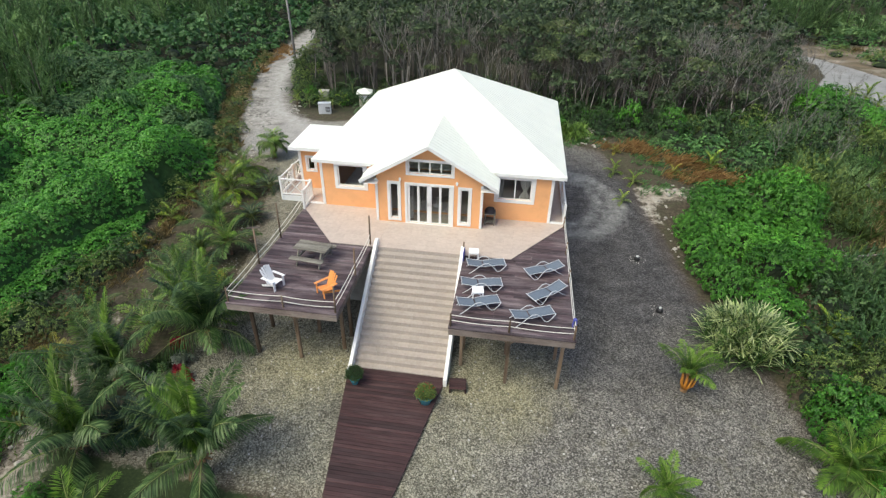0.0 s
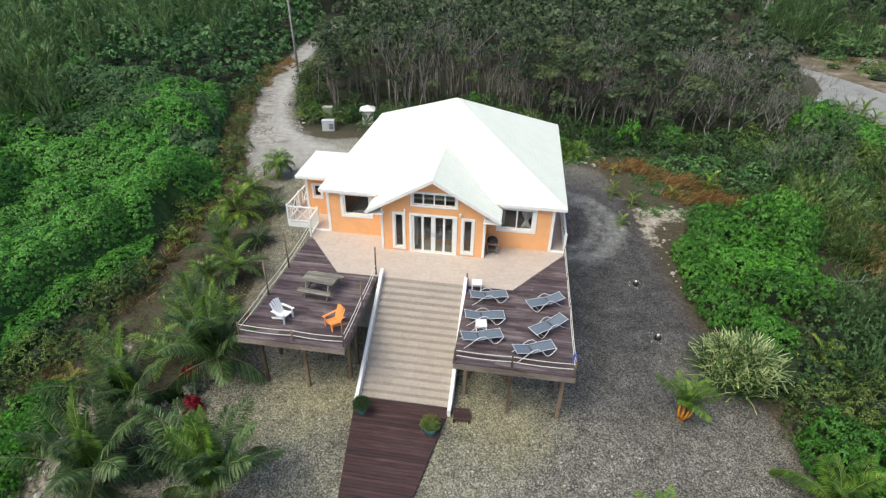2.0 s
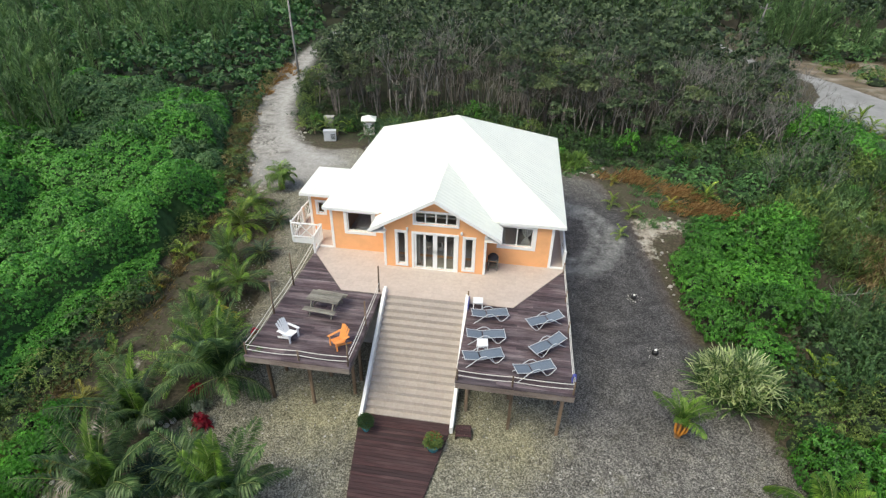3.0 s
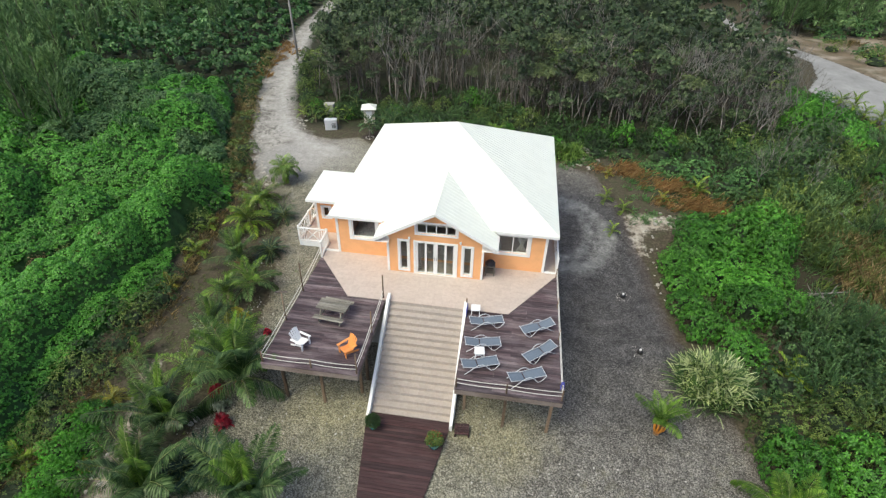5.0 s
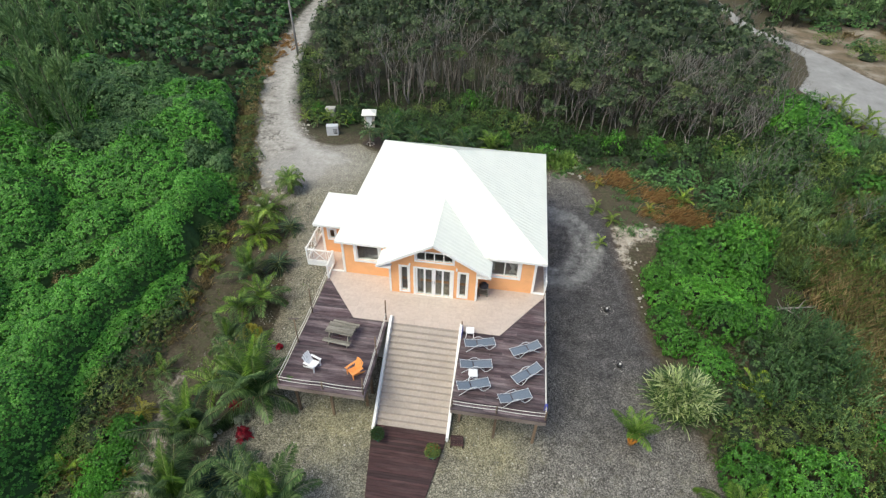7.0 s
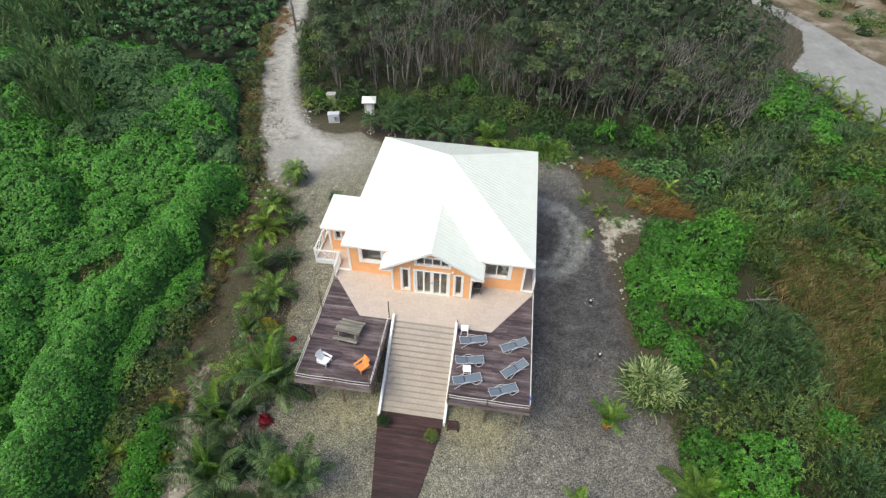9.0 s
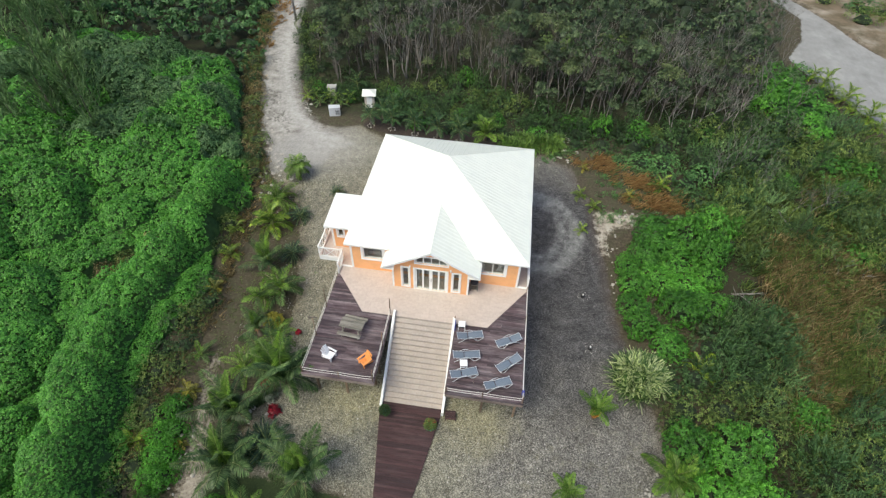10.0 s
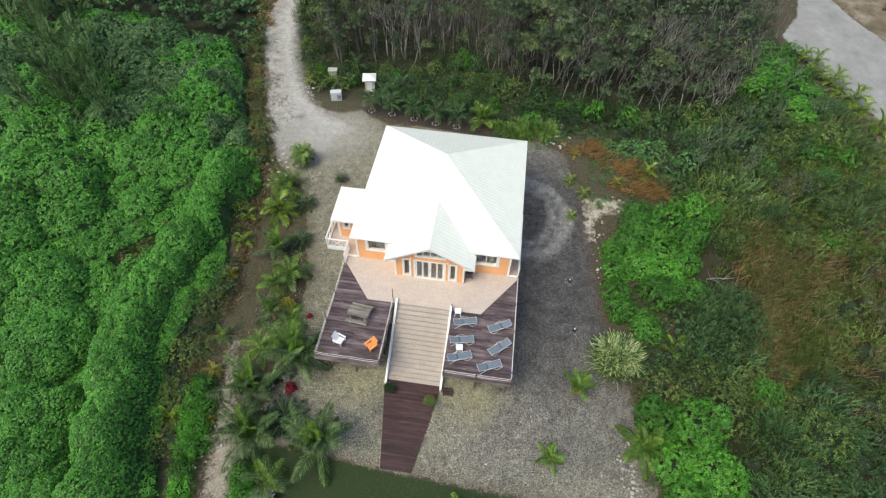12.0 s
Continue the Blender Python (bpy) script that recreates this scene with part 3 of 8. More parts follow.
_white = _m.ramp(_m.noise(1.0, 8, 0.82, _w, (4.5, 2.6, 1)), (0.30, (0.22, 0.205, 0.185)), (0.46, (0.34, 0.325, 0.30)), (0.62, (0.42, 0.405, 0.38)), (0.75, (0.49, 0.475, 0.45)))
_white = _m.mix(1.0, _white, _m.ramp(_m.noise(0.55, 5, 0.7, _w), (0.35, (0.68, 0.67, 0.65)), (0.6, (1.15, 1.14, 1.12))), "MULTIPLY")
_white = _m.mix(_m.math("MULTIPLY", _m.ramp(_m.noise(0.8, 4, 0.6, _w), (0.44, 0.0), (0.60, 0.85)), _m.ramp(_m.noise(2.6, 6, 0.75, _w), (0.46, 0.0), (0.58, 1.0))), _white, (0.085, 0.080, 0.070))
_sand = _m.ramp(_m.noise(3.0, 6, 0.75, _w), (0.3, (0.22, 0.185, 0.15)), (0.55, (0.42, 0.37, 0.31)), (0.75, (0.56, 0.52, 0.46)))
_grass = _m.ramp(_m.noise(9, 6, 0.7, _w), (0.3, (0.020, 0.032, 0.014)), (0.6, (0.036, 0.054, 0.021)), (0.8, (0.060, 0.080, 0.034)))
_tar = _m.ramp(_m.noise(0.35, 7, 0.72, _w, (1, 0.6, 1)), (0.3, (0.20, 0.20, 0.19)), (0.52, (0.275, 0.272, 0.262)), (0.75, (0.37, 0.365, 0.35)))
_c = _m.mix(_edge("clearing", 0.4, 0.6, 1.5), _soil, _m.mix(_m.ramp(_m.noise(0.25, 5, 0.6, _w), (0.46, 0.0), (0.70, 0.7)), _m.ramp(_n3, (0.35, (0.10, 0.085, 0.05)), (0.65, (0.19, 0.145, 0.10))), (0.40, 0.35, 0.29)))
_c = _m.mix(_edge("lawn", 0.46, 0.54, 0.6), _c, _grass)
_c = _m.mix(_m.math("MULTIPLY", _edge("sandpath", 0.48, 0.74, 1.4), 0.68), _c, _sand)
_stone = _m.mix(1.0, _stone, _m.ramp(_m.noise(1.7, 5, 0.7, _w), (0.32, (0.74, 0.73, 0.72)), (0.5, (1.0, 1.0, 1.0)), (0.7, (1.36, 1.34, 1.30))), "MULTIPLY")
_litter = _m.ramp(_n2, (0.35, (0.045, 0.030, 0.020)), (0.7, (0.13, 0.092, 0.062)))
_stone = _m.mix(_m.math("MULTIPLY", _m.ramp(_m.math("ADD", _m.attr("court"), _m.math("MULTIPLY", _wob, 0.9)), (0.55, 1.0), (0.90, 0.0)), 0.38), _stone, _litter)
_c = _m.mix(_edge("court", 0.46, 0.54, 0.7), _c, _stone)
_c = _m.mix(_m.math("MULTIPLY", _edge("track", 0.46, 0.80, 1.3), 0.9), _c, _m.mix(_m.ramp(_m.math("ADD", _m.attr("court"), _m.math("MULTIPLY", _wob, 0.5)), (0.35, 0.0), (0.9, 0.75)), _white, _m.ramp(_gv.outputs[0], (0.2, (0.10, 0.097, 0.09)), (0.8, (0.36, 0.345, 0.32)))))
_fine = _m.ramp(_m.noise(2.2, 7, 0.75, _w), (0.28, (0.27, 0.255, 0.232)), (0.5, (0.40, 0.385, 0.36)), (0.72, (0.52, 0.505, 0.475)))
_c = _m.mix(_m.math("MULTIPLY", _edge("lane", 0.30, 0.86, 0.9), 0.85), _c, _fine)
_c = _m.mix(_m.math("MULTIPLY", _m.ramp(_m.math("ADD", _m.attr("dust"), _m.math("MULTIPLY", _wob, 0.35)), (0.40, 0.0), (1.0, 1.0)), _m.math("MULTIPLY", _m.ramp(_m.attr("court"), (0.4, 0.0), (0.6, 1.0)), 0.7)), _c, _fine)
_mulch = _m.ramp(_n2, (0.3, (0.030, 0.024, 0.020)), (0.55, (0.062, 0.050, 0.042)), (0.78, (0.13, 0.095, 0.075)))
_c = _m.mix(_edge("backbed", 0.44, 0.56, 0.5), _c, _mulch)
_c = _m.mix(_m.math("MULTIPLY", _edge("verge", 0.40, 0.70, 1.4), 0.8), _c, _m.ramp(_n1, (0.35, (0.105, 0.072, 0.045)), (0.55, (0.20, 0.155, 0.115)), (0.72, (0.34, 0.31, 0.26))))
_c = _m.mix(_m.math("MULTIPLY", _edge("sandspot", 0.46, 0.74, 1.4), 0.72), _c, _m.ramp(_n1, (0.36, (0.20, 0.165, 0.13)), (0.50, (0.45, 0.40, 0.33)), (0.68, (0.64, 0.60, 0.52))))
_c = _m.mix(_edge("road", 0.46, 0.54, 0.5), _c, _tar)
_rough = _m.math("MULTIPLY", _m.math("SUBTRACT", 1.0, _m.attr("road")), _m.math("SUBTRACT", 1.0, _m.attr("clearing")))
_m.bump(_m.math("MULTIPLY", _rough, _m.math("ADD", _m.math("MULTIPLY", _pd, _m.attr("court")), _m.math("MULTIPLY", _n2, 0.6))), 0.5, 0.03)
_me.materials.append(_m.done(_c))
ground = tagged(new("ground", _me), "grey gravel court, brown soil, lawn and pale limestone track", "ground", kind="structure")

# ---- house ----
P = 3.2            # height of the terrace floor
FW, BAYW = 3.6, 2.42   # main front wall and bay wall
XL, XR, YB = -5.6, 5.72, 15.7
house = thing("house", pose(0, 0, 0), "orange stucco raised beach house with white hipped metal roof", "house")


def wall_with_holes(x0, x1, z0, z1, y0, y1, holes):
    """A wall along x with rectangular holes (x0, x1, z0, z1) right through it."""
    xs = sorted({x0, x1, *[h[0] for h in holes], *[h[1] for h in holes]})
    zs = sorted({z0, z1, *[h[2] for h in holes], *[h[3] for h in holes]})
    bm = bmesh.new()
    keep = {}
    for i in range(len(xs) - 1):
        for j in range(len(zs) - 1):
            cx, cz = (xs[i] + xs[i + 1]) / 2, (zs[j] + zs[j + 1]) / 2
            keep[i, j] = not any(h[0] < cx < h[1] and h[2] < cz < h[3] for h in holes)
    cache = {}

    def v(i, j, y):
        k = (i, j, y)
        if k not in cache:
            cache[k] = bm.verts.new((xs[i], y, zs[j]))
        return cache[k]

    for (i, j), on in keep.items():
        if not on:
            continue
        bm.faces.new((v(i, j, y0), v(i + 1, j, y0), v(i + 1, j + 1, y0), v(i, j + 1, y0)))
        bm.faces.new((v(i, j, y1), v(i, j + 1, y1), v(i + 1, j + 1, y1), v(i + 1, j, y1)))
        for di, dj, a, b in ((-1, 0, (i, j), (i, j + 1)), (1, 0, (i + 1, j), (i + 1, j + 1)), (0, -1, (i, j), (i + 1, j)), (0, 1, (i, j + 1), (i + 1, j + 1))):
            if not keep.get((i + di, j + dj), False):
                bm.faces.new((v(*a, y0), v(*b, y0), v(*b, y1), v(*a, y1)))
    bmesh.ops.recalc_face_normals(bm, faces=bm.faces)
    return bm


WT = 0.2
EAVE = 5.71
WIN_L, WIN_R = (-4.76, -3.42, 4.33, 5.42), (3.18, 4.77, 4.30, 5.36)
part("wall", wall_with_holes(XL, XR, 0.0, 5.62, FW, FW + WT, [WIN_L, WIN_R, (-2.3, 2.3, P, 5.5)]), STUCCO, house, "orange stucco front wall with white trim")
for x in (XL, XR - WT):
    part("wall", box(x, x + WT, FW + WT, YB - WT, 0.0, 5.62), STUCCO, house)
part("wall", box(XL, XR, YB - WT, YB, 0.0, 5.62), STUCCO, house)
part("floor_slab", box(XL + WT, XR - WT, FW + WT, YB - WT, P - 0.25, P + 0.004), painted("inner_floor", (0.58, 0.57, 0.54), 0.4, 0.1), house, "grey tiled inner floor")
part("room_partition", box(XL + WT, XR - WT, 8.6, 8.75, P, 5.6), painted("inner_wall", (0.50, 0.50, 0.49), 0.9, 0.1), house)
part("inner_ceiling", box(XL + WT, XR - WT, FW + WT, YB - WT, 5.56, 5.61), WHITE, house, "white flat ceiling boards")

# bay
SIDE_L, SIDE_R, DOORS = (-1.83, -1.44, 3.42, 5.22), (1.52, 1.91, 3.42, 5.16), (-1.0, 1.08, 3.24, 5.22)
TRANSOM = (-0.95, 1.11, 5.80, 6.40)
bay = wall_with_holes(-2.48, 2.5, P - 0.3, 5.55, BAYW, BAYW + WT, [SIDE_L, SIDE_R, DOORS])
part("bay_wall", bay, STUCCO, house, "orange stucco bay front")
GZ0, GH, GSL = 5.45, 3.2, 0.575      # gable eave height, half width, slope
RIDGEZ = GZ0 + GH * GSL
gb = wall_with_holes(-1.02, 1.18, 5.55, 6.44, BAYW, BAYW + WT, [TRANSOM])
part("bay_wall", gb, STUCCO, house)
gx = 0.05
for s, x0 in ((-1, -1.02), (1, 1.18)):
    xo = -2.48 if s < 0 else 2.5
    zo, zi = RIDGEZ - 0.16 - abs(xo - gx) * GSL, RIDGEZ - 0.16 - abs(x0 - gx) * GSL
    pts = [(xo, 5.55), (x0, 5.55), (x0, zi), (xo, max(zo, 5.56))]
    bm = bmesh.new()
    a = [bm.verts.new((x, BAYW, z)) for x, z in pts]
    b = [bm.verts.new((x, BAYW + WT, z)) for x, z in pts]
    bm.faces.new(a), bm.faces.new(b[::-1])
    for i in range(4):
        bm.faces.new((a[i], a[(i + 1) % 4], b[(i + 1) % 4], b[i]))
    bmesh.ops.recalc_face_normals(bm, faces=bm.faces)
    part("bay_wall", bm, STUCCO, house)
bm = bmesh.new()
pts = [(-1.02, 6.44), (1.18, 6.44), (1.18, RIDGEZ - 0.16 - 1.13 * GSL), (gx, RIDGEZ - 0.16), (-1.02, RIDGEZ - 0.16 - 1.07 * GSL)]
a = [bm.verts.new((x, BAYW, z)) for x, z in pts]
b = [bm.verts.new((x, BAYW + WT, z)) for x, z in pts]
bm.faces.new(a), bm.faces.new(b[::-1])
for i in range(5):
    bm.faces.new((a[i], a[(i + 1) % 5], b[(i + 1) % 5], b[i]))
bmesh.ops.recalc_face_normals(bm, faces=bm.faces)
part("bay_wall", bm, STUCCO, house)
for x in (-2.48, 2.5 - WT):
    part("bay_wall", box(x, x + WT, BAYW + WT, FW, P - 0.3, 5.55), STUCCO, house)
for x in (-2.48, 2.5):
    part("corner_trim", box(x - 0.06, x + 0.06, BAYW - 0.03, BAYW + 0.14, P + 0.01, 5.42, 0.008), WHITE, house, "white corner board")
for x in (XL, XR):
    part("corner_trim", box(x - 0.07, x + 0.07, FW - 0.03, FW + 0.14, P + 0.01, 5.5, 0.008), WHITE, house, "white corner board")


def window(name, hole, y, trim, bars, parent, label, hb=0.03):
    """A white framed window in a hole of a wall along x: casing, frame bars, panes."""
    x0, x1, z0, z1 = hole
    w = part(name, box(x0 - trim, x1 + trim, y - 0.035, y, z1, z1 + trim, 0.006), WHITE, parent, label)
    for q in ((x0 - trim, x0, z0 - trim, z1), (x1, x1 + trim, z0 - trim, z1), (x0, x1, z0 - trim, z0)):
        part("casing", box(q[0], q[1], y - 0.035, y, q[2], q[3], 0.006), WHITE, w)
    edges = [x0 + hb] + list(bars) + [x1 - hb]
    yb = y + 0.02
    for q in ((x0, x0 + 0.012, z0, z1), (x1 - 0.012, x1, z0, z1), (x0 + 0.012, x1 - 0.012, z1 - 0.012, z1), (x0 + 0.012, x1 - 0.012, z0, z0 + 0.012)):
        part("jamb", box(q[0], q[1], yb + 0.052, y + 0.19, q[2], q[3]), WHITE, w)
    for x in edges:
        part("frame_bar", box(x - hb, x + hb, yb, yb + 0.05, z0, z1), WHITE, w)
    for z in (z0, z1 - 0.05):
        part("frame_bar", box(x0 + 2 * hb, x1 - 2 * hb, yb + 0.005, yb + 0.045, z, z + 0.05), WHITE, w)
    for a, b in zip(edges, edges[1:]):
        g = part("pane", box(a + hb, b - hb, yb + 0.02, yb + 0.028, z0 + 0.05, z1 - 0.05), GLASS, w)
        g.visible_shadow = False
    return w


def curtain(x0, x1, y, z0, z1, parent, waist=0.0):
    """A gathered curtain; waist draws it in half-way down."""
    n, k = 28, 9
    v, f = [], []
    for j in range(k):
        t = j / (k - 1)
        pull = waist * math.exp(-((t - 0.62) / 0.16) ** 2)
        for i in range(n):
            u = i / (n - 1)
            xx = x0 + (x1 - x0) * (0.5 + (u - 0.5) * (1 - pull))
            v.append((xx, y + 0.035 * math.sin(u * 30) * (1 - 0.5 * pull), z1 + (z0 - z1) * t))
    for j in range(k - 1):
        for i in range(n - 1):
            f.append((j * n + i, j * n + i + 1, (j + 1) * n + i + 1, (j + 1) * n + i))
    me = mesh_from("curtain", np.array(v), np.array(f), True)
    ob = part("curtain", me, CURTAIN, parent, "gathered light grey curtain")
    s = ob.modifiers.new("thick", "SOLIDIFY")
    s.thickness = 0.006
    return ob


window("window", WIN_L, FW, 0.17, [], house, "wide fixed window in white casing")
wr = window("window", WIN_R, FW, 0.17, [3.98], house, "two-light sliding window with a drawn-back curtain in white casing")
curtain(4.20, 4.72, FW + 0.36, 4.2, 5.4, wr, 0.7)
curtain(3.24, 3.42, FW + 0.36, 4.2, 5.4, wr, 0.2)
window("side_light", SIDE_L, BAYW, 0.13, [], house, "tall narrow side light in white casing", 0.018)
window("side_light", SIDE_R, BAYW, 0.13, [], house, "tall narrow side light in white casing", 0.018)
dr = window("patio_door", DOORS, BAYW, 0.12, [-0.48, 0.04, 0.56], house, "white double patio doors with four glass panels", 0.055)
part("meeting_stile", box(-0.07, 0.15, BAYW + 0.012, BAYW + 0.068, 3.24, 5.22, 0.006), WHITE, dr)
window("transom_window", TRANSOM, BAYW, 0.10, [-0.44, 0.07, 0.59], house, "four-light transom window under the gable")
for a, b in ((-0.97, -0.78), (0.90, 1.04)):
    curtain(a, b, BAYW + 0.42, 3.24, 5.3, dr)
part("handle", box(-0.02, 0.0, BAYW - 0.02, BAYW + 0.012, 4.15, 4.35, 0.005), DARKMETAL, dr, "dark door handle")
part("handle", box(0.08, 0.10, BAYW - 0.02, BAYW + 0.012, 4.15, 4.35, 0.005), DARKMETAL, dr, "dark door handle")
# bedding and a chair seen through the panes
part("bed_linen", box(-4.7, -3.5, 4.3, 6.2, P, P + 0.95, 0.12), painted("grey_linen", (0.55, 0.55, 0.56), 0.9, 0.3, 6), house, "crumpled grey bed cover")
for x in (-1.32, 1.34):
    lamp = part("wall_lamp", lathe([(0.035, 0), (0.05, 0.04), (0.06, 0.12), (0.04, 0.17), (0.015, 0.19)], 10, at=(x, BAYW - 0.08)), WHITE, house, "white outdoor wall lantern")
    lamp.location.z = 5.38
    part("bracket", box(x - 0.03, x + 0.03, BAYW - 0.08, BAYW, 0.08, 0.14), WHITE, lamp)

# pale dining table and chairs behind the patio doors
PALETOP = painted("pale_table_top", (0.62, 0.60, 0.56), 0.4, 0.1, 6)
table = thing("dining_table", pose(0.1, 4.5, P + 0.004), "pale round dining table behind the patio doors", "dining table")
part("tabletop", lathe([(0.55, 0.71), (0.60, 0.725), (0.60, 0.745), (0.57, 0.755)], 28), PALETOP, table)
part("pedestal", lathe([(0.28, 0.0), (0.26, 0.03), (0.06, 0.08), (0.05, 0.68), (0.16, 0.71)], 16), PALETOP, table)


def dining_chair(m):
    c = thing("dining_chair", m, "pale rounded-back dining chair beside the table", "chair", "dining chairs")
    part("seat", lathe([(0.19, 0.42), (0.22, 0.43), (0.22, 0.46), (0.20, 0.47)], 18), PALETOP, c)
    bm = tube([(0.21 * math.cos(a), 0.21 * math.sin(a), 0.86 - 0.10 * abs(a - math.pi / 2)) for a in np.linspace(0.1, math.pi - 0.1, 11)], 0.022, 6)
    part("back_hoop", bm, PALETOP, c)
    for a in np.linspace(0.3, math.pi - 0.3, 6):
        part("back_spindle", tube([(0.19 * math.cos(a), 0.19 * math.sin(a), 0.45), (0.21 * math.cos(a), 0.21 * math.sin(a), 0.84 - 0.10 * abs(a - math.pi / 2))], 0.010, 5), PALETOP, c)
    for a in np.arange(4) * math.pi / 2 + 0.78:
        part("leg", tube([(0.15 * math.cos(a), 0.15 * math.sin(a), 0.43), (0.21 * math.cos(a), 0.21 * math.sin(a), 0.0)], [0.018, 0.013], 6), PALETOP, c)
    return c


_ch = dining_chair(pose(-0.62, 4.0, P + 0.004, 0, 0, 125))
for _x, _y, _a in ((0.85, 4.0, -125), (-0.55, 5.2, 45), (0.8, 5.2, -45)):
    copy_thing(_ch, pose(_x, _y, P + 0.004, 0, 0, _a))

# side porches: floor, white step strips, wing on the left
part("porch_floor", prism([(-8.22, 4.22), (-6.5, 4.22), (-6.45, 3.62), (XL, 3.62), (XL, 8.0), (-8.22, 8.0)], P - 0.3, P - 0.02), TILE, house, "tiled side porch floor")
part("porch_floor", box(XR, 6.44, 3.62, 9.0, P - 0.3, P - 0.02), TILE, house, "tiled side porch floor")
part("step_strip", box(-6.42, XL - 0.08, 3.56, 3.70, P - 0.02, P + 0.06, 0.01), WHITE, house, "white step edge")
part("step_strip", box(XR + 0.08, 6.42, 3.56, 3.70, P - 0.02, P + 0.06, 0.01), WHITE, house, "white step edge")
WWIN = (-7.05, -6.66, 4.25, 4.92)
part("wing_wall", wall_with_holes(-7.45, XL, 0.0, 5.6, 5.4, 5.4 + WT, [WWIN]), STUCCO, house, "orange stucco wing wall")
part("wing_wall", box(-7.45, -7.45 + WT, 5.4 + WT, 8.0, 0.0, 5.6), STUCCO, house)
part("wing_wall", box(-7.45 + WT, XL, 7.8, 8.0, 0.0, 5.6), STUCCO, house)
part("corner_trim", box(-7.52, -7.38, 5.37, 5.54, P, 5.5, 0.008), WHITE, house, "white corner board")
window("window", WWIN, 5.4, 0.12, [], house, "small side window in white casing")
part("porch_wall", box(-7.7, -7.46, 7.8, 8.0, 0.0, 5.5), STUCCO, house)


def railing(a, b, parent, name, cross=True):
    """White porch rail between two plan points: rails, posts, pickets, a crossed middle panel."""
    a, b = Vector((*a, 0)), Vector((*b, 0))
    L = (b - a).length
    r = thing(name, pose(0, 0, 0), "white painted porch railing with pickets and crossed panel", "railing")
    for z, h in ((P + 0.93, 0.06), (P + 0.10, 0.06)):
        part("rail", beam(a + Vector((0, 0, z)), b + Vector((0, 0, z)), 0.09, h, bevel=0.008), WHITE, r)
    for p in (a, b):
        part("post", beam(p + Vector((0, 0, P - 0.25)), p + Vector((0, 0, P + 1.02)), 0.1, 0.1, up=(0, 1, 0), bevel=0.01), WHITE, r)
    part("skirt_board", beam(a + Vector((0, 0, P - 0.14)), b + Vector((0, 0, P - 0.14)), 0.05, 0.30), WHITE, r)
    n = max(2, int(L / 0.13))
    for i in range(1, n):
        t = i / n
        if cross and abs(t - 0.5) < 0.23:
            continue
        p = a.lerp(b, t)
        part("picket", beam(p + Vector((0, 0, P + 0.12)), p + Vector((0, 0, P + 0.92)), 0.03, 0.03, up=(0, 1, 0)), WHITE, r)
    if cross:
        p, q = a.lerp(b, 0.27), a.lerp(b, 0.73)
        for s, t in ((P + 0.13, P + 0.90), (P + 0.90, P + 0.13)):
            part("cross_brace", beam(p + Vector((0, 0, s)), q + Vector((0, 0, t)), 0.03, 0.05), WHITE, r)
    return r


railing((-6.44, 2.95), (-6.50, 4.22), house, "porch_railing", False)
railing((-6.56, 4.22), (-8.18, 4.22), house, "porch_railing")
railing((-8.22, 4.30), (-8.22, 5.9), house, "porch_railing")
railing((-8.22, 6.0), (-8.22, 7.7), house, "porch_railing")
railing((6.46, 3.70), (6.46, 6.2), house, "porch_railing")
railing((6.46, 6.3), (6.46, 8.9), house, "porch_railing")

# roof: four hips, front gable, wing
EX0, EX1, EY0, EY1 = -5.97, 6.29, 3.40, 16.16
APEX = Vector((0.12, 9.78, 8.88))


RIBS = []


def slope(corners, out, ribs=0.305):
    """A roof slope: a thick sheet with raised ribs that run down it from top to eave."""
    cs = [Vector(c) for c in corners]
    n = (cs[1] - cs[0]).cross(cs[2] - cs[0]).normalized()
    if n.z < 0:
        cs.reverse()
        n = -n
    bm = bmesh.new()
    top = [bm.verts.new(c) for c in cs]
    low = [bm.verts.new(c - Vector((0, 0, 0.09))) for c in cs]
    bm.faces.new(top), bm.faces.new(low[::-1])
    for i in range(len(cs)):
        j = (i + 1) % len(cs)
        bm.faces.new((top[j], top[i], low[i], low[j]))
    down = Vector((out[0], out[1], 0)).normalized()
    down = (down - n * down.dot(n)).normalized()
    side = n.cross(down).normalized()
    o = cs[0]
    uv = [((c - o).dot(side), (c - o).dot(down)) for c in cs]
    lo, hi = min(u for u, _ in uv), max(u for u, _ in uv)
    k = lo + ribs / 2
    while k < hi:
        hits = []
        for (u0, v0), (u1, v1) in zip(uv, uv[1:] + uv[:1]):
            if (u0 - k) * (u1 - k) < 0:
                hits.append(v0 + (v1 - v0) * (k - u0) / (u1 - u0))
        if len(hits) == 2 and abs(hits[1] - hits[0]) > 0.2:
            a, b = sorted(hits)
            RIBS.append((o + side * k + down * (a + 0.03), o + side * k + down * (b - 0.005), n))
        k += ribs
    return bm


roof = part("roof", slope([(EX0, EY0, EAVE), (EX1, EY0, EAVE), APEX], (0, -1)), ROOF, house, "white ribbed metal hip roof")
for c, o in (([(EX1, EY0, EAVE), (EX1, EY1, EAVE), APEX], (1, 0)), ([(EX1, EY1, EAVE), (EX0, EY1, EAVE), APEX], (0, 1)), ([(EX0, EY1, EAVE), (EX0, EY0, EAVE), APEX], (-1, 0))):
    part("slope", slope(c, o), ROOF, roof)
for c in ((EX0, EY0), (EX1, EY0), (EX1, EY1), (EX0, EY1)):
    part("hip_cap", beam(Vector((*c, EAVE)), APEX, 0.03, 0.016), ROOF, roof)
FS = (APEX.z - EAVE) / (APEX.y - EY0)
GY0 = 2.02
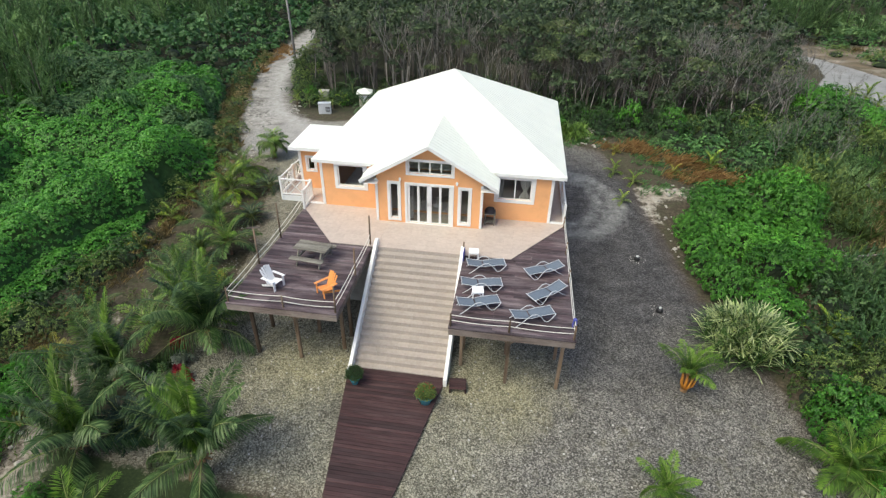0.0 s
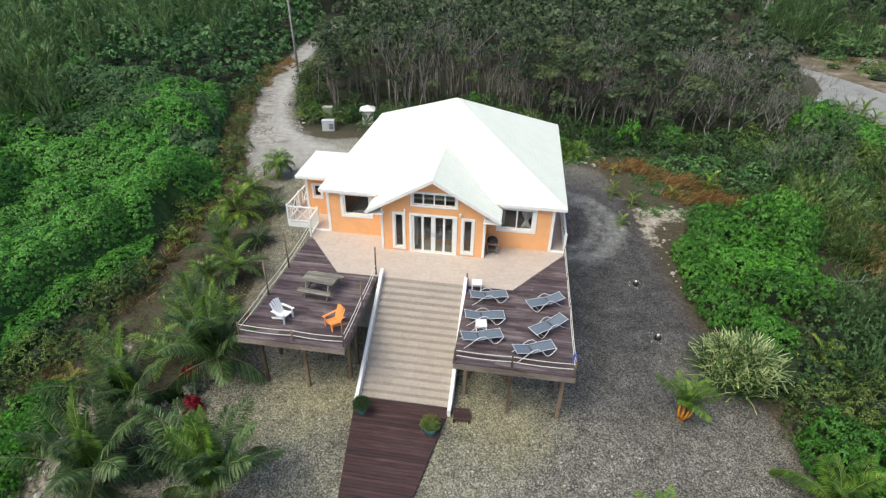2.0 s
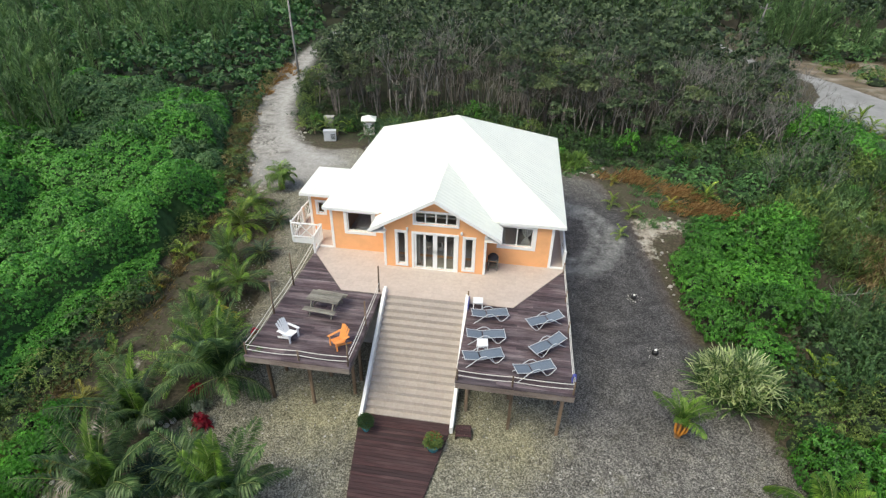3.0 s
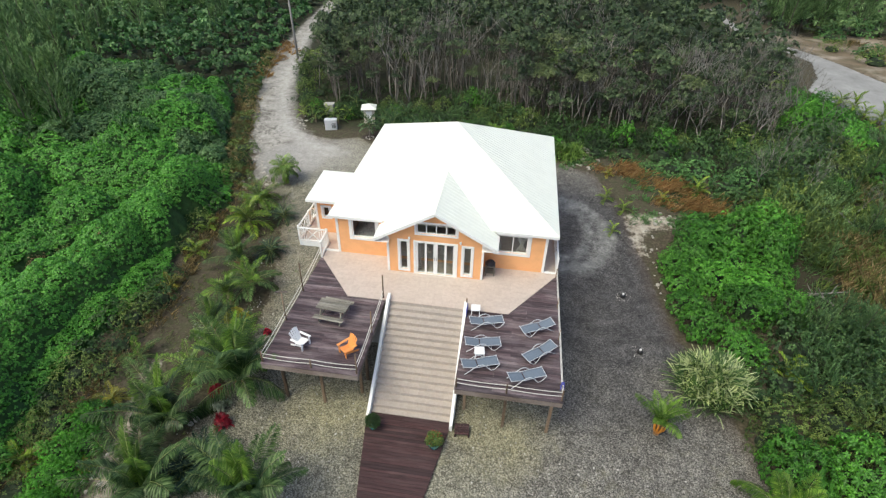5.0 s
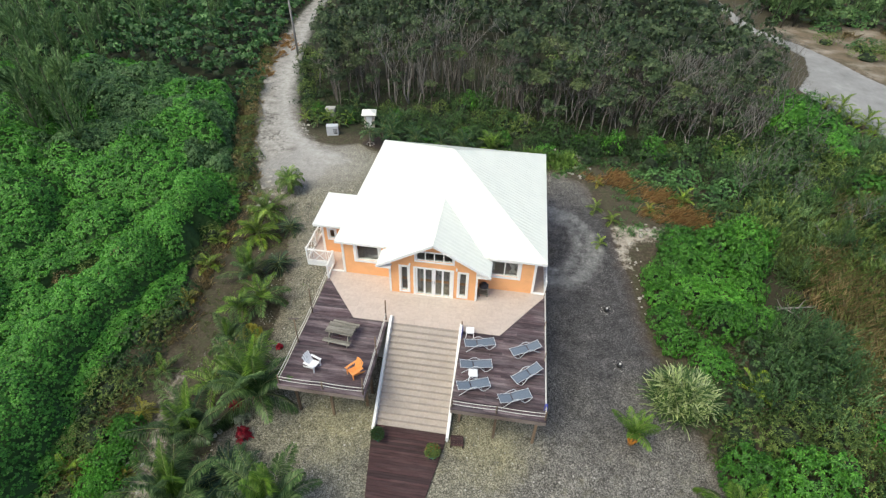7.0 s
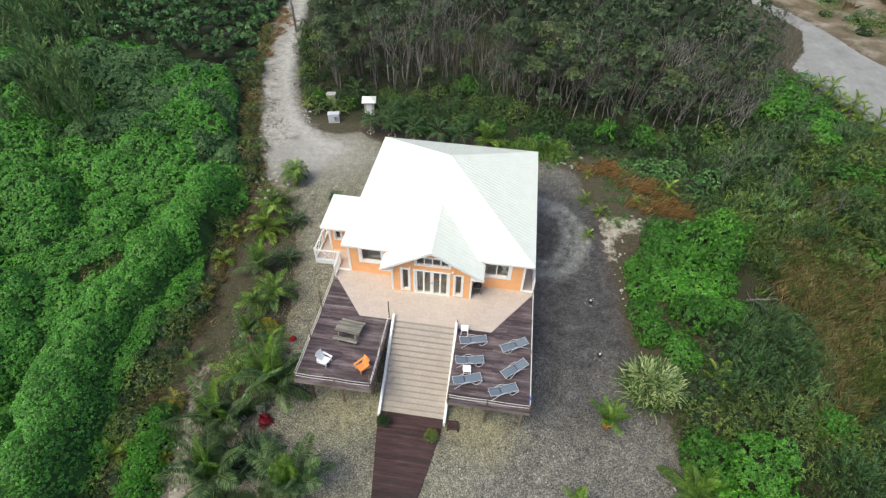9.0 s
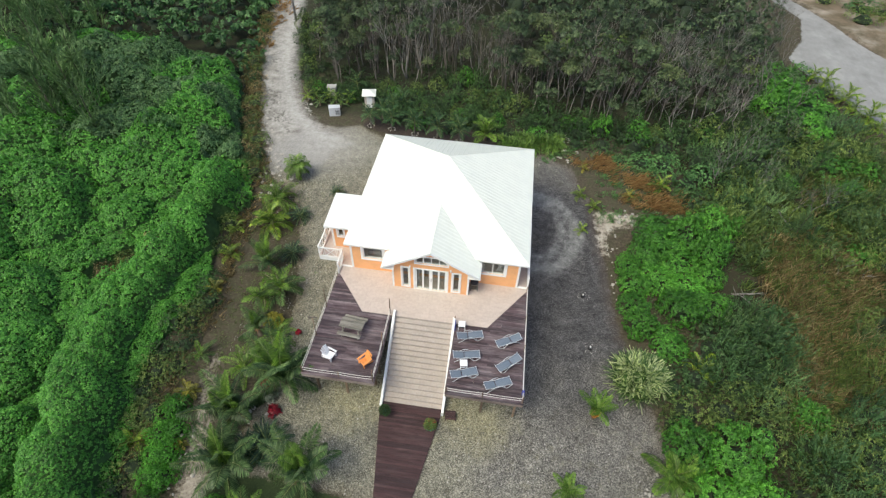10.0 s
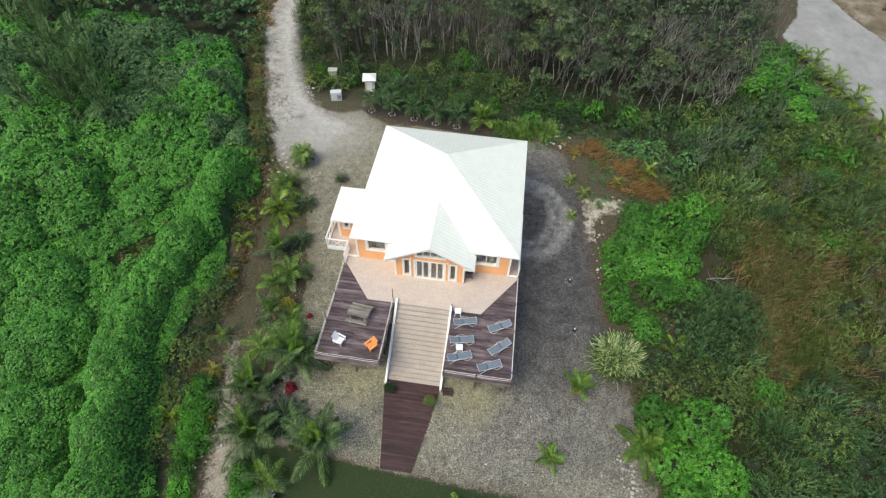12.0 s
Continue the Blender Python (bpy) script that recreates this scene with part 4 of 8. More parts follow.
meet = lambda z: EY0 + (z - EAVE) / FS
for s in (-1, 1):
    xe = gx + s * GH
    part("gable_slope", slope([(gx, GY0, RIDGEZ), (gx, meet(RIDGEZ) + 0.05, RIDGEZ + 0.01), (gx + s * (RIDGEZ - EAVE) / GSL * 0.99, EY0 + 0.05, EAVE + 0.02), (xe, EY0 - 0.05, GZ0), (xe, GY0, GZ0)], (s, 0)), ROOF, roof)
    part("barge_board", beam((xe + s * 0.02, GY0 - 0.015, GZ0 - 0.075), (gx, GY0 - 0.015, RIDGEZ - 0.075), 0.035, 0.15), WHITE, roof, "white gable barge board")
    part("fascia", box(xe - 0.02, xe + 0.02, GY0, EY0, GZ0 - 0.16, GZ0 - 0.06), WHITE, roof)
    part("soffit", beam((xe, (GY0 + BAYW) / 2, GZ0 - 0.13), (gx + s * 0.02, (GY0 + BAYW) / 2, RIDGEZ - 0.13), BAYW - GY0, 0.02), WHITE, roof)
    part("soffit", box(min(xe, gx + s * 2.4), max(xe, gx + s * 2.4), GY0, EY0, GZ0 - 0.15, GZ0 - 0.135), WHITE, roof)
part("ridge_cap", beam((gx, GY0, RIDGEZ), (gx, meet(RIDGEZ), RIDGEZ), 0.03, 0.02), ROOF, roof)
for a, b in (((EX0, EY0), (-3.0, EY0)), ((3.1, EY0), (EX1, EY0)), ((EX1, EY0), (EX1, EY1)), ((EX1, EY1), (EX0, EY1)), ((EX0, EY1), (EX0, 8.3)), ((EX0, 4.8), (EX0, EY0))):
    part("fascia", beam((*a, EAVE - 0.085), (*b, EAVE - 0.085), 0.03, 0.15), WHITE, roof, "white fascia board")
part("soffit", box(EX0 + 0.02, EX1 - 0.02, EY0 + 0.02, EY1 - 0.02, EAVE - 0.10, EAVE - 0.08), WHITE, roof)
WZ = 5.66
wing = [(-7.78, 4.84), (-7.84, 8.2)]
WB = WZ + 0.12
part("wing_slope", slope([(-7.78, 4.84, WZ), (-5.9, 4.84, WZ), (-5.9, 8.2, WB), (-7.84, 8.2, WB)], (0, -1)), ROOF, roof)
for a, b in (((-7.78, 4.84, WZ), (-5.9, 4.84, WZ)), ((-7.78, 4.84, WZ), (-7.84, 8.2, WB)), ((-7.84, 8.2, WB), (-5.9, 8.2, WB))):
    part("fascia", beam((a[0], a[1], a[2] - 0.085), (b[0], b[1], b[2] - 0.085), 0.03, 0.15), WHITE, roof, "white fascia board")
part("soffit", box(-7.76, -5.6, 4.86, 8.18, WZ - 0.12, WZ - 0.10), WHITE, roof)

_rib = bpy.data.meshes.new("rib")
_rib.from_pydata([(-0.03, 0, 0), (0.03, 0, 0), (0.012, 0, 0.016), (-0.012, 0, 0.016), (-0.03, 1, 0), (0.03, 1, 0), (0.012, 1, 0.016), (-0.012, 1, 0.016)], [],
                 [(1, 2, 6, 5), (2, 3, 7, 6), (3, 0, 4, 7), (4, 5, 6, 7), (0, 3, 2, 1)])
_rib.materials.append(ROOF)
for p, q, n in RIBS:
    d = q - p
    x = d.normalized().cross(n)
    r = new("rib", _rib)
    r.parent = roof
    r.matrix_basis = Matrix(((x.x, d.x, n.x, p.x), (x.y, d.y, n.y, p.y), (x.z, d.z, n.z, p.z), (0, 0, 0, 1)))

# ---- terrace and stair ----
TERR = [(-6.40, 2.95), (-4.06, 0.0), (4.06, 0.0), (6.48, 3.42), (6.48, FW), (-6.40, FW)]
terrace = tagged(new("terrace"), "beige tiled terrace on a rendered base before the house", "terrace", kind="structure")
part("base", prism([(-6.35, 3.0), (-4.02, 0.05), (4.02, 0.05), (6.42, 3.45), (6.42, FW), (-6.35, FW)], 0.0, P - 0.035), STONEWALL, terrace, "grey rendered terrace base")
part("grout_bed", prism([(x, y) for x, y in TERR], P - 0.035, P - 0.012), GROUT, terrace)
NST = 17
RISE, RUN = P / NST, 4.68 / NST
XS = 1.86
stair = tagged(new("stair"), "wide beige tiled stair between white side walls", "stair", kind="structure")
for i in range(NST - 1):
    z = P - RISE * (i + 1)
    y1, y0 = -RUN * i, -RUN * (i + 1)
    part("step", box(-XS, XS, y0, y1, 0.0 if i < 2 else z - 0.9 if z > 0.9 else 0.0, z - 0.022), GROUT, stair)
for s in (-1, 1):
    x = s * (XS + 0.075)
    bm = bmesh.new()
    w = 0.075
    prof = [(0.25, P - 0.6), (0.25, P + 0.30), (0.0, P + 0.30), (-4.55, 0.42), (-4.75, 0.36), (-4.78, 0.0), (-3.9, 0.0)]
    a = [bm.verts.new((x - w, y, z)) for y, z in prof]
    b = [bm.verts.new((x + w, y, z)) for y, z in prof]
    bm.faces.new(a), bm.faces.new(b[::-1])
    for i in range(len(prof)):
        j = (i + 1) % len(prof)
        bm.faces.new((a[i], a[j], b[j], b[i]))
    bmesh.ops.recalc_face_normals(bm, faces=bm.faces)
    bmesh.ops.bevel(bm, geom=bm.edges[:], offset=0.012, segments=1, affect="EDGES")
    part("side_wall", bm, WHITE, stair, "low white sloping side wall")

# ---- decks ----
DZ = P - 0.03


def deck(name, x0, x1, y0, edge, posts, label):
    """A raised timber deck: joists, rim boards, posts and braces; the boards come last in the file."""
    d = thing(name, pose(0, 0, 0), label, "deck")
    part("rim_board", box(x0, x1, y0 - 0.045, y0, DZ - 0.33, DZ - 0.03, 0.006), BEAMWOOD, d, "weathered rim board")
    for x in (x0, x1 - 0.045):
        part("rim_board", box(x, x + 0.045, y0 + 0.002, edge(x) - 0.05, DZ - 0.30, DZ - 0.04), BEAMWOOD, d)
    for i in range(1, 8):
        x = x0 + (x1 - x0) * i / 8
        part("joist", box(x - 0.022, x + 0.022, y0 + 0.003, edge(x) - 0.05, DZ - 0.22, DZ - 0.042), BEAMWOOD, d)
    for y in (y0 + 0.75, y0 + 2.4):
        part("girder", box(x0 + 0.05, x1 - 0.05, y - 0.05, y + 0.05, DZ - 0.45, DZ - 0.225), BEAMWOOD, d)
    for x, y in posts:
        part("support_post", box(x - 0.066, x + 0.066, y - 0.066, y + 0.066, -0.05, DZ - (0.22 if -3.6 < y < -3.0 else 0.45), 0.01), POSTWOOD, d, "square timber support post")
        for sx in (-1, 1):
            if x0 + 1.2 < x < x1 - 1.2:
                part("brace", beam((x, y, DZ - 1.15), (x + sx * 0.7, y, DZ - 0.46), 0.05, 0.1), POSTWOOD, d)
    return d


edge_l = lambda x: min(2.95, (-4.06 - x) * 2.95 / 2.34) if x < -4.06 else 0.0
edge_r = lambda x: min(3.42, (x - 4.06) * 3.42 / 2.42) if x > 4.06 else 0.0
DY = -4.86
deck_l = deck("deck", -6.48, -2.14, DY, edge_l, [(-6.05, -4.1), (-4.2, -4.1), (-2.6, -3.3), (-6.2, -2.45), (-4.0, -2.45), (-2.55, -2.45), (-6.2, 0.6), (-4.3, -0.4)],
              "raised dark timber deck with rope rail, picnic table side")
deck_r = deck("deck", 2.04, 6.52, DY, edge_r, [(2.4, -3.45), (4.25, -4.1), (6.25, -4.1), (2.4, -2.45), (4.2, -2.45), (6.25, -2.45), (6.25, 0.8), (4.2, -0.4)],
              "raised dark timber deck with rope rail, sun lounger side")


def rail_post(x, y, h, d, lean=(0, 0), torch=False):
    p = part("rail_post", tube([(x, y, DZ - 0.3), (x + lean[0] * 0.5, y + lean[1] * 0.5, DZ + h * 0.5), (x + lean[0], y + lean[1], DZ + h)], [0.042, 0.038, 0.034], 7), POSTWOOD, d, "thin round timber rail post")
    if torch:
        part("cross_arm", beam((x + lean[0] - 0.28, y + lean[1], DZ + h - 0.03), (x + lean[0] + 0.28, y + lean[1] + 0.04, DZ + h + 0.03), 0.06, 0.06), BEAMWOOD, p, "short timber cross arm")
    return p


def rope(points, d, sag=0.05):
    pts = []
    for a, b in zip(points, points[1:]):
        a, b = Vector(a), Vector(b)
        n = 8
        for i in range(n):
            t = i / n
            q = a.lerp(b, t)
            q.z -= sag * 4 * t * (1 - t)
            pts.append(q)
    pts.append(Vector(points[-1]))
    part("rope", tube(pts, 0.016, 5), ROPE, d, "white guard rope")


LP = [(-6.42, 2.8, 1.0), (-6.42, 0.0, 1.75), (-6.42, -2.2, 1.7), (-6.42, -4.8, 0.62), (-4.22, -4.8, 0.55), (-2.2, -4.8, 1.15), (-2.2, -2.3, 1.25), (-2.24, 0.12, 1.45)]
for i, (x, y, h) in enumerate(LP[1:]):
    rail_post(x, y, h, deck_l, (0.0, 0.08 if h > 1 else 0.0), i == 1)
for z, s in ((0.52, 0.05), (0.28, 0.06)):
    rope([(x, y, DZ + z + (0.25 if i == 0 else 0)) for i, (x, y, h) in enumerate(LP)], deck_l, s)
RP = [(2.1, -4.8, 0.58), (4.2, -4.8, 0.55), (6.46, -4.8, 0.62), (6.46, -1.3, 0.6), (6.46, 0.9, 0.6), (6.46, 3.3, 0.6)]
for x, y, h in RP:
    rail_post(x, y, h, deck_r)
for z, s in ((0.52, 0.04), (0.28, 0.05)):
    rope([(x, y, DZ + z) for x, y, h in RP], deck_r, s)
rail_post(1.98, 0.2, 0.55, deck_r)
CORNER = max(((x, y) for x, y, h in RP), key=lambda q: q[0] - q[1])

# ---- walkway ----
walkway = thing("boardwalk", pose(0, 0, 0), "low dark red-brown timber boardwalk tapering from the stair foot", "boardwalk")
for s in (-1, 1):
    part("bearer", beam((s * 1.6, -4.7, 0.04), (s * 0.85, -10.3, 0.04), 0.08, 0.08), BEAMWOOD, walkway)

# ---- things on the decks and terrace ----
def picnic_table(m):
    t = thing("picnic_table", m, "weathered grey timber picnic table with attached benches on the deck", "picnic table")
    for i in range(5):
        y = -0.32 + i * 0.16
        part("top_board", box(-0.90, 0.90, y - 0.07, y + 0.07, 0.70, 0.74, 0.006), GREYWOOD, t)
    for s in (-1, 1):
        b = None
        for k in (0, 1):
            y = s * (0.62 + 0.15 * k)
            part("bench_board", box(-0.90, 0.90, y - 0.065, y + 0.065, 0.41, 0.45, 0.006), GREYWOOD, t)
    for x in (-0.62, 0.62):
        for s in (-1, 1):
            part("leg", beam((x, s * 0.26, 0.70), (x, s * 0.66, 0.0), 0.045, 0.11), GREYWOOD, t)
        part("bench_bearer", box(x + 0.025, x + 0.065, -0.76, 0.76, 0.31, 0.41), GREYWOOD, t)
        part("top_bearer", box(x + 0.025, x + 0.065, -0.36, 0.36, 0.60, 0.70), GREYWOOD, t)
        part("brace", beam((x * 0.95, 0, 0.40), (x * 0.3, 0, 0.69), 0.045, 0.07), GREYWOOD, t)
    return t


def adirondack(m, material, label):
    """A reclined garden armchair with a fanned slat back; it faces -y."""
    c = thing("garden_armchair", m, label, "armchair", "garden armchairs")
    for i in range(5):
        x = -0.22 + i * 0.11
        part("seat_slat", beam((x, -0.32, 0.36), (x, 0.20, 0.26), 0.10, 0.02), material, c)
    top = (0.90, 0.96, 0.99, 0.96, 0.90)
    for i in range(5):
        x = -0.20 + i * 0.10
        sp = 1.22
        part("back_slat", beam((x, 0.18, 0.24), (x * sp, 0.48, top[i]), 0.10, 0.02, up=(0, -1, 0.3), bevel=0.005), material, c)
    part("back_rail", beam((-0.26, 0.36, 0.55), (0.26, 0.36, 0.55), 0.03, 0.07), material, c)
    for s in (-1, 1):
        part("arm", beam((s * 0.33, -0.38, 0.54), (s * 0.33, 0.38, 0.54), 0.13, 0.022, bevel=0.005), material, c)
        part("front_leg", beam((s * 0.29, -0.30, 0.0), (s * 0.29, -0.30, 0.53), 0.03, 0.10, up=(1, 0, 0)), material, c)
        part("side_rail", beam((s * 0.26, -0.34, 0.33), (s * 0.26, 0.52, 0.03), 0.025, 0.10), material, c)
    return c


def lounger(m):
    """A sling chaise: head at -x, waved tube sides that rise as arms."""
    c = thing("sun_lounger", m, "blue-grey mesh sling sun lounger on a silver tube frame", "sun lounger", "sun loungers on the deck")
    n, w = 24, 0.265
    zs = lambda u: 0.33 + 0.17 * max(0, 0.42 - u) ** 1.2 / 0.35 + 0.05 * math.sin((u - 0.42) * 4.2) * (u > 0.42)
    for a, b, nm in ((0.0, 0.40, "back_sling"), (0.43, 1.0, "seat_sling")):
        v, f = [], []
        for i in range(n):
            u = a + (b - a) * i / (n - 1)
            for y in (-w, -w * 0.5, 0.0, w * 0.5, w):
                v.append((-0.92 + 1.84 * u, y, zs(u) - 0.02 * (1 - (y / w) ** 2)))
        for i in range(n - 1):
            for k in range(4):
                f.append((i * 5 + k, (i + 1) * 5 + k, (i + 1) * 5 + k + 1, i * 5 + k + 1))
        ob = part(nm, mesh_from(nm, np.array(v), np.array(f), True), SLING, c, "woven blue-grey mesh")
        ob.modifiers.new("thick", "SOLIDIFY").thickness = 0.008
    for s in (-1, 1):
        y = s * (w + 0.012)
        part("sling_rail", tube([(-0.92 + 1.84 * u, y, zs(u)) for u in np.linspace(0, 1, 15)], 0.014, 6), METAL, c)
        wave = [(-0.86, 0.0), (-0.62, 0.16), (-0.38, 0.36), (-0.16, 0.50), (0.04, 0.50), (0.22, 0.36), (0.38, 0.14), (0.50, 0.03), (0.62, 0.04), (0.76, 0.18), (0.90, 0.36)]
        part("side_frame", tube([(x, s * (w + 0.05), z + 0.018) for x, z in wave], 0.019, 7), METAL, c, "waved silver tube side")
    for x, z in ((-0.90, 0.49), (0.44, 0.06), (0.90, 0.36)):
        part("cross_tube", tube([(x, -w - 0.05, z), (x, w + 0.05, z)], 0.014, 6), METAL, c)
    return c


def side_table(m, label):
    t = thing("side_table", m, label, "side table", "white plastic side tables")
    part("top", box(-0.22, 0.22, -0.22, 0.22, 0.40, 0.43, 0.01), PLASTIC, t)
    for x in (-1, 1):
        for y in (-1, 1):
            part("leg", beam((x * 0.21, y * 0.21, 0.0), (x * 0.18, y * 0.18, 0.40), 0.04, 0.04, up=(0, 1, 0)), PLASTIC, t)
        part("apron", box(-0.17, 0.17, x * 0.18 - 0.01, x * 0.18 + 0.01, 0.35, 0.40), PLASTIC, t)
    return t


def grill(m):
    g = thing("covered_grill", m, "small grill under a black cover on a wooden stand", "grill")
    for x in (-1, 1):
        for y in (-1, 1):
            part("leg", box(x * 0.22 - 0.03, x * 0.22 + 0.03, y * 0.2 - 0.03, y * 0.2 + 0.03, 0, 0.62), GREYWOOD, g)
    for z in (0.18, 0.58):
        part("shelf", box(-0.27, 0.27, -0.25, 0.25, z, z + 0.04, 0.005), GREYWOOD, g)
    for x in (-0.24, 0.24):
        part("side_rail", beam((x, -0.2, 0.22), (x, 0.2, 0.55), 0.03, 0.05), GREYWOOD, g)
    part("cover", lathe([(0.25, 0.62), (0.27, 0.66), (0.25, 0.74), (0.18, 0.83), (0.07, 0.87)], 14), BLACKCLOTH, g, "slumped black cover")
    return g


picnic_table(pose(-4.25, -1.5, DZ, 0, 0, -6) @ Matrix.Diagonal((0.83, 0.93, 0.95, 1)))
adirondack(pose(-5.10, -3.60, DZ, 0, 0, 70) @ Matrix.Scale(0.86, 4), PLASTIC, "white slatted garden armchair on the dark deck")
adirondack(pose(-2.93, -3.68, DZ, 0, 0, -38) @ Matrix.Scale(0.86, 4), ORANGE, "orange slatted garden armchair on the dark deck")
SH = Matrix.Scale(0.89, 4)
L0 = lounger(pose(3.05, -0.92, DZ, 0, 0, 16) @ SH)
for x, y, a in ((2.99, -2.34, 12), (2.98, -3.58, 20), (5.44, -0.92, 208), (5.54, -2.50, 220), (4.99, -3.95, 24)):
    copy_thing(L0, pose(x, y, DZ, 0, 0, a))
side_table(pose(2.90, -2.98, DZ, 0, 0, 8), "white plastic side table between two loungers")
side_table(pose(2.46, -0.22, DZ, 0, 0, 4), "white plastic side table by the stair head")
grill(pose(2.90, 3.05, P, 0, 0, 4))
towel = part("towel", box(2.03, 2.06, -0.55, 0.05, DZ + 0.02, DZ + 0.42, 0.01), BLUE)
tagged(towel, "blue towel hung by the stair head", "towel")


# ---- things on the ground ----
def pot(m, material, label, r=0.3, h=0.42):
    p = thing("flower_pot", m, label, "flower pot")
    part("pot", lathe([(r * 0.62, 0), (r * 0.72, 0.03), (r * 0.95, h * 0.7), (r * 1.05, h * 0.92), (r * 1.05, h), (r * 0.92, h), (r * 0.88, h * 0.8)], 18), material, p)
    return p


def ball_leaves(n, r, rng, squash=1.0, length=0.09, width=0.05, count=5):
    p = unit(rng.normal(0, 1, (n, 3)))
    p[:, 2] = np.abs(p[:, 2]) * 0.9 + p[:, 2] * 0.1
    rr = r * rng.uniform(0.82, 1.04, (n, 1))
    q = p * rr * np.array([[1, 1, squash]])
    return rosettes(q, p, count, length, width, rng)


_r = np.random.RandomState(31)
pt = pot(pose(-1.55, -5.22, 0.1) @ Matrix.Scale(0.74, 4), BLUEPOT, "small round clipped shrub in a dark pot at the stair foot", 0.26, 0.34)
me = leaf_mesh("shrub", ball_leaves(420, 0.42, _r) + np.array([[0, 0, 0.62]]))
part("shrub", me, LEAF_DARK, pt, "round clipped dark green shrub")
pt = pot(pose(1.34, -5.68, 0.1) @ Matrix.Scale(0.9, 4), BLUEPOT, "teal glazed pot with a leafy flowering plant at the stair foot", 0.36, 0.46)
me = leaf_mesh("foliage", ball_leaves(380, 0.36, _r, 0.75) + np.array([[0, 0, 0.52]]))
part("foliage", me, LEAF_OLIVE, pt, "loose green foliage")
me = leaf_mesh("blooms", ball_leaves(26, 0.38, _r, 0.8, 0.06, 0.05) + np.array([[0, 0, 0.52]]))
part("blooms", me, LEAF_RED, pt, "small red blooms")

crate = thing("crate", pose(2.45, -4.75, 0.02, 0, 0, 6), "low weathered brown wooden slatted crate", "crate")
for i in range(5):
    part("slat", box(-0.32, 0.32, -0.28 + i * 0.12, -0.18 + i * 0.12, 0.22, 0.25, 0.004), WALKWOOD, crate)
for x in (-0.3, 0.3):
    part("runner", box(x - 0.03, x + 0.03, -0.28, 0.30, 0.0, 0.22), WALKWOOD, crate)
for x, y, z in ((10.98, 6.2, 0.0), (11.3, 1.65, 0.0)):
    b = thing("ground_spotlight", pose(x, y, z), "black and white low garden spotlight set in gravel", "garden light", "garden spotlights")
    part("collar", lathe([(0.16, 0.0), (0.16, 0.16), (0.13, 0.20), (0.05, 0.21)], 12), DARKMETAL, b, "black round housing")
    part("lens_cap", lathe([(0.06, 0.20), (0.065, 0.25), (0.05, 0.28), (0.015, 0.295)], 12), WHITE, b, "white domed cap")
    rr = random.Random(int(x * 10))
    for k in range(26):
        a, q = rr.uniform(0, 6.28), rr.uniform(0.18, 0.5)
        s = rr.uniform(0.015, 0.034)
        bm = bmesh.new()
        bmesh.ops.create_icosphere(bm, subdivisions=1, radius=s)
        for v in bm.verts:
            v.co = (v.co.x + q * math.cos(a), v.co.y + q * math.sin(a), v.co.z * 0.6 + 0.02)
        part("pale_stone", bm, CONCRETE, b)
cloth = thing("hanging_cloth", pose(CORNER[0], CORNER[1] + 0.45, DZ + 0.515, 0, 0, 90), "purple-blue cloth hung over the deck's guard rope", "cloth")
for s_, w_, col in ((-1, 0.17, BLUE), (1, 0.13, BLUE)):
    n_, m_ = 9, 7
    vv_ = np.array([((i / (n_ - 1) - 0.5) * w_ * (1 + 0.3 * j / m_), s_ * (0.045 + 0.018 * math.sin(i * 1.9 + j)) + 0.02 * s_ * j / m_, 0.03 - 0.34 * j / (m_ - 1) * (1 + 0.12 * math.sin(i * 1.3))) for j in range(m_) for i in range(n_)])
    ff_ = np.array([(j * n_ + i, j * n_ + i + 1, (j + 1) * n_ + i + 1, (j + 1) * n_ + i) for j in range(m_ - 1) for i in range(n_ - 1)])
    fold = part("fold", mesh_from("fold", vv_, ff_, True), col, cloth)
    fold.modifiers.new("thick", "SOLIDIFY").thickness = 0.012
part("knot", lathe([(0.01, -0.03), (0.07, 0.0), (0.075, 0.04), (0.01, 0.08)], 9), BLUE, cloth)


def shed(m):
    s = thing("pump_shed", m, "small cream shed with a white pyramid roof among shrubs", "shed")
    part("wall", box(-0.5, 0.5, -0.5, 0.5, 0, 1.35), painted("cream_boards", (0.62, 0.55, 0.46), 0.8, 0.2), s)
    part("door", box(-0.28, 0.28, -0.53, -0.5, 0.05, 1.15, 0.005), WHITE, s, "white boarded door")
    bm = bmesh.new()
    lo = [bm.verts.new((x * 0.72, y * 0.72, 1.32)) for x, y in ((-1, -1), (1, -1), (1, 1), (-1, 1))]
    mid = [bm.verts.new((x * 0.72, y * 0.72, 1.38)) for x, y in ((-1, -1), (1, -1), (1, 1), (-1, 1))]
    top = bm.verts.new((0, 0, 1.72))
    bm.faces.new(lo[::-1])
    for i in range(4):
        bm.faces.new((lo[i], lo[(i + 1) % 4], mid[(i + 1) % 4], mid[i]))
        bm.faces.new((mid[i], mid[(i + 1) % 4], top))
    part("roof", bm, ROOF, s, "white pyramid roof")
    return s


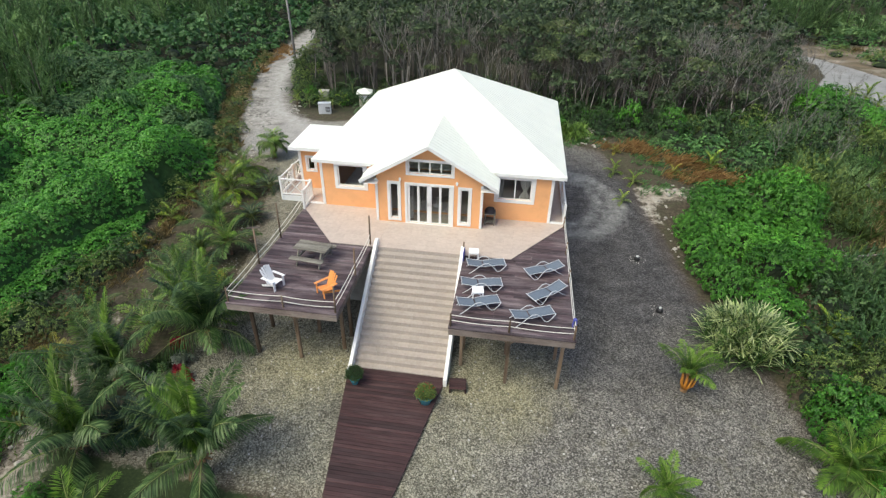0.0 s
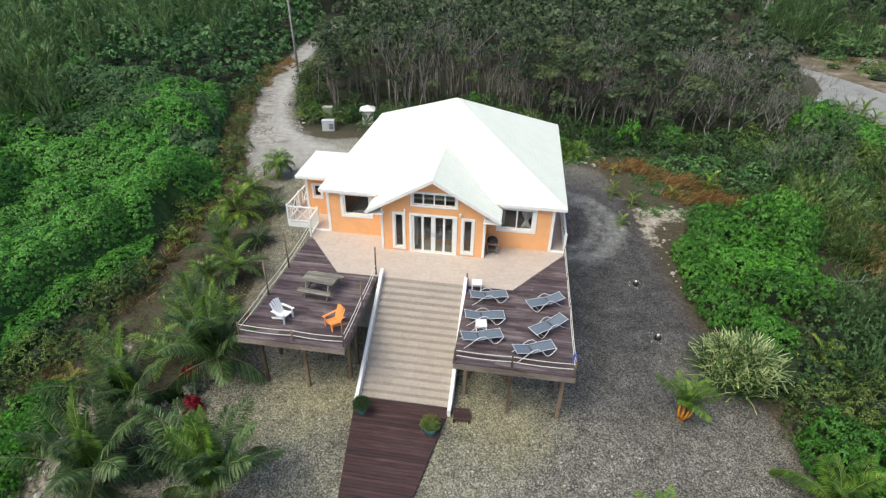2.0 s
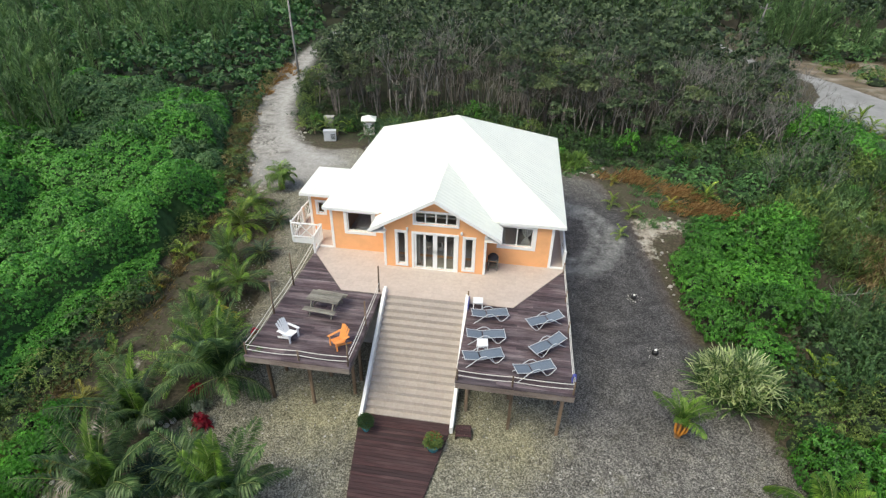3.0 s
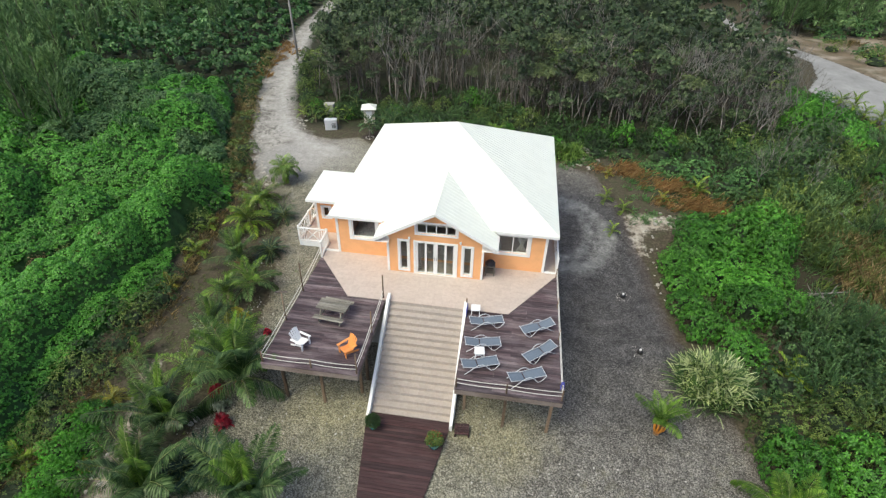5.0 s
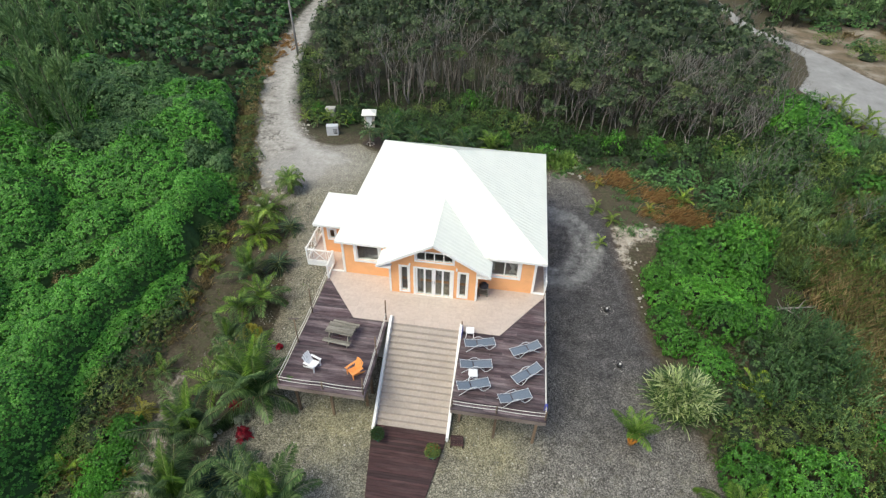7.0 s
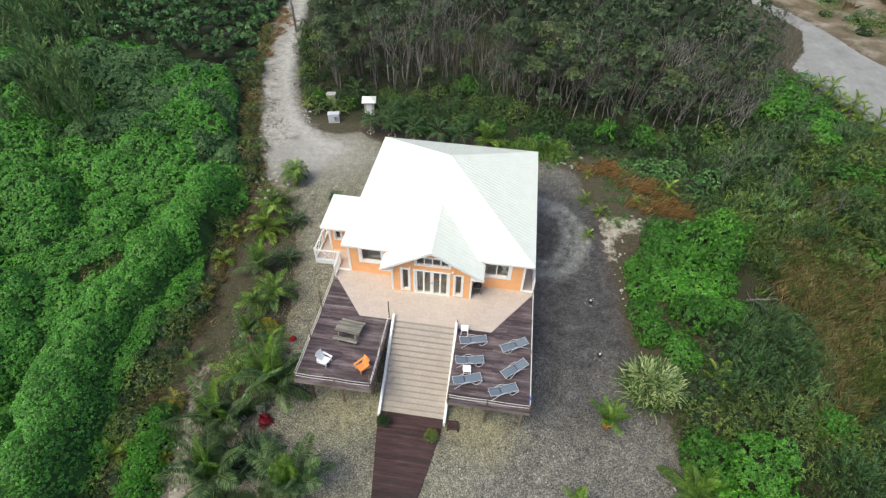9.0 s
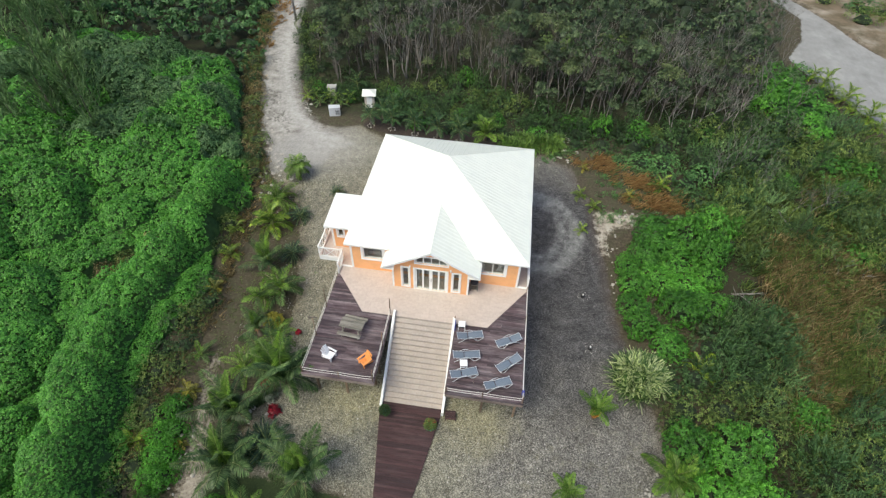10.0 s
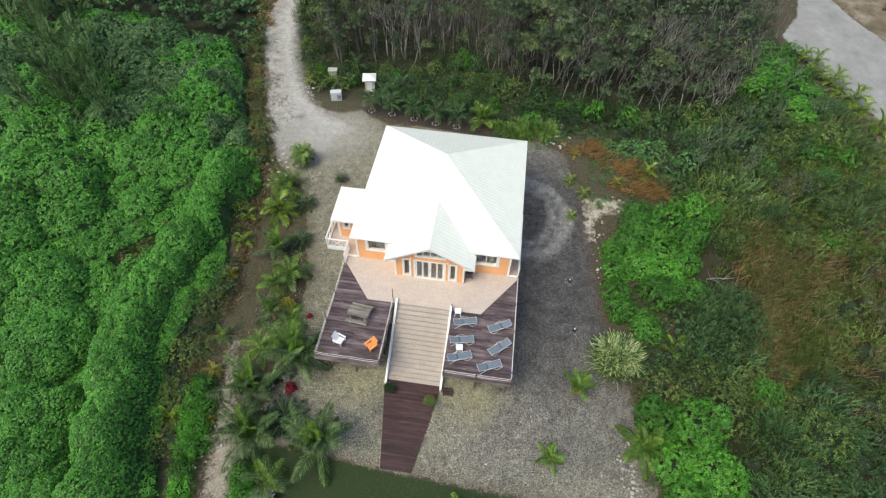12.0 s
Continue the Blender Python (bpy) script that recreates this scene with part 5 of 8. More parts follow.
shed(pose(-10.6, 28.0, 0.83, 0, 0, 12) @ Matrix.Diagonal((1.0, 1.0, 1.08, 1)))
ac = thing("equipment_cabinet", pose(-13.7, 25.6, 0.75, 0, 0, 14) @ Matrix.Diagonal((0.85, 0.85, 0.8, 1)), "white metal outdoor equipment cabinet beside the track", "cabinet")
part("body", box(-0.65, 0.65, -0.35, 0.35, 0.08, 1.25, 0.02), METAL, ac)
part("lid", box(-0.68, 0.68, -0.38, 0.38, 1.25, 1.31, 0.01), METAL, ac)
for i in range(4):
    part("louvre", box(0.10, 0.55, -0.365, -0.35, 0.35 + i * 0.16, 0.43 + i * 0.16), DARKMETAL, ac)
part("plinth", box(-0.75, 0.75, -0.45, 0.45, -0.05, 0.08), CONCRETE, ac)
tk = thing("water_tank", pose(-15.1, 29.4, 0.82, 0, 0, 8) @ Matrix.Diagonal((0.75, 0.75, 0.85, 1)), "grey flat-topped water tank at the wood's edge", "tank")
part("body", box(-0.6, 0.6, -0.45, 0.45, 0.0, 1.15, 0.05), CONCRETE, tk)
part("lid", box(-0.66, 0.66, -0.5, 0.5, 1.15, 1.22, 0.02), CONCRETE, tk)


def utility_pole(m, h, label):
    p = thing("utility_pole", m, label, "utility pole")
    part("shaft", tube([(0, 0, -0.3), (0.08, 0, h * 0.5), (0.2, 0.05, h)], [0.15, 0.13, 0.10], 10), POLEWOOD, p)
    part("cross_arm", box(-0.75, 1.0, -0.05, 0.05, h - 0.75, h - 0.63), POLEWOOD, p)
    for x in (-0.65, 0.2, 0.9):
        part("insulator", lathe([(0.04, h - 0.63), (0.05, h - 0.55), (0.03, h - 0.48)], 8, at=(x, 0)), METAL, p)
    return p


utility_pole(pose(-25.2, 46.6, 0.85, 0, -2.5, 0), 10.5, "tall grey timber utility pole beside the track")
utility_pole(pose(41.3, 80, 0.0, 0, 2, 0), 8.5, "distant leaning timber utility pole")


def rock(rr, size):
    bm = bmesh.new()
    bmesh.ops.create_icosphere(bm, subdivisions=2, radius=size)
    k = [rr.uniform(0.7, 1.2) for _ in range(3)]
    o = Vector((rr.uniform(0, 50), rr.uniform(0, 50), 0))
    for v in bm.verts:
        d = 1 + 0.35 * noise.noise(v.co / size * 1.2 + o)
        v.co = Vector((v.co.x * k[0], v.co.y * k[1], v.co.z * 0.6 * k[2])) * d
    return bm


LIME = painted("limestone", (0.40, 0.375, 0.33), 0.9, 0.25, 5, 0.5)
rr = random.Random(77)
_rocks = []
for k in range(6):
    me = bpy.data.meshes.new("rock")
    bm = rock(rr, 0.14)
    bm.to_mesh(me), bm.free()
    me.materials.append(LIME)
    _rocks.append(me)


def rocks(cx, cy, sx, sy, n, lo=0.5, hi=1.5, ang=0.0):
    for _ in range(n):
        u, v = rr.gauss(0, 1) * sx, rr.gauss(0, 1) * sy
        x, y = cx + u * math.cos(ang) - v * math.sin(ang), cy + u * math.sin(ang) + v * math.cos(ang)
        ob = new("rock", _rocks[rr.randrange(6)])
        s = rr.uniform(lo, hi)
        ob.matrix_basis = pose(x, y, float(ground_z(x, y)) + 0.02, 0, 0, rr.uniform(0, 360)) @ Matrix.Scale(s, 4)
        tagged(ob, "pale rough limestone rock on the ground", "rock", "scattered limestone rocks")


rocks(14.6, -9.0, 0.25, 1.3, 34, 0.4, 1.0, 0.15)
rocks(-9.6, -6.8, 0.5, 1.2, 18, 0.3, 0.9)
rocks(-16.6, 14.8, 0.7, 1.6, 24, 0.5, 1.6)
rocks(9.6, 25.0, 1.2, 0.8, 30, 0.6, 1.8)
rocks(16.0, 15.4, 1.0, 0.7, 14, 0.5, 1.4)
rocks(13.6, 11.0, 0.3, 2.6, 12, 0.3, 0.9)
rocks(-17.0, 26.6, 0.5, 1.0, 16, 0.5, 1.3)
rocks(-19.2, 21.2, 0.6, 2.6, 46, 0.4, 1.2, 0.35)
rocks(9.6, 22.2, 0.9, 0.35, 12, 0.6, 1.3, -0.2)
rocks(13.3, 8.6, 0.15, 2.2, 10, 0.25, 0.6, 0.1)
rocks(-12.6, -10.5, 0.5, 1.8, 22, 0.4, 1.2)

# ---- palms and garden plants ----
def frond_mesh(name, L, n, rng, rise, arch, leaf_len, leaf_w, droop=0.35, twist=0.0, vee=0.5):
    """One feather leaf along +x: midrib points and leaflets on both sides."""
    t = np.linspace(0, 1, n)
    ang = rise - arch * t ** 1.4
    step = L / (n - 1)
    x = np.concatenate([[0], np.cumsum(np.cos(ang[:-1]) * step)])
    z = np.concatenate([[0], np.cumsum(np.sin(ang[:-1]) * step)])
    mid = np.stack([x, twist * t ** 2 * L, z], 1)
    tan = unit(np.gradient(mid, axis=0))
    side = np.array([0, 1.0, 0])
    up = unit(np.cross(tan, side))
    up = np.where(up[:, 2:3] < 0, -up, up)
    k = (t > 0.12)
    base, dirs, lens = [], [], []
    for s in (-1, 1):
        m = k.sum()
        prof = np.sin(np.clip((t[k] - 0.05) / 0.95, 0, 1) * math.pi * 0.86 + 0.3) ** 0.7
        d = tan[k] * (0.60 + 0.6 * t[k][:, None]) + s * side * 1.0 + up[k] * (vee * rng.uniform(0.5, 1.1, (m, 1))) + rng.normal(0, 0.07, (m, 3))
        d[:, 2] -= droop * rng.uniform(0.2, 0.7, m)
        base.append(mid[k] + rng.normal(0, 0.01, (m, 3)))
        dirs.append(d)
        lens.append(leaf_len * prof * rng.uniform(0.85, 1.12, m))
    base, dirs, lens = np.concatenate(base), np.concatenate(dirs), np.concatenate(lens)
    # each leaflet: a narrow blade that bends down half-way
    dn = unit(dirs)
    Lc, down = lens[:, None], np.array([[0, 0, 1.0]])
    w_ = unit(np.cross(dn, np.array([[0.02, 0.0, 1.0]]))) * leaf_w / 2
    half = base + dn * Lc * 0.5 - down * Lc * 0.10 * droop
    tip = base + dn * Lc * 0.92 - down * Lc * rng.uniform(0.3, 0.75, (len(base), 1)) * droop
    v = np.stack([base, half + w_, half - w_, tip], 1).reshape(-1, 3)
    nv = len(v) // 4
    q = quads(nv)
    tri = np.concatenate([q[:, [0, 1, 2]], q[:, [2, 1, 3]]], 1).reshape(-1, 3)
    # midrib: a three-sided tapered rod
    r = 0.023 * (1 - 0.85 * t)
    ring = np.stack([mid + up * r[:, None], mid - up * r[:, None] * 0.6 + side * r[:, None], mid - up * r[:, None] * 0.6 - side * r[:, None]], 1).reshape(-1, 3)
    o = len(v)
    f = []
    for i in range(n - 1):
        for j in range(3):
            a, b = o + i * 3 + j, o + i * 3 + (j + 1) % 3
            f += [(a, b, b + 3), (a, b + 3, a + 3)]
    me = mesh_from(name, np.concatenate([v, ring]), np.concatenate([tri, np.array(f)]))
    return me, nv * 2, len(f)


def fronds(seed, L, n, leaf_len, leaf_w, mats, kinds=6, rise=(1.25, 0.1), arch=(0.9, 1.5), droop=0.35, vee=0.5):
    """A set of frond meshes from upright young ones to hanging old ones."""
    rng = np.random.RandomState(seed)
    out = []
    for i in range(kinds):
        u = i / (kinds - 1)
        me, nl, ns = frond_mesh("frond", L * rng.uniform(0.85, 1.08), n, rng, rise[0] + (rise[1] - rise[0]) * u, arch[0] + (arch[1] - arch[0]) * u, leaf_len, leaf_w, droop * (0.6 + 0.8 * u), rng.uniform(-0.12, 0.12), vee)
        me.materials.append(mats[0])
        me.materials.append(mats[1])
        me.polygons.foreach_set("material_index", np.concatenate([np.zeros(nl, np.int32), np.ones(ns, np.int32)]))
        out.append(me)
    return out


# upright inner fronds, then a few low ones with hanging leaflets
FR_COCO = fronds(1, 3.25, 100, 0.76, 0.044, (LEAF_PALM, FRONDSTEM), kinds=7, rise=(1.56, 1.18), arch=(0.22, 0.95), droop=0.75, vee=0.30) + fronds(13, 2.5, 80, 0.62, 0.038, (LEAF_PALM, FRONDSTEM), kinds=2, rise=(0.62, 0.25), arch=(1.1, 1.2), droop=1.2, vee=0.12)
FR_DEAD = fronds(12, 2.3, 34, 0.5, 0.03, (LEAF_DEADFROND, BOOT), kinds=2, rise=(-0.2, -0.7), arch=(1.1, 0.8), droop=1.1, vee=0.0)
for _me in FR_COCO[:2]:
    _me.materials[0] = LEAF_PALMNEW
FR_SMALL = fronds(2, 1.6, 40, 0.44, 0.04, (LEAF_PALM, FRONDSTEM), rise=(1.4, 0.15), droop=0.5)
FR_SMALL[0].materials[0] = FR_SMALL[1].materials[0] = LEAF_PALMNEW
FR_YOUNG = fronds(3, 1.6, 28, 0.46, 0.065, (LEAF_YOUNG, FRONDSTEM), rise=(1.35, 0.3), droop=0.2)
FR_UP = fronds(7, 1.5, 36, 0.46, 0.045, (LEAF_PALM, FRONDSTEM), rise=(1.5, 0.75), arch=(0.6, 1.15), droop=0.5)
FR_UP[0].materials[0] = FR_UP[1].materials[0] = LEAF_PALMNEW
FR_BLUE = fronds(8, 1.6, 40, 0.44, 0.045, (LEAF_BLUE, FRONDSTEM), rise=(1.4, 0.15), droop=0.5)
FR_UPG = fronds(9, 1.5, 32, 0.46, 0.055, (LEAF_PALMNEW, FRONDSTEM), rise=(1.5, 0.6), arch=(0.6, 1.3), droop=0.35)
FR_ROAD = fronds(10, 1.7, 26, 0.55, 0.085, (LEAF_YOUNG, FRONDSTEM), rise=(1.45, 0.2), droop=0.35)
FR_YELLOW = fronds(4, 1.0, 20, 0.34, 0.06, (LEAF_YELLOW, FRONDSTEM), rise=(1.3, 0.3), droop=0.2)
FR_CYCAD = fronds(5, 0.95, 30, 0.17, 0.036, (LEAF_CYCAD, FRONDSTEM), rise=(1.1, 0.05), arch=(0.8, 0.9), droop=0.1)
FR_ARECA = fronds(6, 2.0, 30, 0.5, 0.05, (LEAF_PALMNEW, FRONDSTEM), rise=(1.4, 0.5), arch=(1.1, 1.4))


def palm(name, x, y, height, scale, count, kit, label, category="palm tree", lean=(0, 0), radius=0.13, seed=0, base=PALMBARK, group=""):
    rng = random.Random(seed * 7 + 3)
    z = float(ground_z(x, y))
    p = thing(name, pose(x, y, z), label, category, group)
    top = Vector((lean[0], lean[1], height))
    if height > 0.12:
        pts = [(lean[0] * u ** 1.6, lean[1] * u ** 1.6, -0.1 + (height + 0.1) * u) for u in np.linspace(0, 1, 9)]
        part("trunk", tube(pts, [radius * (1.35 - 0.55 * u) * (1 + 0.06 * (i % 2)) for i, u in enumerate(np.linspace(0, 1, 9))], 9), base, p, "ringed grey-brown palm trunk")
    part("crown_shaft", lathe([(radius * 0.75, -0.15), (radius * 1.15, 0.0), (radius * 0.8, 0.16), (0.02, 0.32)], 8), FRONDSTEM if base is PALMBARK else base, p).location = top
    for i in range(count):
        u = i / max(1, count - 1)
        me = kit[min(len(kit) - 1, int(u * len(kit)))]
        f = new("frond", me)
        f.parent = p
        f.matrix_basis = Matrix.Translation(top + Vector((0, 0, 0.1 - 0.12 * u))) @ pose(0, 0, 0, rng.uniform(-9, 9), rng.uniform(-8, 8), i * 137.5 + rng.uniform(-14, 14)) @ Matrix.Scale(scale * rng.uniform(0.85, 1.1), 4)
    if kit is FR_COCO:
        for i in range(7):
            a = i * 0.9 + seed
            part("frond_boot", tube([top + Vector((0, 0, -0.05)), top + Vector((0.16 * math.cos(a), 0.16 * math.sin(a), -0.16)), top + Vector((0.30 * math.cos(a), 0.30 * math.sin(a), -0.22 + 0.05 * (i % 3)))], [0.06, 0.05, 0.02], 5), BOOT, p, "brown frayed frond base")
        if height > 0.9:
            for i in range(2):
                f = new("frond", FR_DEAD[i])
                f.parent = p
                f.matrix_basis = Matrix.Translation(top - Vector((0, 0, 0.05))) @ pose(0, 0, 0, 0, 0, seed * 77 + i * 140) @ Matrix.Scale(0.5 * scale, 4)
                tagged(f, "dry brown hanging frond")
    return p


FR_LONG = fronds(15, 2.3, 56, 0.55, 0.032, (LEAF_PALMNEW, FRONDSTEM), kinds=6, rise=(1.45, 0.45), arch=(0.9, 1.7), droop=0.8, vee=0.3)
FR_NEW = fronds(16, 2.5, 84, 0.66, 0.044, (LEAF_PALMNEW, FRONDSTEM), kinds=6, rise=(1.5, 0.55), arch=(0.7, 1.5), droop=0.85, vee=0.3)
COCO = "coconut palm with arching green feather fronds in gravel"
palm("coconut_palm", -5.2, -9.85, 1.0, 1.08, 20, FR_COCO, COCO, lean=(0.08, 0.06), seed=1, group="coconut palms")
palm("coconut_palm", -9.7, -9.8, 0.55, 1.0, 19, FR_COCO, COCO, lean=(0.05, 0.05), seed=2, group="coconut palms")
palm("coconut_palm", -8.4, -4.2, 1.0, 1.15, 22, FR_COCO, COCO, lean=(0.1, 0.05), seed=3, group="coconut palms")
palm("coconut_palm", -10.6, -6.7, 0.5, 0.98, 18, FR_COCO, COCO, lean=(0.05, 0.0), seed=4, group="coconut palms")
palm("coconut_palm", -11.4, -0.8, 0.8, 0.64, 14, FR_COCO, COCO, seed=5, group="coconut palms")
palm("coconut_palm", -11.1, 2.9, 0.7, 1.25, 17, FR_SMALL, COCO, seed=6, group="coconut palms")
palm("coconut_palm", -11.9, 1.7, 0.8, 1.05, 13, FR_UPG, COCO, seed=7, group="coconut palms")
palm("coconut_palm", -13.1, 5.2, 0.45, 0.84, 15, FR_COCO, COCO, seed=8, group="coconut palms")
palm("coconut_palm", -14.9, 12.3, 0.5, 0.95, 20, FR_LONG, COCO, seed=9, group="coconut palms")
FR_BUSHY = fronds(14, 1.3, 30, 0.46, 0.06, (LEAF_STRAP, FRONDSTEM), rise=(1.4, 0.35), arch=(1.2, 1.9), droop=0.9, vee=0.2)
palm("coconut_palm", -14.3, 15.8, 1.1, 1.15, 24, FR_BUSHY, "short bushy green palm beside the drive", seed=10, group="coconut palms")
palm("young_palm", -14.4, 9.5, 0.5, 1.2, 16, FR_ROAD, "young yellow-green palm in the planted strip", seed=11, group="young palms")
palm("palm_bush", -9.9, -0.9, 0.2, 0.75, 14, FR_ARECA, "clumping feathery palm in the planted strip", seed=12)
palm("palm_bush", -9.5, -2.9, 0.3, 1.0, 16, FR_ARECA, "clumping feathery palm in the planted strip", seed=13)
palm("palm_bush", -11.2, -3.6, 0.2, 0.9, 13, FR_ARECA, "clumping feathery palm in the planted strip", seed=14)
bottle = palm("bottle_palm", 11.25, -3.35, 0.80, 0.60, 12, FR_NEW[:4], "small palm with a fan of orange-yellow leaf stalks on gravel", seed=15, radius=0.10, base=BOOT)
for i in range(12):
    a, q = i * 2.4, 0.20 + 0.10 * (i % 3)
    part("leaf_stalk", tube([(0.05 * math.cos(a), 0.05 * math.sin(a), 0.12), (q * 0.6 * math.cos(a), q * 0.6 * math.sin(a), 0.40), (q * 0.8 * math.cos(a), q * 0.8 * math.sin(a), 0.95)], [0.075, 0.055, 0.02], 5), ORANGESTEM if i % 3 else BOOT, bottle, "orange-yellow leaf stalk")
palm("young_palm", 9.55, -8.2, 0.35, 0.48, 14, FR_NEW[:5], "young bright green palm on gravel", seed=16, group="young palms")
palm("young_palm", 15.4, -6.7, 0.5, 0.80, 16, FR_NEW, "young palm with long yellow-green fronds at the bed's edge", seed=17, group="young palms")
palm("silver_palm", -0.4, -13.0, 0.4, 0.9, 14, FR_CYCAD, "low silvery fan palm in the lawn", seed=18)
palm("young_palm", 4.2, -12.2, 0.4, 0.8, 9, FR_YOUNG, "young palm in the lawn", seed=19, group="young palms")
palm("young_palm", -7.6, -12.2, 0.4, 1.2, 12, FR_SMALL, "feathery young palm in the lawn", seed=20, group="young palms")
CY = "dark green cycad with a low spreading rosette"
for i, (x, y, s) in enumerate(((-12.4, 10.8, 1.0), (-11.6, 6.6, 1.1), (-7.9, -8.2, 1.5), (-8.9, -8.6, 1.1), (-10.2, 14.2, 0.7))):
    palm("cycad", x, y, 0.28, s * 1.12, 34, FR_CYCAD, CY, "cycad", radius=0.12, seed=30 + i, group="cycads")
SP = "small yellow-green palm seedling at the thicket's edge"
for i, (x, y, s, k) in enumerate(((-16.1, 2.4, 0.9, FR_YELLOW), (-16.4, 5.8, 0.8, FR_YOUNG), (-17.1, 8.6, 0.7, FR_YOUNG), (-14.1, -5.7, 0.9, FR_YELLOW), (-15.6, -9.2, 0.7, FR_YOUNG),
                                  (-14.5, -3.0, 0.8, FR_SMALL), (-12.9, -9.0, 0.5, FR_YELLOW), (11.1, 13.1, 0.5, FR_YOUNG), (12.2, 16.0, 0.55, FR_YOUNG), (11.0, 17.3, 0.6, FR_YOUNG),
                                  (15.3, 17.9, 0.7, FR_YELLOW), (11.5, 21.0, 0.6, FR_YELLOW), (18.3, 0.9, 1.0, FR_YOUNG), (18.3, 19.6, 0.9, FR_YOUNG))):
    palm("palm_seedling", x, y, 0.1, s, 9, k, SP, "palm seedling", radius=0.06, seed=50 + i, group="palm seedlings")
RP_ = "roadside palm with yellow-green feather fronds"
for i, (x, y, s) in enumerate(((39.9, 44.6, 1.2), (40.5, 42.8, 1.6), (40.6, 40.6, 1.1), (41.5, 39.2, 1.7), (41.6, 37.2, 1.3), (42.5, 35.6, 1.8), (42.6, 33.4, 1.4), (43.4, 30.8, 1.7), (43.5, 27.6, 1.3))):
    palm("roadside_palm", x, y, 0.5, s * 0.64, 13, FR_ROAD, RP_, seed=80 + i, group="roadside palms")
for i, (x, y) in enumerate(((-9.6, 24.3), (-7.4, 24.1), (-5.0, 23.7), (-2.7, 23.4), (-0.5, 23.2))):
    palm("garden_palm", x, y, 1.25, 0.88 + 0.10 * math.sin(i * 7), 15, FR_BLUE, "slender dark green palm in the row behind the house", seed=90 + i, group="palms behind the house", radius=0.07, base=PALEBARK)
    for k in range(9):
        ob = new("rock", _rocks[k % 6])
        a = k * 0.7 + i
        ob.matrix_basis = pose(x + 0.34 * math.cos(a), y + 0.34 * math.sin(a), float(ground_z(x, y)) + 0.04, 0, 0, k * 50) @ Matrix.Scale(0.55 + 0.25 * math.sin(k * 3), 4)
        tagged(ob, "pale limestone rock in a ring round a palm", "rock", "stone rings round the palms")
for i, (x, y) in enumerate(((-8.7, 25.8), (-7.9, 27.2), (-6.9, 27.8), (-12.6, 30.6))):
    palm("garden_palm", x, y, 0.9, 0.95, 11, FR_BLUE, "small dark green palm among shrubs behind the house", seed=130 + i, group="palms behind the house", radius=0.07)
palm("garden_palm", 2.0, 23.9, 0.6, 1.35, 16, FR_UPG, "bright green palm behind the house", seed=101)
for i in range(7):
    palm("garden_palm", -17.2 + i * 0.75, 27.6 + 0.7 * math.sin(i * 2.3), 0.4, 0.62, 10, FR_YOUNG if i % 3 == 0 else FR_SMALL, "young palm at the wood's edge by the track", seed=110 + i, group="palms by the track", radius=0.06)


def strap_clump(name, x, y, heads, r, h, L, w, material, label, category, seed, margin=None, bend=0.42, flat=-0.1):
    """A mound of strap leaves: many heads, each a spray of arching blades, with pale margins if asked."""
    rng = np.random.RandomState(seed)
    z = float(ground_z(x, y))
    c = thing(name, pose(x, y, z), label, category)
    V = []
    for k in range(heads):
        a, q = rng.uniform(0, 2 * np.pi), math.sqrt(rng.uniform(0, 1))
        cx, cy = r * q * math.cos(a), r * q * math.sin(a)
        cz = h * (1 - q ** 2 * 0.75) * rng.uniform(0.85, 1.1)
        n = 14 if margin else 20
        az = np.arange(n) * 2.4 + rng.uniform(0, 6)
        el = rng.uniform(flat, 1.25, n)
        d = np.stack([np.cos(az) * np.cos(el), np.sin(az) * np.cos(el), np.sin(el)], 1)
        Ln = L * rng.uniform(0.7, 1.15, n)
        base = np.array([[cx, cy, cz]]) + d * 0.05
        mid = base + d * Ln[:, None] * 0.55
        tip = mid + (d * 0.45 - np.array([[0, 0, bend]]) * (0.3 + np.cos(el)[:, None])) * Ln[:, None]
        s = unit(np.cross(d, np.array([[0, 0, 1.0]])))
        g = np.array([[0, 0, 1.0]]) * w * 0.2
        blunt = s * w * (0.26 if margin else 0.02)
        V.append(np.stack([base - s * w * 0.3, base + s * w * 0.3, mid + s * w / 2 + g, mid - s * w / 2 + g, tip + blunt, tip - blunt], 1))
    V = np.concatenate(V)
    n = len(V)
    o = np.arange(n)[:, None] * 6
    tri = np.concatenate([o + np.array([[0, 1, 2]]), o + np.array([[0, 2, 3]]), o + np.array([[3, 2, 4]]), o + np.array([[3, 4, 5]])], 0)
    if margin:
        # pale and green straps grow mixed in every head
        cut = np.tile(rng.random(n) < 0.52, len(tri) // n)
        part("pale_leaves", mesh_from("pale_leaves", V.reshape(-1, 3), tri[cut]), margin, c, "cream-striped straps")
        tri = tri[~cut]
    part("leaves", mesh_from("leaves", V.reshape(-1, 3), tri), material, c)
    rg = random.Random(seed)
    for k in range(6):
        a, q = k * 1.05, r * 0.55
        part("stem", tube([(0.15 * math.cos(a), 0.15 * math.sin(a), -0.1), (q * 0.6 * math.cos(a), q * 0.6 * math.sin(a), h * 0.35), (q * math.cos(a), q * math.sin(a), h * 0.75)], [0.06, 0.05, 0.04], 6), BARK, c)
    return c


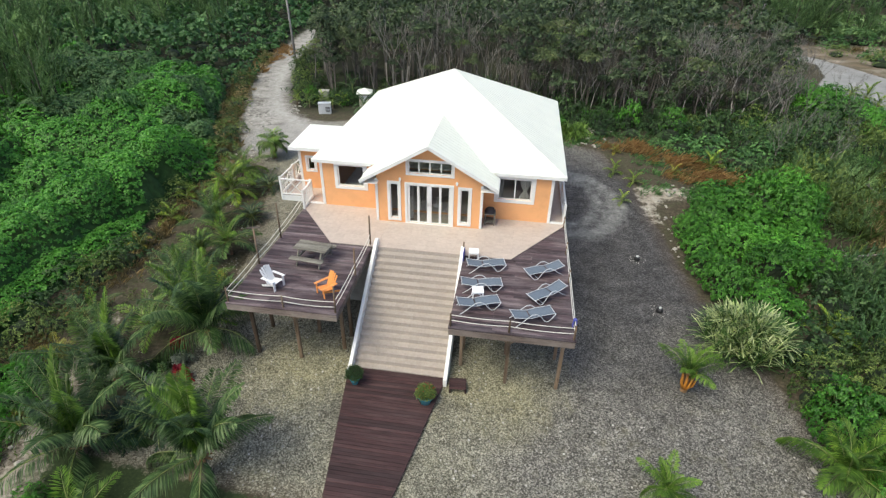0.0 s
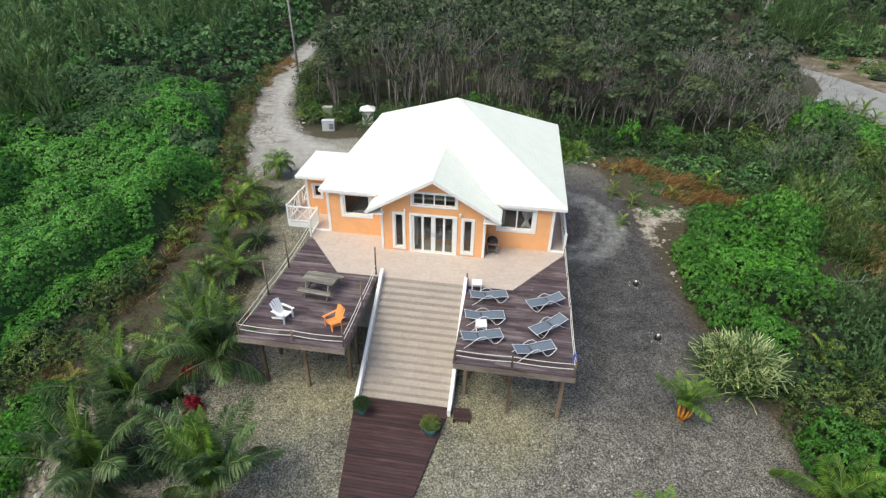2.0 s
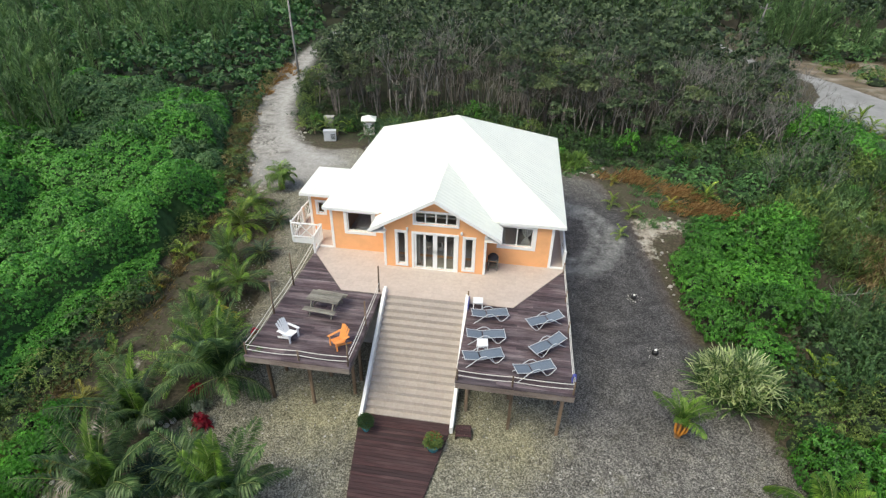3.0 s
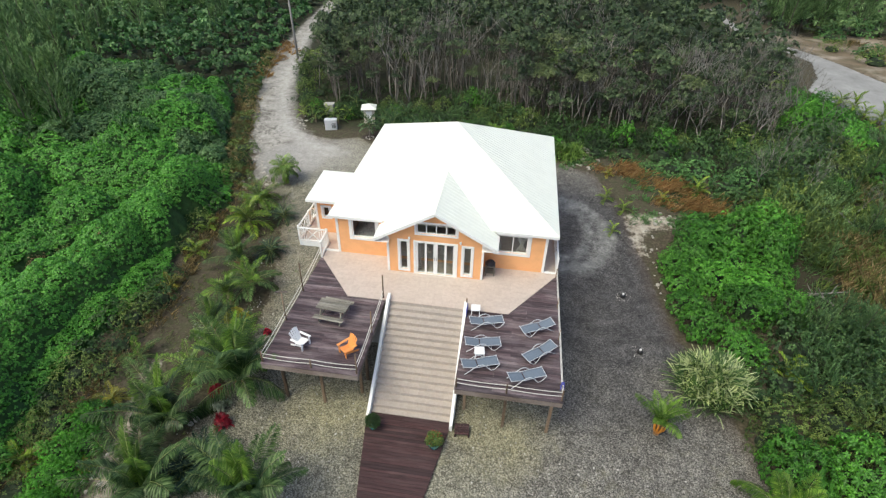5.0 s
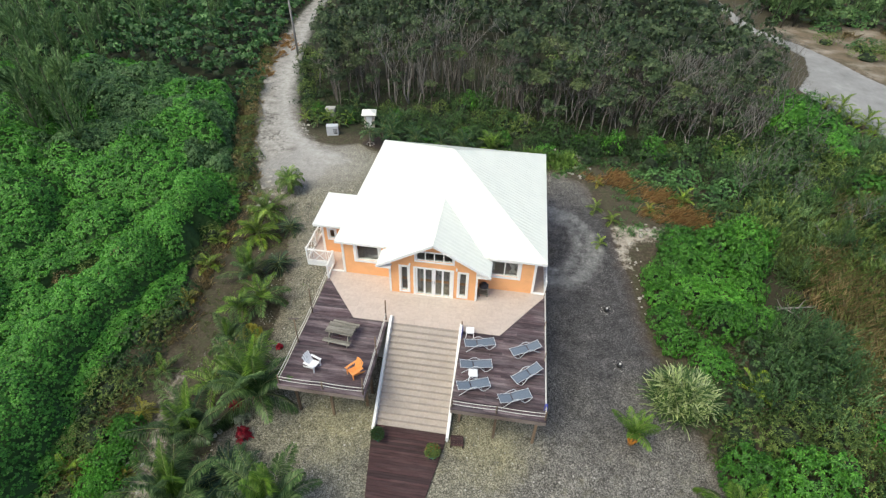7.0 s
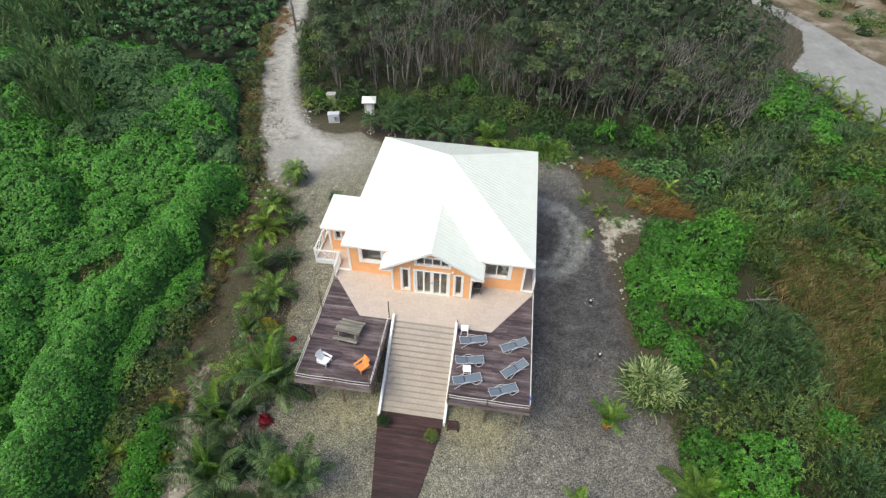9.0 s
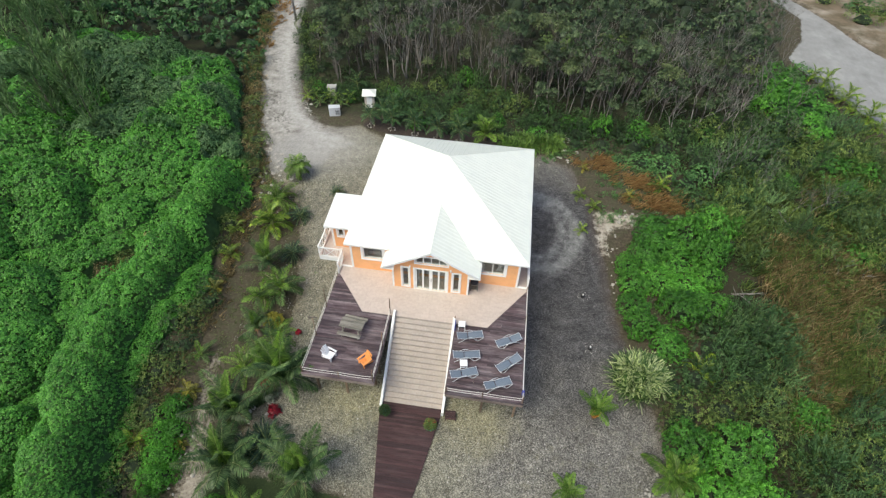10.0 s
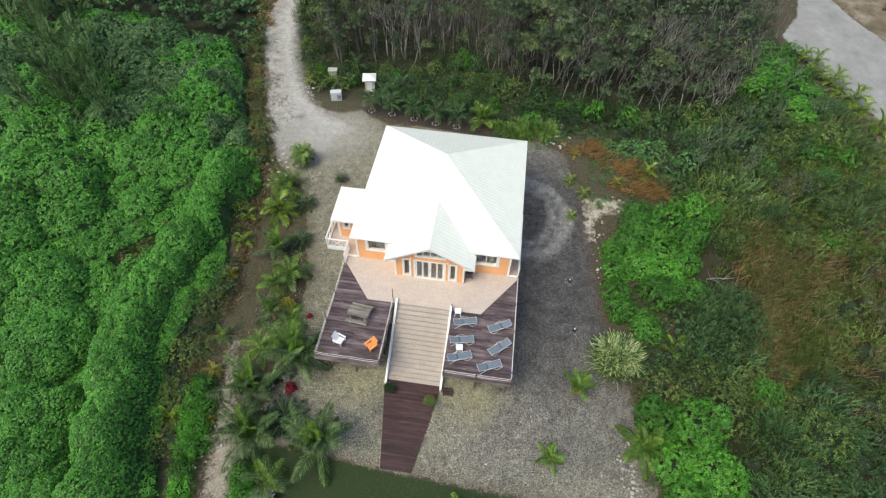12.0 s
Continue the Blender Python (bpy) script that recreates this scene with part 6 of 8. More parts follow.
strap_clump("screw_pine", 14.25, -0.6, 140, 1.55, 1.5, 1.0, 0.058, LEAF_PANDAN, "large screw pine clump with cream-striped strap leaves", "screw pine", 5, LEAF_CREAM, 0.14, 0.12)
for i, (x, y) in enumerate(((6.6, 23.6), (7.6, 23.9), (8.5, 23.5), (9.0, 24.3), (5.5, 24.1), (3.9, 23.2), (4.8, 23.0), (6.2, 22.8))):
    strap_clump("strap_lily", x, y, 10, 0.6, 0.65, 1.05, 0.07, LEAF_STRAP, "clump of long green strap leaves behind the house", "lily", 20 + i)
for i, (x, y, s) in enumerate(((-8.35, -6.15, 0.72), (-8.8, -0.3, 0.32), (-9.5, -4.5, 0.62))):
    strap_clump("ti_plant", x, y, 10, 0.30 * s, 0.75 * s, 0.42 * s, 0.10, LEAF_RED, "crimson-leaved ti plant in the planted strip", "ti plant", 40 + i)
strap_clump("croton", -10.8, 0.2, 26, 0.6, 0.8, 0.3, 0.08, LEAF_YELLOW, "yellow and green croton bush", "croton", 50)
strap_clump("croton", -8.9, -5.3, 12, 0.35, 0.45, 0.28, 0.08, LEAF_SILVER, "pale variegated low croton bush", "croton", 51)
strap_clump("silver_bush", -7.7, -13.6, 40, 1.0, 0.8, 0.35, 0.09, LEAF_SILVER, "silvery grey bay lavender bush at the lawn's edge", "silver bush", 52)
strap_clump("silver_bush", -10.0, -1.6, 12, 0.4, 0.4, 0.3, 0.08, LEAF_SILVER, "pale variegated low bush", "silver bush", 53)


# ---- bushes ----
def lumpy(n, r, h, rng, lumps=9):
    """Points and normals on an uneven mound made of several domes."""
    cs = [(0.0, 0.0, r * 0.75, h)] + [(r * 0.62 * math.cos(a), r * 0.62 * math.sin(a), r * rng.uniform(0.34, 0.55), h * rng.uniform(0.45, 1.1)) for a in np.arange(lumps) * 2 * np.pi / lumps + rng.uniform(0, 1)]
    P, N = [], []
    w = np.array([c[2] ** 2 for c in cs])
    for (cx, cy, cr, ch), k in zip(cs, (w / w.sum() * n).astype(int)):
        d = unit(rng.normal(0, 1, (k, 3)))
        d[:, 2] = np.abs(d[:, 2])
        p = np.stack([cx + d[:, 0] * cr, cy + d[:, 1] * cr, np.maximum(0.05, d[:, 2] * ch * 0.75 + ch * 0.22)], 1)
        p *= rng.uniform(0.82, 1.14, (k, 1))
        keep = np.ones(k, bool)
        for ox, oy, orr, oh in cs:
            if (ox, oy) != (cx, cy):
                q = ((p[:, 0] - ox) / orr) ** 2 + ((p[:, 1] - oy) / orr) ** 2 + ((p[:, 2] - oh * 0.22) / (oh * 0.75)) ** 2
                keep &= q > 0.7
        P.append(p[keep]), N.append(d[keep])
    return np.concatenate(P), np.concatenate(N)


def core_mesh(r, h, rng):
    """A lumpy fill well inside the leaves, coloured dark in place of the shade there."""
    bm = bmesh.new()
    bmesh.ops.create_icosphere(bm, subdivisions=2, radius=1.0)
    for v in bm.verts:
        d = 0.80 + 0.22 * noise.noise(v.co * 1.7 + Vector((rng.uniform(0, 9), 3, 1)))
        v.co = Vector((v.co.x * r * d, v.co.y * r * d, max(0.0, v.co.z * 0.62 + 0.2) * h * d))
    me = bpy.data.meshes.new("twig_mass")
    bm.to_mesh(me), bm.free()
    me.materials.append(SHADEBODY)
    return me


def bush_kit(seed, kinds, n, length, width, count, material, r=1.5, h=1.5, wild=0.14):
    out = []
    for k in range(kinds):
        rng = np.random.RandomState(seed + k)
        p, nn = lumpy(n, r, h, rng)
        nn = nn + np.array([[0, 0, 0.35]])
        me = mesh_from("leaves", *heads(p, nn, count, length, width, rng, -0.02, 0.45, wild, 0.5, 0.64))
        me.materials.append(material)
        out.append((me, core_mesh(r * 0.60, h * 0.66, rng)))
    return out


BROAD = bush_kit(200, 4, 1400, 0.122, 0.077, 5, LEAF_BROAD, wild=0.34)
BROADFAR = bush_kit(210, 3, 460, 0.15, 0.10, 5, LEAF_BROAD, wild=0.30)
HEDGE = bush_kit(205, 2, 1000, 0.118, 0.075, 5, LEAF_HEDGE, wild=0.26)
DARKB = bush_kit(220, 4, 370, 0.122, 0.106, 4, LEAF_DARK)
OLIVEB = bush_kit(240, 3, 480, 0.125, 0.065, 4, LEAF_OLIVE)
DULLB = bush_kit(230, 4, 420, 0.125, 0.11, 4, LEAF_SCRUB)


def plumes(base, axis, length, per, blade, width, rng, open_=0.55):
    """Feathery shoots: fine needles that stand off a rising axis."""
    n = len(base)
    ax = unit(axis)
    u = (np.arange(per)[None] + rng.uniform(0, 1, (n, per))) / per
    pos = base[:, None] + ax[:, None] * (u * length[:, None])[..., None] + np.array([0.10, 0.06, 0]) * (u ** 2 * length[:, None])[..., None]
    d = ax[:, None] + rng.normal(0, open_, (n, per, 3))
    ln = blade * rng.uniform(0.7, 1.2, (n, per)) * (1.15 - 0.75 * u)
    return blades(pos.reshape(-1, 3), d.reshape(-1, 3), ln.ravel(), width, 0.1, 0.08)


def wispy_kit(seed, kinds, n, material, r=1.2, h=2.4):
    """Feathery bushes: rising shoots of uneven height."""
    out = []
    for k in range(kinds):
        rng = np.random.RandomState(seed + k)
        az, q = rng.uniform(0, 2 * np.pi, n), np.sqrt(rng.uniform(0, 1, n)) * r
        lump = 0.75 + 0.35 * np.sin(az * 2 + k) * np.cos(az * 3 + 2 * k)
        zz = h * rng.uniform(0.05, 0.66, n) * (1 - 0.5 * (q / r) ** 2) * lump
        base = np.stack([q * np.cos(az), q * np.sin(az), zz], 1)
        axis = np.stack([np.cos(az) * q / r * 0.8 + 0.22, np.sin(az) * q / r * 0.8 + 0.12, rng.uniform(0.5, 1.3, n)], 1) + rng.normal(0, 0.2, (n, 3))
        me = leaf_mesh("sprays", plumes(base, axis, rng.uniform(0.45, 0.95, n) * h / 2.2, 16, 0.26, 0.050, rng, 0.4))
        me.materials.append(material)
        out.append((me, core_mesh(r * 0.5, h * 0.4, rng)))
    return out


WISPY = wispy_kit(260, 4, 84, LEAF_FEATHER)
WISPYO = wispy_kit(270, 3, 66, LEAF_OLIVE, 1.2, 1.8)
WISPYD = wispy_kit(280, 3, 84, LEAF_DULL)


def plant(name, kit, x, y, r, h, label, category, group, seed, base=1.5, tall=1.5):
    rng = random.Random(seed)
    me, core = kit[seed % len(kit)]
    t = thing(name, pose(x, y, float(ground_z(x, y)) - 0.03, 0, 0, rng.uniform(0, 360)) @ Matrix.Diagonal((r / base, r / base, h / tall, 1)), label, category, group)
    for nm, m in (("leaves", me), ("twig_mass", core)):
        o = new(nm, m)
        o.parent = t
    return t


B = "bright green broad-leaved shrub"
for i, (x, y, r, h) in enumerate(((17.2, 12.6, 2.3, 2.0), (19.4, 13.0, 1.9, 1.9), (16.0, 11.0, 1.6, 1.5), (18.6, 10.6, 1.8, 1.7), (14.5, 9.6, 1.1, 1.0), (14.7, 7.7, 1.3, 1.2),
                                  (14.6, 5.7, 1.3, 1.3), (14.8, 3.8, 1.3, 1.3), (16.6, 8.5, 1.6, 1.4), (18.6, 7.8, 1.8, 1.6), (17.9, 5.8, 1.7, 1.4), (20.2, 6.2, 1.5, 1.4),
                                  (16.6, 2.4, 1.5, 1.5), (16.8, -4.8, 1.7, 1.5), (22.0, 14.4, 1.8, 2.1), (23.6, 15.4, 1.2, 1.7), (21.0, 11.6, 1.7, 1.9), (20.6, 9.2, 1.3, 1.5))):
    plant("broadleaf_shrub", BROAD, x, y, r * 0.88, h * (0.85, 1.4, 1.1)[i % 3], B, "shrub", "bright broadleaf shrubs", 300 + i)
for i, (x, y, r, h) in enumerate(((19.2, -4.9, 2.0, 1.8), (17.4, -7.4, 1.7, 1.5), (19.8, -7.6, 1.9, 1.6), (18.2, -10.0, 1.8, 1.5),
                                  (20.8, -10.2, 1.8, 1.5), (33.4, 37.0, 2.2, 2.0), (31.8, 35.4, 2.1, 2.2), (34.6, 34.6, 2.0, 1.8), (35.4, 31.8, 2.0, 1.6), 
                                  (24.4, -1.6, 1.2, 1.3))):
    plant("broadleaf_shrub", BROAD, x, y, r * 0.88, h * (1.35, 0.85, 1.1)[i % 3], B, "shrub", "bright broadleaf shrubs", 330 + i)
for i, (x, y, r, h) in enumerate(((17.0, 22.8, 1.3, 1.3), (19.0, 22.6, 1.5, 1.5), (20.9, 20.6, 1.4, 1.5), (15.0, 22.6, 0.8, 0.8), (18.2, 21.2, 0.9, 0.9), (22.4, 21.6, 1.5, 1.8))):
    plant("scrub_shrub", DULLB, x, y, r, h, "dull green rounded shrub on rough ground", "shrub", "dull scrub shrubs", 2640 + i)
for i, (x, y, r, h) in enumerate(((17.0, -2.2, 1.4, 1.7), (16.0, -3.2, 0.9, 1.1), (19.2, -2.0, 1.4, 2.0), (21.4, -3.4, 1.6, 1.9), (22.8, -0.8, 1.3, 1.7), (20.4, -0.6, 1.2, 1.6), (18.8, -3.4, 1.1, 1.4))):
    plant("olive_shrub", OLIVEB, x, y, r, h, "olive green narrow-leaved scrub bush", "bush", "scrub bushes", 2700 + i)
D = "dark green small-leaved shrub"
for i, (x, y, r, h) in enumerate(((19.6, 2.6, 1.7, 2.0), (22.0, 3.0, 1.9, 2.2), (21.4, 0.6, 1.6, 1.8), (23.8, 5.0, 1.7, 1.8), (16.4, -0.6, 1.3, 1.4), (17.9, 0.2, 1.4, 1.5),
                                  (21.4, 17.6, 1.7, 1.9), (24.0, 18.6, 1.9, 2.2), (16.4, 24.8, 1.6, 2.0), (19.2, 25.2, 1.8, 2.2), (22.4, 23.6, 1.9, 2.3), (25.4, 22.0, 1.9, 2.4),
                                  (28.0, 24.6, 2.2, 3.0), (30.2, 28.0, 2.4, 3.2), (31.8, 31.4, 2.4, 3.2), (13.4, 24.8, 1.4, 1.4), (10.8, 24.6, 1.2, 1.1), (11.8, 26.2, 1.3, 1.5), (9.4, 26.0, 1.1, 1.3), (34.0, 27.4, 2.0, 2.0))):
    plant("dark_shrub", DARKB, x, y, r, h, D, "shrub", "dark shrubs", 360 + i)
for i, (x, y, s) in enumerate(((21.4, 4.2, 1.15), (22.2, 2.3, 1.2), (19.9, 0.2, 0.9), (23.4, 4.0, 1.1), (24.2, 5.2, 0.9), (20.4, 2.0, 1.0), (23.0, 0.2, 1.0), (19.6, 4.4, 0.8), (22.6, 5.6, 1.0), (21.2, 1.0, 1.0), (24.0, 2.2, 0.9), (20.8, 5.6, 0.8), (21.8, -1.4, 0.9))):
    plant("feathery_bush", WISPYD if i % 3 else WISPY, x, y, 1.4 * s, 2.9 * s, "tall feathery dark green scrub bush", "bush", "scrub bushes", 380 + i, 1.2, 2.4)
rg = random.Random(8)
for i in range(190):
    x, y = rg.uniform(22, 44), rg.uniform(-14, 30)
    if float(edge_distance(x, y, ROAD)) > -1.2 or (x < 24.0 and y < 7 and y > -11) or (-4 < y < 14 and abs(x - 25.2 - 0.0235 * (y + 3) ** 2) < 1.2 and rg.random() < 0.6):
        continue
    k = rg.random()
    s = rg.choice((0.7, 0.9, 1.1, 1.35, 1.6))
    # a bare gap, and grey-green feathery bushes behind it
    if 20.5 < x < 26 and 6.6 < y < 9.6:
        continue
    if 14 < y < 27 and x < 30:
        k *= 0.42
    # the tan grass glade stays open
    if (2.5 < y < 14.5 and abs(x - 27.3 - 0.12 * (y - 9)) < 1.6) or math.hypot(x - 30.6, (y - 10.4) * 0.6) < 1.0:
        continue
    if k < (0.4 if y < 6 else 0.22):
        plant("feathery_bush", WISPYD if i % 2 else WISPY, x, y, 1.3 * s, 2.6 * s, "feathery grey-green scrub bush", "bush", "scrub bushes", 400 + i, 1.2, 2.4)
    elif k < 0.65:
        plant("olive_bush", WISPYO, x, y, 1.3 * s, 1.85 * s, "olive green wispy scrub bush", "bush", "scrub bushes", 400 + i, 1.2, 1.8)
    elif k < 0.85:
        plant("olive_shrub", OLIVEB, x, y, 1.15 * s, 1.6 * s, "olive green narrow-leaved scrub bush", "bush", "scrub bushes", 400 + i)
    elif y > 16 or k > 0.95:
        plant("broadleaf_shrub", BROADFAR, x, y, 1.2 * s, 1.2 * s, B, "shrub", "bright broadleaf shrubs", 400 + i)
for i, (x, y, s) in enumerate(((24.6, 12.0, 0.8), (25.6, 6.0, 0.7), (25.2, 17.0, 1.0), (27.2, 18.4, 1.1), (26.0, 20.8, 1.1), (28.6, 20.6, 1.0), (24.6, 22.4, 1.0), (27.4, 15.4, 0.9), (24.9, 3.4, 0.85), (26.4, 13.6, 0.7), (25.0, 0.4, 0.8), (26.8, -2.4, 0.9))):
    plant("feathery_bush", WISPY, x, y, 1.4 * s, 2.2 * s, "feathery grey-green scrub bush", "bush", "scrub bushes", 2520 + i, 1.2, 2.4)
for i, (x, y, s) in enumerate(((29.6, 3.4, 0.9), (31.4, 6.6, 1.0), (28.8, 0.6, 0.8), (26.0, 4.6, 0.6), (30.8, 13.6, 0.9), (28.0, 13.8, 0.6), (26.2, 0.8, 0.7), (27.6, -1.6, 0.8), (24.2, 14.6, 1.0), (26.3, 15.5, 1.1), (24.6, 12.6, 0.8), (28.6, 6.2, 0.7), (26.6, 10.6, 0.6), (29.2, 11.6, 0.8))):
    plant("olive_bush", WISPYO, x, y, 1.4 * s, 1.5 * s, "olive green wispy scrub bush", "bush", "scrub bushes", 2500 + i, 1.2, 1.8)
for i, (x, y) in enumerate(((-15.9, 1.0), (-16.4, -0.6), (-16.0, -2.4), (-15.8, -4.2), (-17.0, -3.4), (-15.6, -7.4), (-15.3, -12.0), (-15.0, -10.6), (-17.4, 1.8), (-18.4, 15.6), (-18.8, 17.6), (-20.0, 20.0), (-21.2, 22.0), (-22.6, 26.0), (-24.6, 30.5), (-25.8, 34.0), (-20.0, 17.0), (-16.6, -8.0), (-16.9, -6.2), (-16.6, -4.8), (-17.4, -1.0), (-16.8, 0.4), (-16.9, 3.0), (-17.5, 6.4), (-18.2, 11.4), (-17.8, 9.0))):
    kit = (DARKB, OLIVEB, DARKB, OLIVEB)[i % 4]
    plant("edge_shrub", kit, x, y, 1.1 + 0.25 * math.sin(i * 3), 1.15 + 0.35 * math.cos(i * 5), "dull green shrub at the thicket's edge", "shrub", "thicket edge shrubs", 600 + i)
for i, (x, y) in enumerate(((-14.4, -7.4), (-14.3, -8.6), (-14.0, -9.8), (-13.6, -11.0), (-13.2, -12.2), (-12.8, -13.4), (-12.5, -14.6), (-14.2, -6.8), (-13.6, -8.2), (-13.3, -9.6), (-13.0, -10.8), (-8.9, -13.0), (-9.3, -12.2))):
    plant("hedge_shrub", HEDGE, x, y, 0.85, 1.0, "bright green low shrub in the strip beside the sandy path", "shrub", "hedge shrubs", 640 + i)
for i in range(26):
    plant("garden_shrub", DARKB if i % 4 else BROADFAR, -16.5 + i * 0.98, (26.2 if i > 8 else 29.4) + 1.3 * math.sin(i * 4.1), 0.85 + 0.2 * math.sin(i * 2.7), 1.1 + 0.3 * math.cos(i * 1.9), "dark green shrub at the wood's edge", "shrub", "shrubs behind the house", 660 + i)

rg = random.Random(19)
for i in range(70):
    x, y = rg.uniform(-15.5, 8.5), rg.uniform(25.4, 31.4)
    if x < -8.5 and y < 30.6 and min(math.hypot(x + 15.1, y - 30.5), math.hypot(x + 13.6, y - 26.2), math.hypot(x + 10.5, y - 27.4), math.hypot(x + 10.3, y - 25.6)) < 1.8 or (x < -11 and y < 28.4):
        continue
    plant("garden_shrub", DARKB if i % 5 else OLIVEB, x, y, rg.uniform(0.7, 1.2), rg.uniform(0.7, 1.7), "dark green shrub at the wood's edge", "shrub", "shrubs behind the house", 1700 + i)

DRYB = bush_kit(250, 3, 300, 0.16, 0.06, 4, LEAF_DRY)
for i, (x, y, r) in enumerate(((-24.9, 2.6, 0.7), (-23.9, 4.0, 0.8), (-22.9, 5.6, 0.8), (-22.3, 6.4, 0.6))):
    plant("dry_shrub", OLIVEB if i == 1 else DRYB, x, y, r, 1.1, "brown dry shrub in a hollow of the thicket", "shrub", "dry shrubs in the thicket", 2660 + i)
rg = random.Random(37)
for i in range(30):
    u = i / 29
    x, y = -19.8 - 9.6 * u + rg.uniform(-0.9, 0.3), 17.5 + 30 * u + rg.uniform(-0.5, 0.5)
    plant("dry_shrub", DRYB if i % 3 else OLIVEB, x, y, rg.uniform(0.6, 1.0), rg.uniform(0.5, 1.0), "brown dry scrubby shrub along the track", "shrub", "dry shrubs along the track", 2500 + i)
for i, (x, y, r, h) in enumerate(((36.6, 42.4, 1.7, 1.8), (38.2, 45.2, 1.4, 1.4), (34.8, 43.2, 1.6, 1.9), (37.8, 39.6, 1.6, 1.6), (35.2, 39.8, 1.8, 2.0), (36.8, 36.8, 1.8, 1.7), (38.6, 36.6, 1.3, 1.2), (33.2, 40.6, 1.7, 2.0))):
    plant("broadleaf_shrub", BROADFAR, x, y, r, h, B, "shrub", "bright broadleaf shrubs", 2570 + i)
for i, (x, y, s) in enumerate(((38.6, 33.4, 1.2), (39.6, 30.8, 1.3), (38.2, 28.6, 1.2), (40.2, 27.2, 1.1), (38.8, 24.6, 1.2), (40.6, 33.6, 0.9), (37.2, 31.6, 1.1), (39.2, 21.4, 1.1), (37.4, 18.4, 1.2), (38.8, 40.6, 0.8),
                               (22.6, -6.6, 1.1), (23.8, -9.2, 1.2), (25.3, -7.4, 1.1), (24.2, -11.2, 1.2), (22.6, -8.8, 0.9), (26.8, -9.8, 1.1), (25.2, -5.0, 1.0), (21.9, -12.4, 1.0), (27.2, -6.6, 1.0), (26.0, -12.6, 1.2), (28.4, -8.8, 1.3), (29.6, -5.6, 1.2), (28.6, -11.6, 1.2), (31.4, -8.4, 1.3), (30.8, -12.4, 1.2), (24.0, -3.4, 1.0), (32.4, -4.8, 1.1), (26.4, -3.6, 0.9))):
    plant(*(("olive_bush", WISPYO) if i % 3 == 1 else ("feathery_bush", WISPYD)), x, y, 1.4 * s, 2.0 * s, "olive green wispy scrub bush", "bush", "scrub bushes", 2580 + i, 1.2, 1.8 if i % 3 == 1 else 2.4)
for i, (x, y) in enumerate(((34.6, 20.4), (36.0, 22.6), (35.2, 25.0), (37.0, 26.6), (33.6, 22.8), (36.8, 19.6), (34.0, 17.6), (36.4, 28.8))):
    plant("olive_bush", WISPYO, x, y, 1.2, 1.3, "olive green wispy scrub bush", "bush", "scrub bushes", 2550 + i, 1.2, 1.8)

# ---- left thicket: one unbroken mass of broad leaves ----
THICKET = [(-13.6, -14.6), (-15.6, -11), (-16.0, -8.6), (-17.4, -5.7), (-17.6, -2), (-16.5, 2.4), (-17.4, 4.8), (-18.4, 7.0), (-18.9, 9.2), (-17.7, 10.4), (-17.3, 12.2), (-17.8, 13.8), (-19.6, 16.6), (-22.4, 22), (-25.2, 29), (-29, 34),
           (-40, 36), (-60, 30), (-70, 10), (-60, -24), (-14, -24)]


def _domes(seed, n, r0, r1, h0, h1, rim):
    r_ = np.random.RandomState(seed)
    cx, cy = r_.uniform(-68, -13, n), r_.uniform(-22, 36, n)
    e = edge_distance(cx, cy, THICKET)
    k = e > rim
    cx, cy, e = cx[k], cy[k], e[k]
    r = np.minimum(r_.uniform(r0, r1, len(cx)), e + 0.3)
    return cx, cy, r, r_.uniform(h0, h1, len(cx)) * np.clip(r / r0, 0.5, 1.3)


_b = _domes(211, 300, 1.8, 4.2, 1.2, 2.0, 0.9)
# a long ridge along the near side, with a hollow behind it
_ry = np.arange(-14.5, 13.5, 0.7)
_rx = np.interp(_ry, (-14.5, -9.0, -6.6, -4.0, -1.0, 1.7, 4.0, 7.0, 13.0), (-17.0, -19.0, -19.9, -20.8, -21.0, -20.8, -20.2, -19.9, -20.4)) + 0.2 * np.sin(_ry * 1.3)
_u = np.clip(((_b[0] + 25.4) * 3.2 + (_b[1] - 1.2) * 5.6) / (3.2 ** 2 + 5.6 ** 2), 0, 1)
_k = (np.hypot(_b[0] + 25.4 - 3.2 * _u, _b[1] - 1.2 - 5.6 * _u) > _b[2] + 0.5) & ~((_b[0] + _b[2] > np.interp(_b[1], _ry, _rx) - 1.2) & (_b[1] < 13) & (_b[1] > -15))
BIG_DOMES = tuple(np.concatenate([a[_k], c]) for a, c in zip(_b, (_rx, _ry, 1.9 + 0.25 * np.sin(_ry * 2.1), 2.55 + 0.2 * np.cos(_ry * 1.7))))
SMALL_DOMES = _domes(212, 5200, 0.45, 1.0, 0.20, 0.42, 0.3)


def _crowd(x, y, domes, floor):
    best = np.array(floor, float)
    g = np.zeros((*x.shape, 2))
    for cx, cy, r, h in zip(*domes):
        q = ((x - cx) ** 2 + (y - cy) ** 2) / (r * r)
        i = np.nonzero(q < 1)
        if not len(i[0]):
            continue
        t = h * np.sqrt(1 - q[i])
        w = t > best[i]
        j = tuple(a[w] for a in i)
        best[j] = t[w]
        k = h / (r * np.sqrt(np.maximum(0.3, 1 - q[j])))
        g[j] = np.stack([(x[j] - cx) / r * k, (y[j] - cy) / r * k], -1)
    return best, g


